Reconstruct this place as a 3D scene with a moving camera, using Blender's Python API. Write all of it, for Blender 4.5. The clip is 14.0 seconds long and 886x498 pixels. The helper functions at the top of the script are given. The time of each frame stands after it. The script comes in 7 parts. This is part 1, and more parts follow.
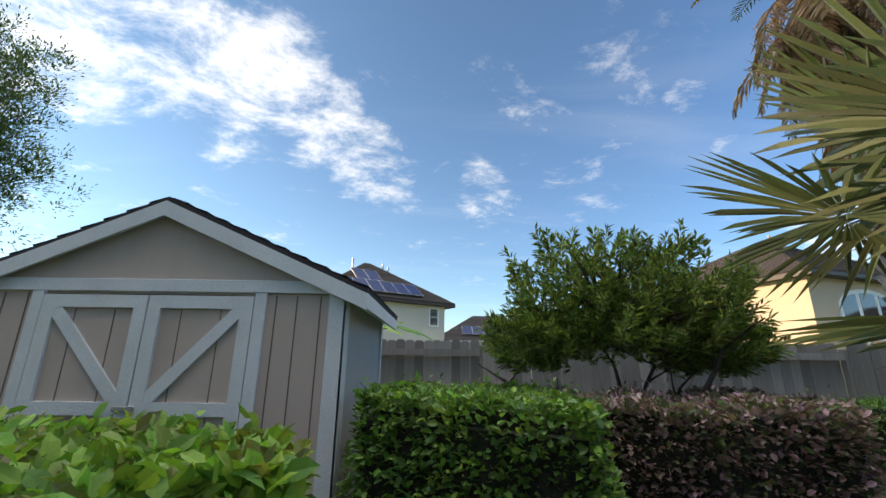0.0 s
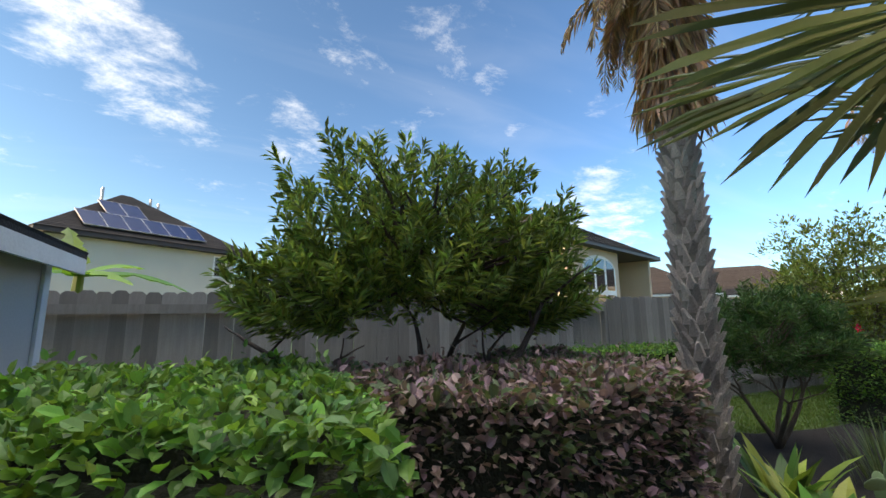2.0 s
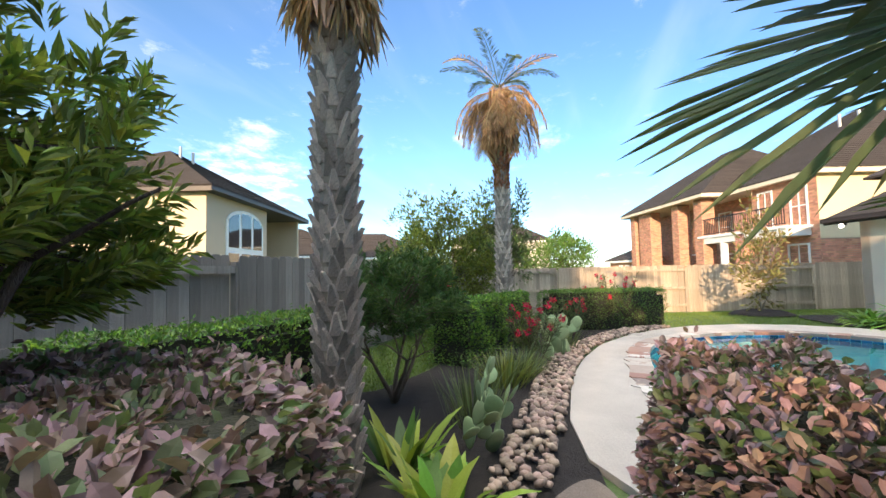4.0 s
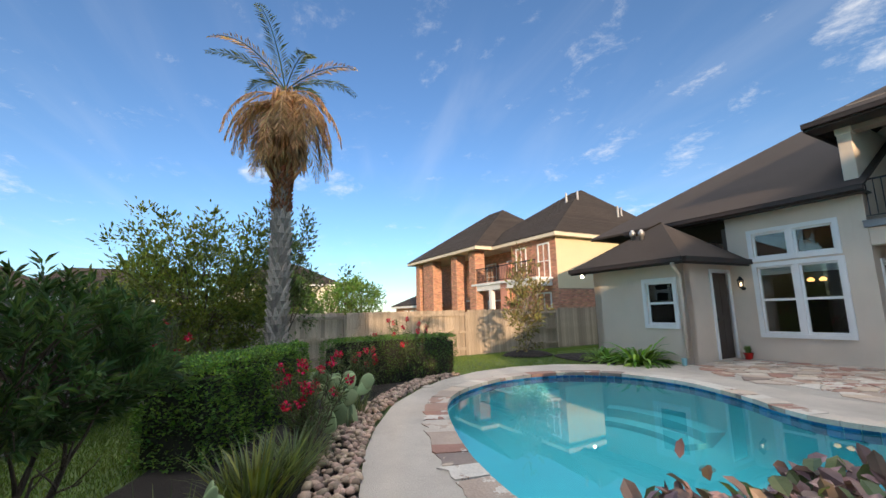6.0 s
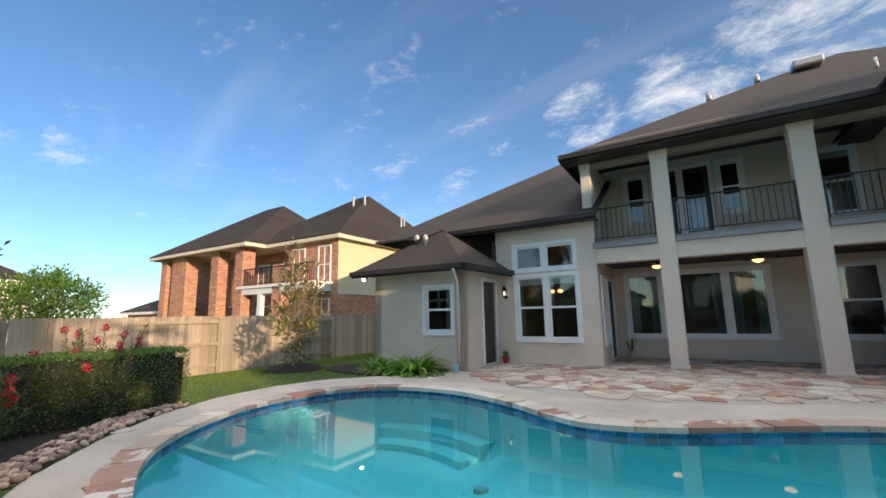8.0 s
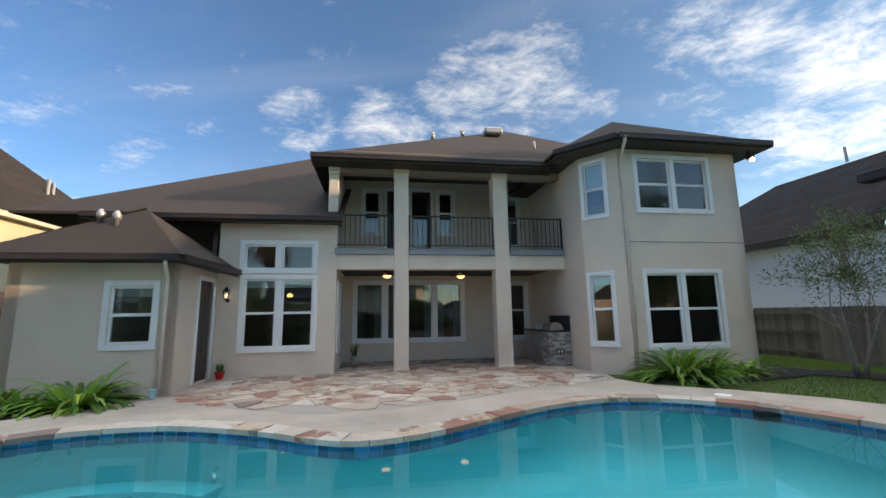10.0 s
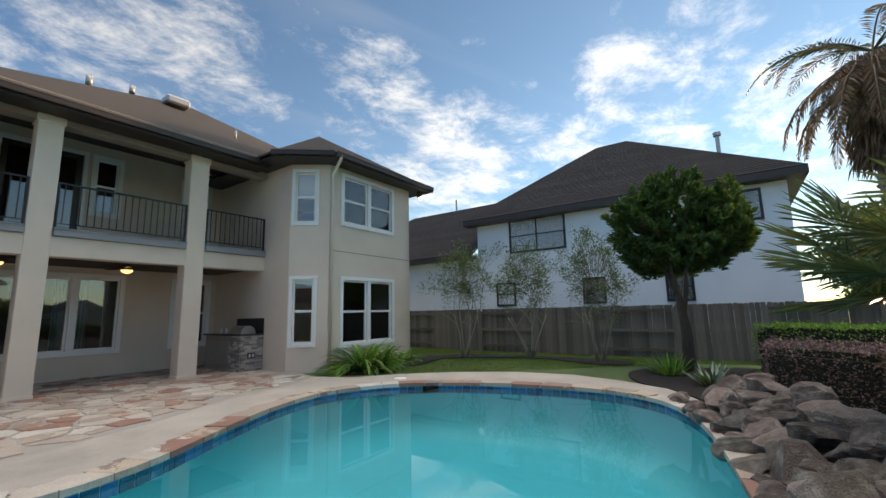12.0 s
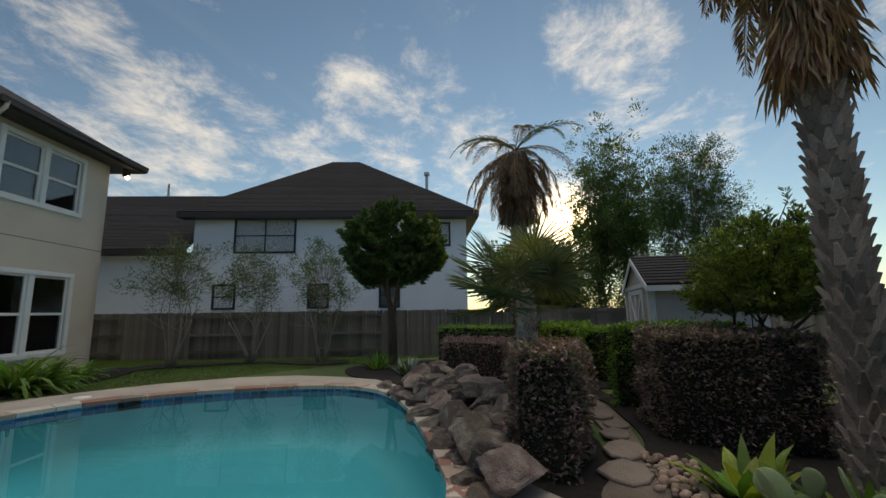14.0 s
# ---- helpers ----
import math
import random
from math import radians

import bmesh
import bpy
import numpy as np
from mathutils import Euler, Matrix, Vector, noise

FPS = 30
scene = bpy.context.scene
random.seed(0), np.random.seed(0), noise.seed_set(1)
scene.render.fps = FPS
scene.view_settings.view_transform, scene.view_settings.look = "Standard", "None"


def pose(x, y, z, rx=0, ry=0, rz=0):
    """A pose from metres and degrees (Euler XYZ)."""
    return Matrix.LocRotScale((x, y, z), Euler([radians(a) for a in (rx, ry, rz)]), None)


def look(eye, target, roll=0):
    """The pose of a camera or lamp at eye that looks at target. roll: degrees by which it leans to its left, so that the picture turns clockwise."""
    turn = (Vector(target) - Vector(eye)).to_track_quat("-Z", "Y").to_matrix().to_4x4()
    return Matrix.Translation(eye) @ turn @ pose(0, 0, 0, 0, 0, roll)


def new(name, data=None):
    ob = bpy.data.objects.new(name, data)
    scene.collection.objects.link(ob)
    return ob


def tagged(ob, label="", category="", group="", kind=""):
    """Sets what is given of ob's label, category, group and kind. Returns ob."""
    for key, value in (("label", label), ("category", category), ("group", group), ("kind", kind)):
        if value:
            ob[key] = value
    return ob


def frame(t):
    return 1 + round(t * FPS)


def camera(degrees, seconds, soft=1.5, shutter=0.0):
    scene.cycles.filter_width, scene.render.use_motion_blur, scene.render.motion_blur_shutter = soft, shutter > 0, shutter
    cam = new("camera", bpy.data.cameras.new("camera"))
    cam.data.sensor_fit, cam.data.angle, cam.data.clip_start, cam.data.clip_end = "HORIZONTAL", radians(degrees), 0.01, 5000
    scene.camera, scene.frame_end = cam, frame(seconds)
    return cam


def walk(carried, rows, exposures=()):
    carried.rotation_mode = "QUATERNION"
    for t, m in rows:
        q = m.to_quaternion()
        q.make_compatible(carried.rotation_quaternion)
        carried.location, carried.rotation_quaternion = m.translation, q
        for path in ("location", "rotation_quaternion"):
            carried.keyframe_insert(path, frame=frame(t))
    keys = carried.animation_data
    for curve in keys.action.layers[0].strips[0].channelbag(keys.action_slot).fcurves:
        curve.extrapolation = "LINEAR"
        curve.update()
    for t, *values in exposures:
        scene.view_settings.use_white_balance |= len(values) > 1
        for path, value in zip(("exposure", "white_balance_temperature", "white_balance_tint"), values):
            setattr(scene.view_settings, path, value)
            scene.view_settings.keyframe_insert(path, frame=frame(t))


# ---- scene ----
cam = camera(94.0, 14.0)
METRES, EYE, TILT, LEAN, TURN = 8.6, 1.27, 0.0, 0.0, 0.0
ROWS = [
    (0.0, 0.0, 0.0, 0.0, -0.2, 15.51, -0.72),
    (0.5, 0.0095, 0.0404, 0.0031, 4.09, 15.67, -0.85),
    (1.0, 0.0215, 0.0751, 0.0067, -1.39, 15.74, -0.83),
    (1.5, 0.0322, 0.1062, 0.0077, -12.95, 13.74, -0.3),
    (2.0, 0.048, 0.1313, 0.0056, -26.39, 9.34, 0.6),
    (2.5, 0.0657, 0.1569, 0.0067, -39.6, 6.18, 1.04),
    (3.0, 0.0882, 0.1787, 0.0084, -51.88, 4.01, 1.12),
    (3.5, 0.1205, 0.1947, 0.0093, -62.89, 2.97, 1.26),
    (6.0, 0.3323, 0.2118, 0.0064, -100.94, 8.72, 1.44),
    (6.5, 0.3768, 0.1889, 0.0062, -107.88, 9.35, 1.5),
    (7.0, 0.4141, 0.1696, 0.0054, -115.09, 9.37, 1.4),
    (7.5, 0.4521, 0.1477, 0.0014, -122.7, 9.19, 1.27),
    (8.0, 0.4889, 0.13, -0.0002, -130.73, 9.16, 1.17),
    (8.5, 0.5207, 0.1143, 0.0022, -140.64, 9.11, 1.05),
    (11.0, 0.6951, 0.1286, 0.0076, -192.63, 8.89, 1.08),
    (11.5, 0.735, 0.1277, 0.0056, -204.42, 8.78, 1.24),
    (12.0, 0.7601, 0.1305, 0.0061, -216.75, 8.65, 1.24),
    (12.5, 0.7854, 0.1355, 0.0059, -229.73, 8.51, 1.16),
    (13.0, 0.8056, 0.1406, 0.0064, -241.38, 8.45, 1.04),
    (13.5, 0.8257, 0.1459, 0.007, -249.56, 8.51, 0.87),
    (14.0, 0.8475, 0.1483, 0.0066, -254.39, 8.59, 0.76),
]
exposures = [(0.0, 1.1, 6650, 10), (1.5, 1.1, 6600, 10), (2.5, 1.45, 6550, 9), (3.7, 1.6, 6550, 9), (6.0, 0.8, 6450, 10), (8.7, 0.8, 6450, 10), (11.0, 0.8, 6700, 10), (12.0, 0.74, 6900, 10), (13.0, 0.66, 7200, 10), (14.0, -0.05, 7400, 10)]
walk(cam, [(t, pose(0, 0, EYE, TILT, LEAN, TURN) @ pose(METRES * x, METRES * y, METRES * z, 90 + pitch, roll, yaw)) for t, x, y, z, yaw, pitch, roll in ROWS], exposures)

# ---- world, sun ----
SUN_YAW, SUN_UP = 88.3, 11.5
SUN_DIR = Vector((-math.sin(radians(SUN_YAW)) * math.cos(radians(SUN_UP)), math.cos(radians(SUN_YAW)) * math.cos(radians(SUN_UP)), math.sin(radians(SUN_UP))))


def link(nt, a, b):
    nt.links.new(a, b)


def build_world():
    w = bpy.data.worlds.new("sky")
    scene.world = w
    w.use_nodes = True
    nt = w.node_tree
    nt.nodes.clear()
    N_ = nt.nodes.new
    out, bg = N_("ShaderNodeOutputWorld"), N_("ShaderNodeBackground")
    sky = N_("ShaderNodeTexSky")
    sky.sky_type, sky.sun_disc = "NISHITA", False
    sky.sun_elevation, sky.sun_rotation = radians(SUN_UP + 6), math.atan2(SUN_DIR.x, SUN_DIR.y)
    sky.air_density, sky.dust_density, sky.ozone_density = 1.0, 0.0, 2.5
    tc = N_("ShaderNodeTexCoord")
    sep = N_("ShaderNodeSeparateXYZ")
    link(nt, tc.outputs["Generated"], sep.inputs[0])
    # clouds lie on a flat layer: direction divided by its height
    zc = N_("ShaderNodeMath"); zc.operation = "MAXIMUM"; zc.inputs[1].default_value = 0.0
    link(nt, sep.outputs["Z"], zc.inputs[0])
    za = N_("ShaderNodeMath"); za.operation = "ADD"; za.inputs[1].default_value = 0.12
    link(nt, zc.outputs[0], za.inputs[0])
    dx = N_("ShaderNodeMath"); dx.operation = "DIVIDE"
    dy = N_("ShaderNodeMath"); dy.operation = "DIVIDE"
    link(nt, sep.outputs["X"], dx.inputs[0]); link(nt, za.outputs[0], dx.inputs[1])
    link(nt, sep.outputs["Y"], dy.inputs[0]); link(nt, za.outputs[0], dy.inputs[1])
    comb = N_("ShaderNodeCombineXYZ")
    link(nt, dx.outputs[0], comb.inputs[0]); link(nt, dy.outputs[0], comb.inputs[1])
    mp = N_("ShaderNodeMapping")
    mp.inputs["Location"].default_value = (4.3, 1.7, 0.0)
    mp.inputs["Rotation"].default_value = (0, 0, radians(-28))
    mp.inputs["Scale"].default_value = (0.95, 1.1, 1.0)
    link(nt, comb.outputs[0], mp.inputs[0])
    fine = N_("ShaderNodeTexNoise"); fine.inputs["Scale"].default_value = 4.0; fine.inputs["Detail"].default_value = 12.0; fine.inputs["Roughness"].default_value = 0.7; fine.inputs["Distortion"].default_value = 0.25
    link(nt, mp.outputs[0], fine.inputs["Vector"])
    # nearness to the sun: clouds are brighter on that side
    dot = N_("ShaderNodeVectorMath"); dot.operation = "DOT_PRODUCT"; dot.inputs[1].default_value = SUN_DIR
    link(nt, tc.outputs["Generated"], dot.inputs[0])
    # cloud banks: round fields in the sky inside which the fine noise closes up
    field = None
    for az, el, wide, thick in CLOUDS_NORTH + CLOUDS_SOUTH + CLOUDS_WEST:
        d = N_("ShaderNodeVectorMath"); d.operation = "DOT_PRODUCT"
        a, e = radians(az), radians(el)
        d.inputs[1].default_value = (math.cos(a) * math.cos(e), math.sin(a) * math.cos(e), math.sin(e))
        link(nt, tc.outputs["Generated"], d.inputs[0])
        r = N_("ShaderNodeMapRange"); r.interpolation_type = "SMOOTHSTEP"
        r.inputs["From Min"].default_value, r.inputs["From Max"].default_value = math.cos(radians(wide * 1.7)), math.cos(radians(wide * 0.15))
        r.inputs["To Max"].default_value = thick
        link(nt, d.outputs["Value"], r.inputs["Value"])
        if field is None:
            field = r.outputs[0]
        else:
            mx = N_("ShaderNodeMath"); mx.operation = "SMOOTH_MAX"; mx.inputs[2].default_value = 0.25
            link(nt, field, mx.inputs[0]); link(nt, r.outputs[0], mx.inputs[1])
            field = mx.outputs[0]
    push = N_("ShaderNodeMath"); push.operation = "MULTIPLY_ADD"; push.inputs[1].default_value = 0.27
    link(nt, field, push.inputs[0]); link(nt, fine.outputs["Fac"], push.inputs[2])
    den0 = N_("ShaderNodeMapRange"); den0.interpolation_type = "SMOOTHSTEP"; den0.inputs["From Min"].default_value = 0.60; den0.inputs["From Max"].default_value = 1.0; den0.inputs["To Max"].default_value = 0.92
    link(nt, push.outputs[0], den0.inputs["Value"])
    # thin high streaks
    mp2 = N_("ShaderNodeMapping"); mp2.inputs["Rotation"].default_value = (0, 0, radians(35)); mp2.inputs["Scale"].default_value = (0.45, 1.9, 1.0)
    link(nt, comb.outputs[0], mp2.inputs[0])
    wisp = N_("ShaderNodeTexNoise"); wisp.inputs["Scale"].default_value = 1.5; wisp.inputs["Detail"].default_value = 5.0; wisp.inputs["Distortion"].default_value = 0.6
    link(nt, mp2.outputs[0], wisp.inputs["Vector"])
    wr = N_("ShaderNodeMapRange"); wr.interpolation_type = "SMOOTHSTEP"; wr.inputs["From Min"].default_value = 0.48; wr.inputs["From Max"].default_value = 0.8; wr.inputs["To Max"].default_value = 0.09
    link(nt, wisp.outputs["Fac"], wr.inputs["Value"])
    den1 = N_("ShaderNodeMath"); den1.operation = "MAXIMUM"
    link(nt, den0.outputs[0], den1.inputs[0]); link(nt, wr.outputs[0], den1.inputs[1])
    # unseen bright cloud added overhead to put more fill light on the yard
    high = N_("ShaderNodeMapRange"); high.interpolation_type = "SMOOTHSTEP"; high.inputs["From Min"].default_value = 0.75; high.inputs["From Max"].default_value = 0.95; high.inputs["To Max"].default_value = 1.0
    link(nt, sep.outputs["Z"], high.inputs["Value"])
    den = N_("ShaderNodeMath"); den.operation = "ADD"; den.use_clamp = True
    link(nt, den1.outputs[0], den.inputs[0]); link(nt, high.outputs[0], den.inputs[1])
    glow = N_("ShaderNodeMapRange"); glow.inputs["From Min"].default_value = 0.2; glow.inputs["From Max"].default_value = 1.0; glow.inputs["To Min"].default_value = CLOUD_FAR; glow.inputs["To Max"].default_value = CLOUD_SUN
    link(nt, dot.outputs["Value"], glow.inputs["Value"])
    cc = N_("ShaderNodeVectorMath"); cc.operation = "SCALE"; cc.inputs[0].default_value = (1.0, 0.97, 0.93)
    # brightens only the added overhead cloud
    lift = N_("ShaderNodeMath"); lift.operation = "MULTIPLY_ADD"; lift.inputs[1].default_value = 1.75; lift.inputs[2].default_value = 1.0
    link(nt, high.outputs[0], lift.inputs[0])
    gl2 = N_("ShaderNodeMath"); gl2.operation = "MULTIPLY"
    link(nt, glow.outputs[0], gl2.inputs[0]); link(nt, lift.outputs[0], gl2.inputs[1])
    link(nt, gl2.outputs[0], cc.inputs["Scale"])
    mix = N_("ShaderNodeMix"); mix.data_type = "RGBA"
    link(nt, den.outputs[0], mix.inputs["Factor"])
    tint = N_("ShaderNodeMix"); tint.data_type = "RGBA"; tint.blend_type = "MULTIPLY"; tint.inputs["Factor"].default_value = 1.0
    tint.inputs["B"].default_value = (*SKY_TINT, 1)
    grad = N_("ShaderNodeMix"); grad.data_type = "RGBA"
    gf = N_("ShaderNodeMapRange"); gf.inputs["From Min"].default_value = -1.0; gf.inputs["From Max"].default_value = 1.0
    link(nt, dot.outputs["Value"], gf.inputs["Value"]); link(nt, gf.outputs[0], grad.inputs["Factor"])
    grad.inputs["A"].default_value = (0.72, 0.85, 1.0, 1); grad.inputs["B"].default_value = (1.42, 1.26, 1.08, 1)
    tint2 = N_("ShaderNodeMix"); tint2.data_type = "RGBA"; tint2.blend_type = "MULTIPLY"; tint2.inputs["Factor"].default_value = 1.0
    link(nt, sky.outputs[0], tint2.inputs["A"]); link(nt, grad.outputs["Result"], tint2.inputs["B"])
    link(nt, tint2.outputs["Result"], tint.inputs["A"])
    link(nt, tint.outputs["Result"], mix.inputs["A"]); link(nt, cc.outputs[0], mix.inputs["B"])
    # the bright halo close round the low sun
    pos = N_("ShaderNodeMath"); pos.operation = "MAXIMUM"; pos.inputs[1].default_value = 0.0
    link(nt, dot.outputs["Value"], pos.inputs[0])
    pw = N_("ShaderNodeMath"); pw.operation = "POWER"; pw.inputs[1].default_value = 700.0
    link(nt, pos.outputs[0], pw.inputs[0])
    halo = N_("ShaderNodeVectorMath"); halo.operation = "SCALE"; halo.inputs[0].default_value = (60.0, 42.0, 22.0)
    link(nt, pw.outputs[0], halo.inputs["Scale"])
    tot = N_("ShaderNodeVectorMath"); tot.operation = "ADD"
    link(nt, mix.outputs["Result"], tot.inputs[0]); link(nt, halo.outputs[0], tot.inputs[1])
    link(nt, tot.outputs[0], bg.inputs["Color"])
    bg.inputs["Strength"].default_value = SKY_STRENGTH
    link(nt, bg.outputs[0], out.inputs[0])


# bearing, height, half width in degrees, thickness
CLOUDS_NORTH = [(139, 31, 7, 1.0), (129, 35, 7, 1.05), (117, 36, 6, 1.0), (109, 31, 5, 0.95), (101, 27, 5, 0.9), (119, 27, 4, 0.75), (84, 23, 3.5, 0.85), (56, 31, 2, 0.9), (68, 30, 9, 0.4), (42, 13, 5, 0.9), (14, 18, 1.5, 0.7), (8, 18, 1.5, 0.6), (3, 18, 1.6, 0.8)]
CLOUDS_SOUTH = [(-41, 19, 8, 0.4), (-29, 31, 10, 0.3), (-61, 25, 4, 0.8), (-73, 25, 5, 0.9), (-85, 29, 6, 0.9), (-95, 29, 6, 0.85), (-119, 29, 6, 0.9), (-128, 20, 7, 1.1), (-109, 38, 4, 0.6), (-138, 22, 5, 0.75)]
CLOUDS_WEST = [(-146, 21, 5, 0.85), (-152, 28, 5, 0.85), (-157, 21, 4, 0.8), (-162, 29, 5, 0.85), (172, 34, 6, 1.0), (168, 24, 5, 0.8), (-170, 21, 6, 0.85), (162, 20, 5, 0.75), (-177, 13, 7, 0.8)]
SKY_STRENGTH, CLOUD_FAR, CLOUD_SUN, SKY_TINT = 0.12, 5.7, 8.4, (0.80, 0.86, 0.90)
build_world()
sun_data = bpy.data.lights.new("sun", "SUN")
sun_data.energy, sun_data.angle, sun_data.color = 3.2, radians(0.6), (1.0, 0.72, 0.46)
sun = new("sun", sun_data)
sun.matrix_world = look(tuple(SUN_DIR * 60), (0, 0, 0))


# ---- materials ----
def mat(name, color, rough=0.7, vary=0.15, scale=6.0, fine=60.0, bump=0.15, metal=0.0, island=0.0, hue=0.0, spec=0.5, coat=0.0, detail=5.0, stretch=(1, 1, 1), stain=None):
    """A surface with colour that varies at two scales, fine relief, and a shade of its own for each piece."""
    m = bpy.data.materials.new(name)
    m.use_nodes = True
    nt = m.node_tree
    b = nt.nodes["Principled BSDF"]
    tc = nt.nodes.new("ShaderNodeTexCoord")
    mp = nt.nodes.new("ShaderNodeMapping")
    mp.inputs["Scale"].default_value = stretch
    link(nt, tc.outputs["Object"], mp.inputs[0])
    n1 = nt.nodes.new("ShaderNodeTexNoise"); n1.inputs["Scale"].default_value = scale; n1.inputs["Detail"].default_value = detail
    n2 = nt.nodes.new("ShaderNodeTexNoise"); n2.inputs["Scale"].default_value = fine; n2.inputs["Detail"].default_value = 3
    for n in (n1, n2):
        link(nt, mp.outputs[0], n.inputs["Vector"])
    add = nt.nodes.new("ShaderNodeMath"); add.operation = "ADD"
    link(nt, n1.outputs["Fac"], add.inputs[0]); link(nt, n2.outputs["Fac"], add.inputs[1])
    val = nt.nodes.new("ShaderNodeMapRange")
    val.inputs["From Min"].default_value, val.inputs["From Max"].default_value = 0.65, 1.35
    val.inputs["To Min"].default_value, val.inputs["To Max"].default_value = 1 - vary, 1 + vary
    link(nt, add.outputs[0], val.inputs["Value"])
    hsv = nt.nodes.new("ShaderNodeHueSaturation")
    hsv.inputs["Color"].default_value = (*color, 1)
    last = val.outputs[0]
    if island:
        geo = nt.nodes.new("ShaderNodeNewGeometry")
        info = nt.nodes.new("ShaderNodeObjectInfo")
        s = nt.nodes.new("ShaderNodeMath"); s.operation = "ADD"
        link(nt, geo.outputs["Random Per Island"], s.inputs[0]); link(nt, info.outputs["Random"], s.inputs[1])
        fr = nt.nodes.new("ShaderNodeMath"); fr.operation = "FRACT"
        link(nt, s.outputs[0], fr.inputs[0])
        rg = nt.nodes.new("ShaderNodeMapRange"); rg.inputs["To Min"].default_value = 1 - island; rg.inputs["To Max"].default_value = 1 + island
        link(nt, fr.outputs[0], rg.inputs["Value"])
        pr = nt.nodes.new("ShaderNodeMath"); pr.operation = "MULTIPLY"
        link(nt, last, pr.inputs[0]); link(nt, rg.outputs[0], pr.inputs[1])
        last = pr.outputs[0]
        if hue:
            m7 = nt.nodes.new("ShaderNodeMath"); m7.operation = "MULTIPLY"; m7.inputs[1].default_value = 7.31
            link(nt, fr.outputs[0], m7.inputs[0])
            f7 = nt.nodes.new("ShaderNodeMath"); f7.operation = "FRACT"
            link(nt, m7.outputs[0], f7.inputs[0])
            hr = nt.nodes.new("ShaderNodeMapRange"); hr.inputs["To Min"].default_value = 0.5 - hue; hr.inputs["To Max"].default_value = 0.5 + hue
            link(nt, f7.outputs[0], hr.inputs["Value"])
            link(nt, hr.outputs[0], hsv.inputs["Hue"])
    link(nt, last, hsv.inputs["Value"])
    col = hsv.outputs[0]
    if stain:
        sc, amount, scol = stain
        n3 = nt.nodes.new("ShaderNodeTexNoise"); n3.inputs["Scale"].default_value = sc; n3.inputs["Detail"].default_value = 6; n3.inputs["Roughness"].default_value = 0.65
        link(nt, mp.outputs[0], n3.inputs["Vector"])
        r3 = nt.nodes.new("ShaderNodeMapRange"); r3.inputs["From Min"].default_value = 0.5; r3.inputs["From Max"].default_value = 0.7; r3.inputs["To Max"].default_value = amount
        link(nt, n3.outputs["Fac"], r3.inputs["Value"])
        mx = nt.nodes.new("ShaderNodeMix"); mx.data_type = "RGBA"; mx.inputs["B"].default_value = (*scol, 1)
        link(nt, r3.outputs[0], mx.inputs["Factor"]); link(nt, col, mx.inputs["A"])
        col = mx.outputs["Result"]
    link(nt, col, b.inputs["Base Color"])
    b.inputs["Roughness"].default_value, b.inputs["Metallic"].default_value = rough, metal
    b.inputs["Specular IOR Level"].default_value = spec
    b.inputs["Coat Weight"].default_value = coat
    if bump:
        bp = nt.nodes.new("ShaderNodeBump"); bp.inputs["Strength"].default_value = bump; bp.inputs["Distance"].default_value = 0.02
        link(nt, add.outputs[0], bp.inputs["Height"]); link(nt, bp.outputs[0], b.inputs["Normal"])
    return m


def leaf_mat(name, color, island=0.45, hue=0.03, rough=0.45, through_light=0.3):
    """Leaves: glossy top, some light coming through, a shade of its own for each leaf."""
    m = mat(name, color, rough, 0.12, 8, 90, 0.05, island=island, hue=hue, spec=0.4)
    nt = m.node_tree
    b, out = nt.nodes["Principled BSDF"], nt.nodes["Material Output"]
    tr = nt.nodes.new("ShaderNodeBsdfTranslucent")
    src = b.inputs["Base Color"].links[0].from_socket
    br = nt.nodes.new("ShaderNodeMix"); br.data_type = "RGBA"; br.blend_type = "MULTIPLY"; br.inputs["Factor"].default_value = 1; br.inputs["B"].default_value = (1.7, 1.7, 0.7, 1)
    link(nt, src, br.inputs["A"]); link(nt, br.outputs["Result"], tr.inputs["Color"])
    mx = nt.nodes.new("ShaderNodeMixShader"); mx.inputs[0].default_value = through_light
    link(nt, b.outputs[0], mx.inputs[1]); link(nt, tr.outputs[0], mx.inputs[2]); link(nt, mx.outputs[0], out.inputs[0])
    return m


def glass_mat(name, tint=(0.9, 0.95, 0.95), rough=0.0):
    m = bpy.data.materials.new(name)
    m.use_nodes = True
    nt = m.node_tree
    out = nt.nodes["Material Output"]
    nt.nodes.remove(nt.nodes["Principled BSDF"])
    gl, tr, fr, mx = (nt.nodes.new(k) for k in ("ShaderNodeBsdfGlossy", "ShaderNodeBsdfTransparent", "ShaderNodeFresnel", "ShaderNodeMixShader"))
    gl.inputs["Roughness"].default_value = rough
    tr.inputs["Color"].default_value = (*tint, 1)
    fr.inputs["IOR"].default_value = 1.95
    link(nt, fr.outputs[0], mx.inputs[0]); link(nt, tr.outputs[0], mx.inputs[1]); link(nt, gl.outputs[0], mx.inputs[2]); link(nt, mx.outputs[0], out.inputs[0])
    return m


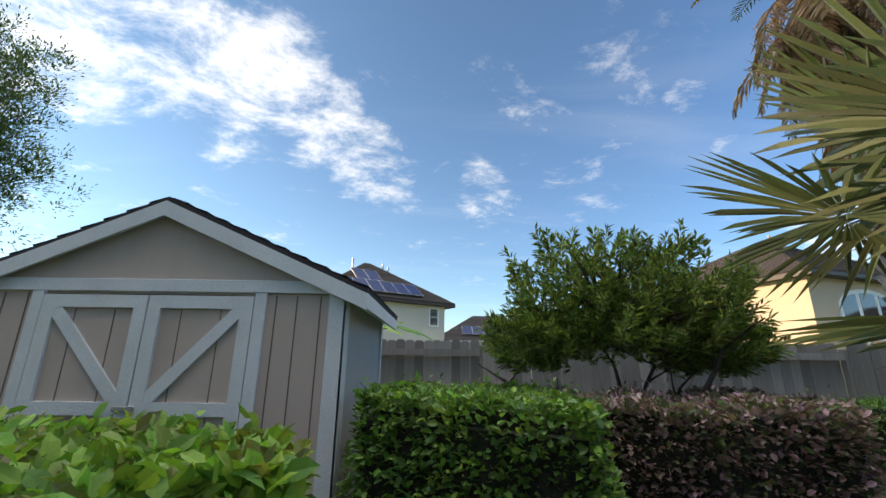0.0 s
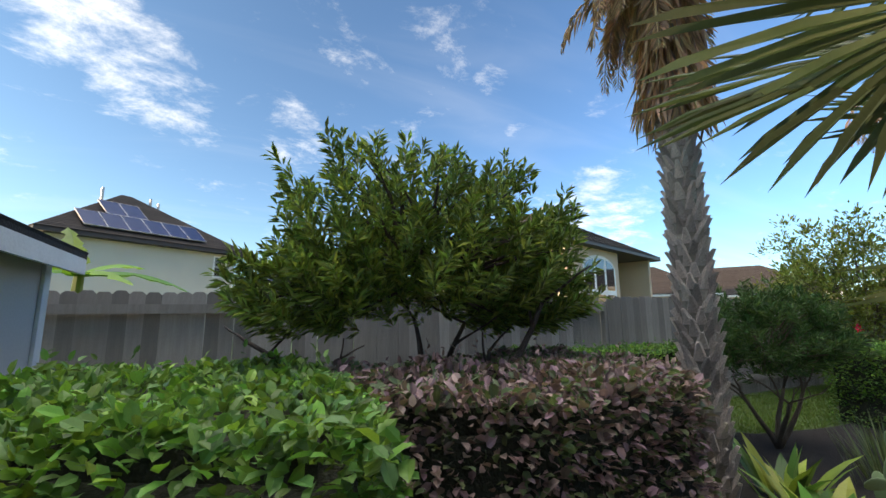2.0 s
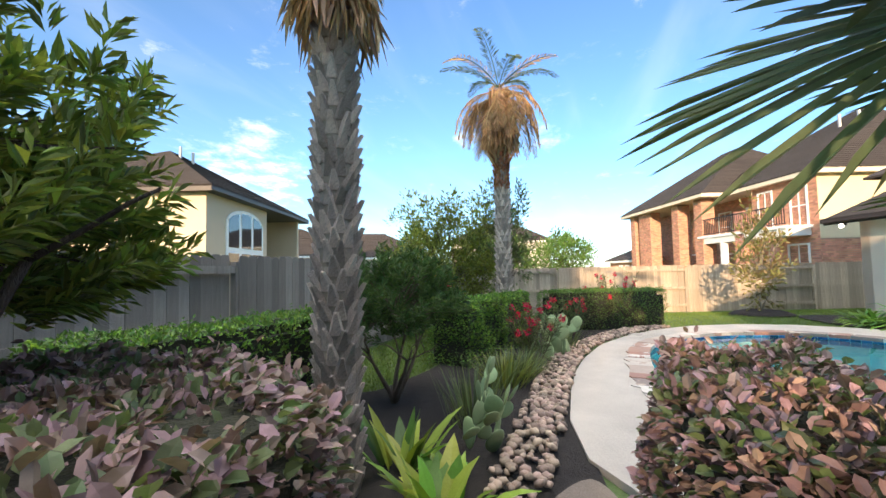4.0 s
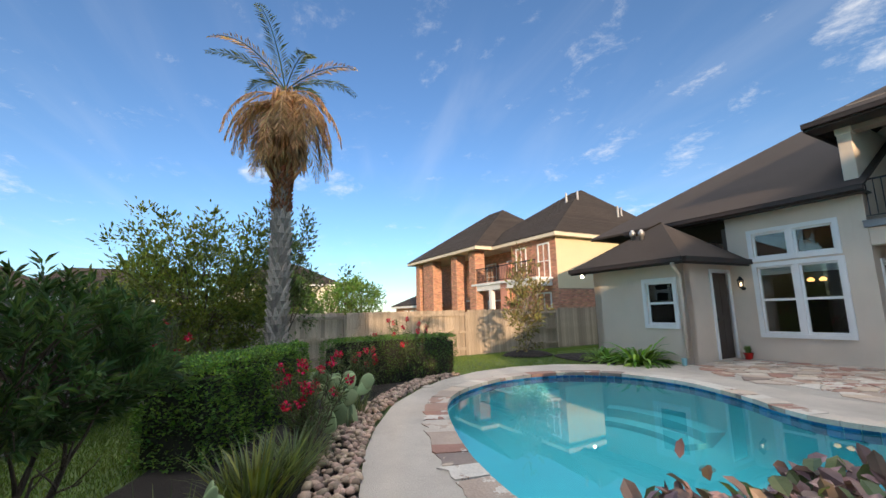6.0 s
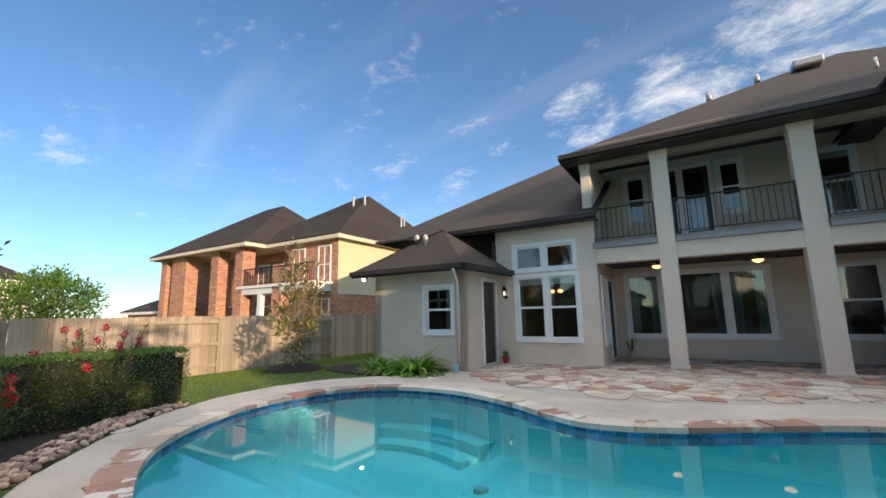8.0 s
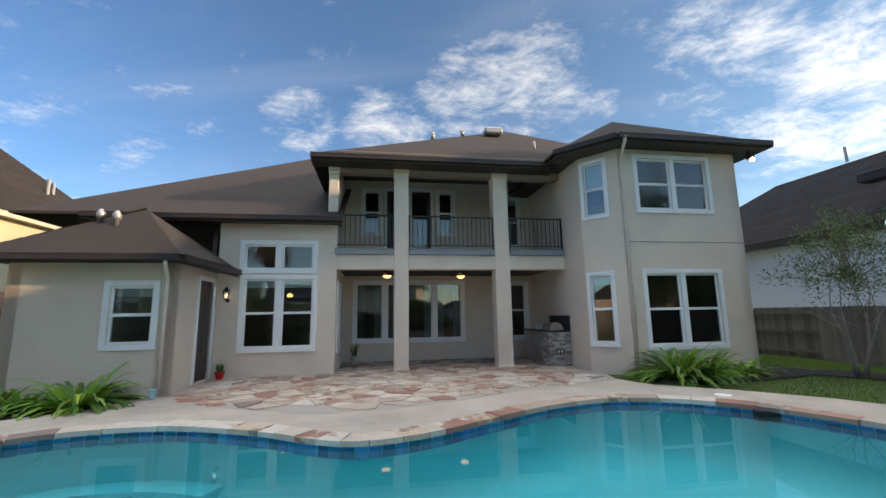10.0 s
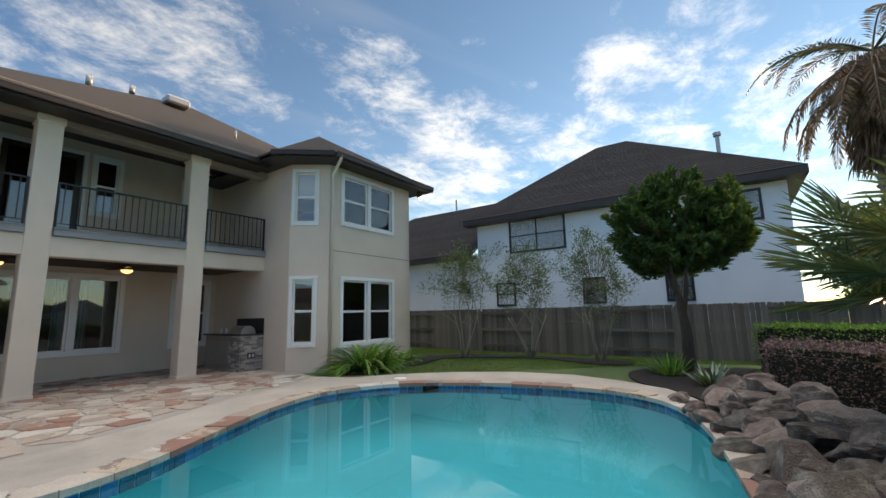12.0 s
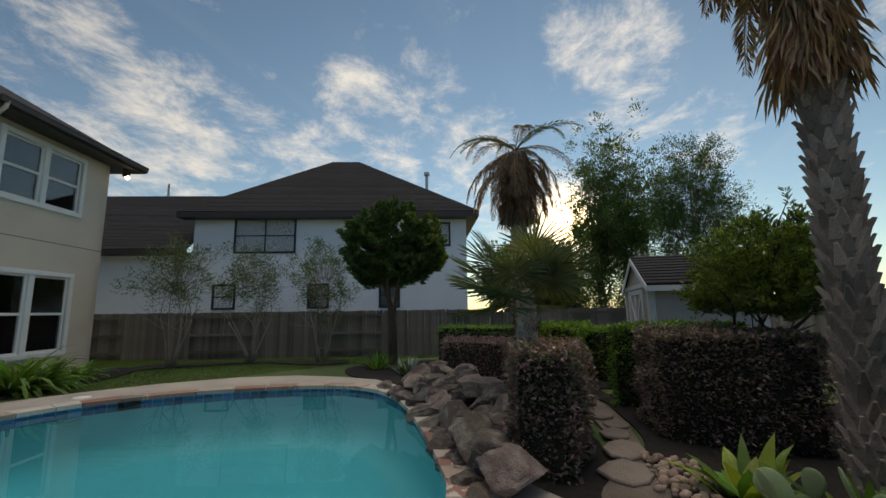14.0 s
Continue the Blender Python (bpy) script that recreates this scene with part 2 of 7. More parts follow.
def water_mat():
    m = glass_mat("pool water", (0.42, 0.835, 0.90))
    nt = m.node_tree
    tc = nt.nodes.new("ShaderNodeTexCoord")
    n1 = nt.nodes.new("ShaderNodeTexNoise"); n1.inputs["Scale"].default_value = 1.3; n1.inputs["Detail"].default_value = 3
    n2 = nt.nodes.new("ShaderNodeTexNoise"); n2.inputs["Scale"].default_value = 9; n2.inputs["Detail"].default_value = 2
    add = nt.nodes.new("ShaderNodeMath"); add.operation = "MULTIPLY_ADD"; add.inputs[1].default_value = 0.15
    link(nt, tc.outputs["Object"], n1.inputs[0]); link(nt, tc.outputs["Object"], n2.inputs[0])
    link(nt, n2.outputs["Fac"], add.inputs[0]); link(nt, n1.outputs["Fac"], add.inputs[2])
    bp = nt.nodes.new("ShaderNodeBump"); bp.inputs["Strength"].default_value = 0.10; bp.inputs["Distance"].default_value = 0.05
    link(nt, add.outputs[0], bp.inputs["Height"])
    for n in nt.nodes:
        if n.bl_idname in ("ShaderNodeBsdfGlossy", "ShaderNodeFresnel"):
            link(nt, bp.outputs[0], n.inputs["Normal"])
        if n.bl_idname == "ShaderNodeFresnel":
            n.inputs["IOR"].default_value = 1.33
    return m


def emit_mat(name, color, strength):
    m = bpy.data.materials.new(name)
    m.use_nodes = True
    b = m.node_tree.nodes["Principled BSDF"]
    b.inputs["Base Color"].default_value = (*color, 1)
    b.inputs["Emission Color"].default_value = (*color, 1)
    b.inputs["Emission Strength"].default_value = strength
    return m


STUCCO = mat("warm grey stucco", (0.76, 0.645, 0.53), 0.9, 0.07, 1.2, 140, 0.35, stain=(0.7, 0.18, (0.44, 0.37, 0.30)))
WHITE_TRIM = mat("white painted trim", (0.88, 0.87, 0.85), 0.5, 0.04, 3, 60, 0.05)
GREY_TRIM = mat("grey painted fascia", (0.26, 0.27, 0.28), 0.5, 0.08, 3, 60, 0.05)
BROWN_FASCIA = mat("dark brown fascia", (0.04, 0.029, 0.024), 0.5, 0.12, 3, 60, 0.05)
SHINGLE = mat("brown asphalt shingles", (0.040, 0.030, 0.025), 0.95, 0.25, 1.0, 90, 0.4, island=0.22, stain=(0.5, 0.5, (0.022, 0.018, 0.016)))
SHINGLE_DARK = mat("charcoal asphalt shingles", (0.026, 0.023, 0.025), 0.95, 0.25, 1.0, 90, 0.4, island=0.2)
IRON = mat("black iron railing", (0.02, 0.02, 0.022), 0.45, 0.1, 9, 90, 0.05, metal=0.3)
DARK_DOOR = mat("dark brown door paint", (0.05, 0.035, 0.028), 0.5, 0.1, 3, 50, 0.05)
GLASS = glass_mat("window glass")
# dark base colour carries the gloom of the rooms
ROOM = mat("room plaster darkened as if unlit", (0.16, 0.14, 0.12), 0.9, 0.1, 1, 30, 0.05)
BLIND = mat("white window blind", (0.90, 0.89, 0.87), 0.8, 0.06, 2, 60, 0.05)
CURTAIN = mat("pale blue curtain cloth", (0.34, 0.42, 0.43), 0.95, 0.15, 3, 80, 0.1)
CONCRETE = mat("pale exposed aggregate concrete", (0.48, 0.43, 0.375), 0.9, 0.2, 1.3, 110, 0.6, stain=(0.8, 0.4, (0.27, 0.23, 0.195)))


def flag_mat():
    m = mat("mixed flagstone", (1, 1, 1), 0.75, 0.2, 2.6, 45, 0.4)
    nt = m.node_tree
    hsv = next(n for n in nt.nodes if n.bl_idname == "ShaderNodeHueSaturation")
    info = nt.nodes.new("ShaderNodeObjectInfo")
    ramp = nt.nodes.new("ShaderNodeValToRGB")
    ramp.color_ramp.interpolation = "CONSTANT"
    stops = ((0.0, (0.52, 0.45, 0.38)), (0.2, (0.40, 0.31, 0.25)), (0.36, (0.58, 0.53, 0.47)), (0.5, (0.31, 0.165, 0.125)), (0.62, (0.44, 0.36, 0.30)), (0.74, (0.24, 0.185, 0.16)), (0.82, (0.50, 0.40, 0.31)), (0.93, (0.36, 0.22, 0.165)))
    el = ramp.color_ramp.elements
    while len(el) < len(stops):
        el.new(0.5)
    for e, (p, c) in zip(el, stops):
        e.position, e.color = p, (*c, 1)
    n = nt.nodes.new("ShaderNodeTexNoise"); n.inputs["Scale"].default_value = 2.2; n.inputs["Detail"].default_value = 6; n.inputs["Roughness"].default_value = 0.7
    mp = next(k for k in nt.nodes if k.bl_idname == "ShaderNodeMapping")
    link(nt, mp.outputs[0], n.inputs["Vector"])
    ad = nt.nodes.new("ShaderNodeMath"); ad.operation = "MULTIPLY_ADD"; ad.inputs[1].default_value = 0.35
    link(nt, n.outputs["Fac"], ad.inputs[0]); link(nt, info.outputs["Random"], ad.inputs[2])
    fr_ = nt.nodes.new("ShaderNodeMath"); fr_.operation = "FRACT"
    link(nt, ad.outputs[0], fr_.inputs[0])
    link(nt, fr_.outputs[0], ramp.inputs[0]); link(nt, ramp.outputs[0], hsv.inputs["Color"])
    return m


FLAG = flag_mat()
MORTAR = mat("grey mortar", (0.40, 0.36, 0.32), 0.95, 0.12, 3, 90, 0.4)
PLASTER = mat("aqua pool plaster", (0.28, 0.60, 0.635), 0.7, 0.08, 0.8, 30, 0.1)
TILE = mat("blue glazed pool tile", (0.06, 0.20, 0.42), 0.15, 0.2, 5, 40, 0.05, island=0.4, hue=0.02)
WATER = water_mat()
GRASS_SOIL = mat("lawn ground", (0.075, 0.115, 0.035), 0.95, 0.3, 1.3, 40, 0.6, stain=(0.6, 0.4, (0.12, 0.13, 0.05)))
MULCH = mat("black mulch", (0.025, 0.019, 0.016), 0.95, 0.5, 12, 120, 1.0)
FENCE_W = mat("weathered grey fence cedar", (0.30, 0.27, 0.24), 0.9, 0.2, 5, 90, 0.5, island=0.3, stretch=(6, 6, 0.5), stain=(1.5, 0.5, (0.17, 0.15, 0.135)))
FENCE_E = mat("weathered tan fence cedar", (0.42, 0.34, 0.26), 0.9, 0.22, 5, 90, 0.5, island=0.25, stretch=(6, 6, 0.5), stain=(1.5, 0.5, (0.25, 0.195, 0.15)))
# FENCE_W at little more than half its brightness, for the west fence
FENCE_DARK = mat("darker grey fence cedar", (0.17, 0.148, 0.13), 0.9, 0.25, 5, 90, 0.5, island=0.3, stretch=(6, 6, 0.5), stain=(1.5, 0.5, (0.09, 0.08, 0.07)))
SHED_WALL = mat("taupe painted siding", (0.52, 0.43, 0.37), 0.75, 0.06, 2, 60, 0.12, stretch=(4, 4, 0.6))
SHED_TRIM = mat("pale grey painted boards", (0.68, 0.70, 0.71), 0.65, 0.07, 3, 60, 0.15, stain=(2.5, 0.2, (0.42, 0.42, 0.42)))
BRICK_RED = mat("red brick", (0.55, 0.28, 0.185), 0.9, 0.15, 3, 70, 0.3, island=0.25, hue=0.012)
BRICK_MORTAR = mat("brick mortar", (0.40, 0.32, 0.26), 0.95, 0.1, 5, 90, 0.3)
YELLOW_SIDING = mat("cream painted siding", (0.70, 0.60, 0.40), 0.8, 0.05, 1, 50, 0.08)
WHITE_PAINT = mat("white painted brick wall", (0.86, 0.87, 0.90), 0.8, 0.05, 1, 50, 0.12)
TAN_STUCCO = mat("tan stucco", (0.62, 0.49, 0.355), 0.9, 0.06, 0.8, 60, 0.2)
CREAM = mat("cream stucco", (0.66, 0.62, 0.52), 0.9, 0.06, 0.8, 60, 0.2)
SOLAR = mat("blue solar glass", (0.008, 0.018, 0.08), 0.2, 0.1, 3, 60, 0.0, spec=0.6)
PIPE = mat("galvanised vent metal", (0.45, 0.43, 0.41), 0.45, 0.1, 6, 60, 0.05, metal=0.6)
ROCK = mat("brown sandstone boulder", (0.20, 0.155, 0.13), 0.9, 0.5, 3, 40, 1.0, island=0.5, hue=0.02, stain=(3.0, 0.65, (0.40, 0.37, 0.33)))
PEBBLE = mat("tan river pebble", (0.36, 0.26, 0.20), 0.8, 0.15, 8, 60, 0.3, island=0.45, hue=0.02)


# ---- mesh helpers ----
def part(name, bm, material, parent=None, label="", smooth=False):
    me = bpy.data.meshes.new(name)
    bm.to_mesh(me)
    bm.free()
    me.materials.append(material)
    if smooth:
        me.polygons.foreach_set("use_smooth", [True] * len(me.polygons))
    ob = new(name, me)
    if parent:
        ob.parent = parent
    if label:
        tagged(ob, label)
    return ob


def mesh_part(name, verts, faces, material, parent=None, label="", smooth=False):
    me = bpy.data.meshes.new(name)
    me.from_pydata(verts if isinstance(verts, list) else verts.tolist(), [], faces if isinstance(faces, list) else faces.tolist())
    me.update()
    me.materials.append(material)
    if smooth:
        me.polygons.foreach_set("use_smooth", [True] * len(me.polygons))
    ob = new(name, me)
    if parent:
        ob.parent = parent
    if label:
        tagged(ob, label)
    return ob


def thing(name, label, category, m=None, group="", kind=""):
    ob = new(name)
    ob.empty_display_size = 0.2
    if m is not None:
        ob.matrix_world = m
    return tagged(ob, label, category, group, kind)


def box(bm, lo, hi, m=None, bevel=0.0):
    r = bmesh.ops.create_cube(bm, size=1.0)["verts"]
    c = [(a + b) / 2 for a, b in zip(lo, hi)]
    d = [max(abs(b - a), 1e-4) for a, b in zip(lo, hi)]
    t = Matrix.Translation(c) @ Matrix.Diagonal((*d, 1))
    bmesh.ops.transform(bm, matrix=(m @ t) if m is not None else t, verts=r)
    if bevel:
        es = list({e for v in r for e in v.link_edges})
        bmesh.ops.bevel(bm, geom=es, offset=bevel, segments=1, affect="EDGES")
    return bm


def boxes(*specs, m=None, bevel=0.0):
    bm = bmesh.new()
    for lo, hi in specs:
        box(bm, lo, hi, m, bevel)
    return bm


def prism(bm, pts, z0, z1, m=None):
    """An upright solid over an outline that runs counter-clockwise; z0 and z1 may be functions of x, y."""
    f0 = z0 if callable(z0) else (lambda x, y: z0)
    f1 = z1 if callable(z1) else (lambda x, y: z1)
    lo = [bm.verts.new((x, y, f0(x, y))) for x, y in pts]
    hi = [bm.verts.new((x, y, f1(x, y))) for x, y in pts]
    n = len(pts)
    bm.faces.new(hi)
    bm.faces.new(lo[::-1])
    for i in range(n):
        bm.faces.new((lo[i], lo[(i + 1) % n], hi[(i + 1) % n], hi[i]))
    if m is not None:
        bmesh.ops.transform(bm, matrix=m, verts=lo + hi)
    return bm


def wall_boxes(bm, length, z0, z1, depth, holes, m):
    """A wall along x from 0 to length, its face at y = 0 and its back at -depth, with holes (x0, x1, z0, z1)."""
    xs = sorted({0.0, length, *[v for h in holes for v in h[:2]]})
    zs = sorted({z0, z1, *[v for h in holes for v in h[2:]]})
    verts = {}

    def at(i, j, back):
        if (i, j, back) not in verts:
            verts[i, j, back] = bm.verts.new(m @ Vector((xs[i], -depth if back else 0.0, zs[j])))
        return verts[i, j, back]

    def solid(i, j):
        if not (0 <= i < len(xs) - 1 and 0 <= j < len(zs) - 1):
            return False
        x, z = (xs[i] + xs[i + 1]) / 2, (zs[j] + zs[j + 1]) / 2
        return not any(h[0] < x < h[1] and h[2] < z < h[3] for h in holes)
    for i in range(len(xs) - 1):
        for j in range(len(zs) - 1):
            if not solid(i, j):
                continue
            c = [(i, j), (i + 1, j), (i + 1, j + 1), (i, j + 1)]
            bm.faces.new([at(*p, False) for p in c][::-1])
            bm.faces.new([at(*p, True) for p in c])
            for k, (di, dj) in enumerate(((0, -1), (1, 0), (0, 1), (-1, 0))):
                if not solid(i + di, j + dj):
                    p, q = c[k], c[(k + 1) % 4]
                    bm.faces.new((at(*p, False), at(*q, False), at(*q, True), at(*p, True)))
    bmesh.ops.recalc_face_normals(bm, faces=bm.faces)
    return bm


def along(a, b):
    """The matrix of a wall from a to b: x along it, y out of it to the left."""
    d = math.degrees(math.atan2(b[1] - a[1], b[0] - a[0]))
    return pose(a[0], a[1], 0, 0, 0, d), math.hypot(b[0] - a[0], b[1] - a[1])


def tube(bm, pts, radii, sides=8):
    """A round tapered tube along points."""
    rings = []
    for i, p in enumerate(pts):
        p = Vector(p)
        d = (Vector(pts[min(i + 1, len(pts) - 1)]) - Vector(pts[max(i - 1, 0)])).normalized()
        u = d.orthogonal().normalized()
        v = d.cross(u)
        rings.append([bm.verts.new(p + (u * math.cos(2 * math.pi * k / sides) + v * math.sin(2 * math.pi * k / sides)) * radii[i]) for k in range(sides)])
    # keep the rings from twisting against each other
    for i in range(1, len(rings)):
        best = min(range(sides), key=lambda s: sum((rings[i][(k + s) % sides].co - rings[i - 1][k].co).length for k in range(0, sides, 2)))
        rings[i] = rings[i][best:] + rings[i][:best]
    for a, b in zip(rings, rings[1:]):
        for k in range(sides):
            bm.faces.new((a[k], a[(k + 1) % sides], b[(k + 1) % sides], b[k]))
    bm.faces.new(rings[0][::-1])
    bm.faces.new(rings[-1])
    return bm


def slab_poly(bm, pts, thick):
    """A sloping board: a flat outline of 3D points, made thick downwards."""
    top = [bm.verts.new(p) for p in pts]
    low = [bm.verts.new((p[0], p[1], p[2] - thick)) for p in pts]
    n = len(pts)
    bm.faces.new(top)
    bm.faces.new(low[::-1])
    for i in range(n):
        bm.faces.new((low[i], low[(i + 1) % n], top[(i + 1) % n], top[i]))


def shingle_rows(bm, pts, course=0.16, lift=0.018):
    """Courses of shingles on a flat sloping outline whose first edge is the eave: each course a thin wedge lapping the one below."""
    o = Vector(pts[0])
    ex = (Vector(pts[1]) - o).normalized()
    nrm = sum(((Vector(pts[i]) - o).cross(Vector(pts[i + 1]) - o) for i in range(1, len(pts) - 1)), Vector()).normalized()
    ey = nrm.cross(ex)
    fl = [((Vector(p) - o).dot(ex), (Vector(p) - o).dot(ey)) for p in pts]
    top = max(v for _, v in fl)

    def span(v):
        xs = []
        for (a, b), (c, d) in zip(fl, fl[1:] + fl[:1]):
            if abs(d - b) > 1e-9 and min(b, d) - 1e-6 <= v <= max(b, d) + 1e-6:
                xs.append(a + (c - a) * (v - b) / (d - b))
            elif abs(d - b) <= 1e-9 and abs(v - b) < 1e-6:
                xs += [a, c]
        return (min(xs), max(xs)) if len(xs) > 1 else None
    v = 0.0
    while v < top - 0.03:
        v1 = min(v + course, top - 1e-4)
        s0, s1 = span(v + 1e-5), span(v1)
        if s0 and s1:
            q = [o + ex * s0[0] + ey * v + nrm * lift, o + ex * s0[1] + ey * v + nrm * lift, o + ex * s1[1] + ey * v1 + nrm * 0.003, o + ex * s1[0] + ey * v1 + nrm * 0.003]
            f = [o + ex * s0[0] + ey * v, o + ex * s0[1] + ey * v]
            vs = [bm.verts.new(p) for p in q]
            w = [bm.verts.new(p) for p in f]
            bm.faces.new(vs)
            bm.faces.new((w[0], w[1], vs[1], vs[0]))
        v = v1
    return bm


def roof_part(faces, parent, material, thick=0.06, name="roof", label="", rows=True):
    bm = bmesh.new()
    for pts in faces:
        slab_poly(bm, pts, thick)
    ob = part(name, bm, material, parent, label)
    if rows:
        bm = bmesh.new()
        for pts in faces:
            shingle_rows(bm, pts)
        tagged(part("shingle_course", bm, material, ob), kind="stuff")
    return ob


# ---- plan ----
U, NN = Vector((math.cos(radians(18)), math.sin(radians(18)), 0)), Vector((-math.sin(radians(18)), math.cos(radians(18)), 0))
P0 = Vector((8.08, -9.06, 0))
HOUSE = pose(8.08, -9.06, 0, 0, 0, 18)


def loc(s, n, z=0.0):
    """A place in the world from metres along the house front, out from it, and up."""
    return P0 + U * s + NN * n + Vector((0, 0, z))


def smooth(e0, e1, x):
    t = min(max((x - e0) / (e1 - e0), 0), 1)
    return t * t * (3 - 2 * t)


def lie(x, y):
    """The height of the ground."""
    d = Vector((x, y, 0)) - P0
    s, n = d.dot(U), d.dot(NN)
    z = -0.075 - 0.30 * smooth(8.5, 12.5, s) - 0.28 * smooth(-9.5, -14.0, s)
    return z + 0.02 * noise.noise(Vector((x * 0.3, y * 0.3, 0)))


def spline(pts, per=8):
    """A smooth closed line through points."""
    out, n = [], len(pts)
    for i in range(n):
        a, b, c, d = (Vector((*pts[(i + k - 1) % n], 0)) for k in range(4))
        for j in range(per):
            t = j / per
            q = 0.5 * ((2 * b) + (c - a) * t + (2 * a - 5 * b + 4 * c - d) * t * t + (3 * b - a - 3 * c + d) * t ** 3)
            out.append((q.x, q.y))
    return out


POOL_CTRL = [(4.13, .42), (3.46, .17), (2.46, -.33), (1.4, -.93), (.7, -1.45), (.2, -2.1), (.1, -3.0), (.6, -4.2), (1.5, -5.4), (2.6, -6.1), (3.75, -6.15), (4.7, -5.6), (5.6, -4.7),
             (6.3, -3.95), (6.98, -3.55), (7.6, -3.58), (8.5, -3.82), (9.8, -3.87), (10.95, -3.35), (11.45, -2.3), (11.22, -1.1), (10.65, -.3), (9.85, .33), (9.0, .63), (7.85, .78), (6.9, .82), (5.98, .74)]
POOL = spline(POOL_CTRL, 8)
DECK_Z, WATER_Z = -0.03, -0.11


def offset(loop, d):
    """The closed line moved outwards by d (the line runs counter-clockwise)."""
    n = len(loop)
    out = []
    for i in range(n):
        a, b = Vector((*loop[i - 1], 0)), Vector((*loop[(i + 1) % n], 0))
        t = (b - a).normalized()
        out.append((loop[i][0] + t.y * d, loop[i][1] - t.x * d))
    return out


def inside(x, y, loop):
    hit = False
    for (a, b), (c, d) in zip(loop, loop[1:] + loop[:1]):
        if (b > y) != (d > y) and x < (c - a) * (y - b) / (d - b) + a:
            hit = not hit
    return hit


def build_ground():
    c = Vector((5.6, -2.4, 0))
    bm = bmesh.new()
    rings = []
    base = offset(POOL, 0.30)
    for d in (0.0, 0.6, 1.4, 2.4, 3.6, 5, 6.5, 8, 9.5, 11, 13, 16, 20, 30, 60, 150, 500, 2500):
        ring = []
        for x, y in base:
            v = Vector((x, y, 0)) - c
            q = c + v.normalized() * (v.length + d)
            ring.append(bm.verts.new((q.x, q.y, lie(q.x, q.y))))
        rings.append(ring)
    n = len(base)
    for a, b in zip(rings, rings[1:]):
        for k in range(n):
            bm.faces.new((a[k], a[(k + 1) % n], b[(k + 1) % n], b[k]))
    bmesh.ops.recalc_face_normals(bm, faces=bm.faces)
    ob = part("ground", bm, GRASS_SOIL, smooth=True)
    tagged(ob, "green lawn soil sloping gently away from the house", "ground", kind="structure")
    return ob


def sheet(name, outer, z, material, label, category, inner=None, thick=0.0, kind="structure"):
    """A flat sheet within an outline, with an optional hole."""
    bm = bmesh.new()
    edges = []
    for lp in ([outer] + ([inner] if inner else [])):
        vs = [bm.verts.new((x, y, z(x, y) if callable(z) else z)) for x, y in lp]
        edges += [bm.edges.new((vs[i], vs[(i + 1) % len(vs)])) for i in range(len(vs))]
    bmesh.ops.triangle_fill(bm, use_beauty=True, edges=edges)
    bmesh.ops.recalc_face_normals(bm, faces=bm.faces)
    if sum(f.normal.z for f in bm.faces) < 0:
        bmesh.ops.reverse_faces(bm, faces=bm.faces)
    if thick:
        r = bmesh.ops.extrude_face_region(bm, geom=list(bm.faces))
        vs = [g for g in r["geom"] if isinstance(g, bmesh.types.BMVert)]
        bmesh.ops.translate(bm, vec=(0, 0, thick), verts=vs)
        bmesh.ops.recalc_face_normals(bm, faces=bm.faces)
    ob = part(name, bm, material)
    return tagged(ob, label, category, kind=kind)


DECK_OUT = [(3.55, .75), (3.95, 1.25), (4.6, 1.7), (5.4, 1.84), (6.3, 1.84), (7.2, 1.80), (8.12, 1.67), (9.4, 1.36), (10.49, .83), (11.5, .15), (12.3, -.75), (12.75, -1.8), (12.8, -2.9), (12.4, -3.9), (11.75, -4.8),
            (11.9, -5.9), (12.4, -7.5), (9.6, -12.2), (4.4, -13.0), (3.3, -9.9), (3.2, -8.2), (2.65, -7.49), (1.55, -7.09), (.5, -6.45), (-.45, -5.5), (-.95, -4.4), (-.95, -3.3), (-.75, -2.4), (-.3, -1.8), (.35, -1.2), (1.2, -.5), (2.3, .15), (3.1, .5)]
DECK_OUT = DECK_OUT[::-1]
build_ground()
sheet("pavement_deck", DECK_OUT, DECK_Z - 0.10, CONCRETE, "pale exposed aggregate concrete pool deck with worn patches", "pavement", inner=offset(POOL, 0.25), thick=0.10)


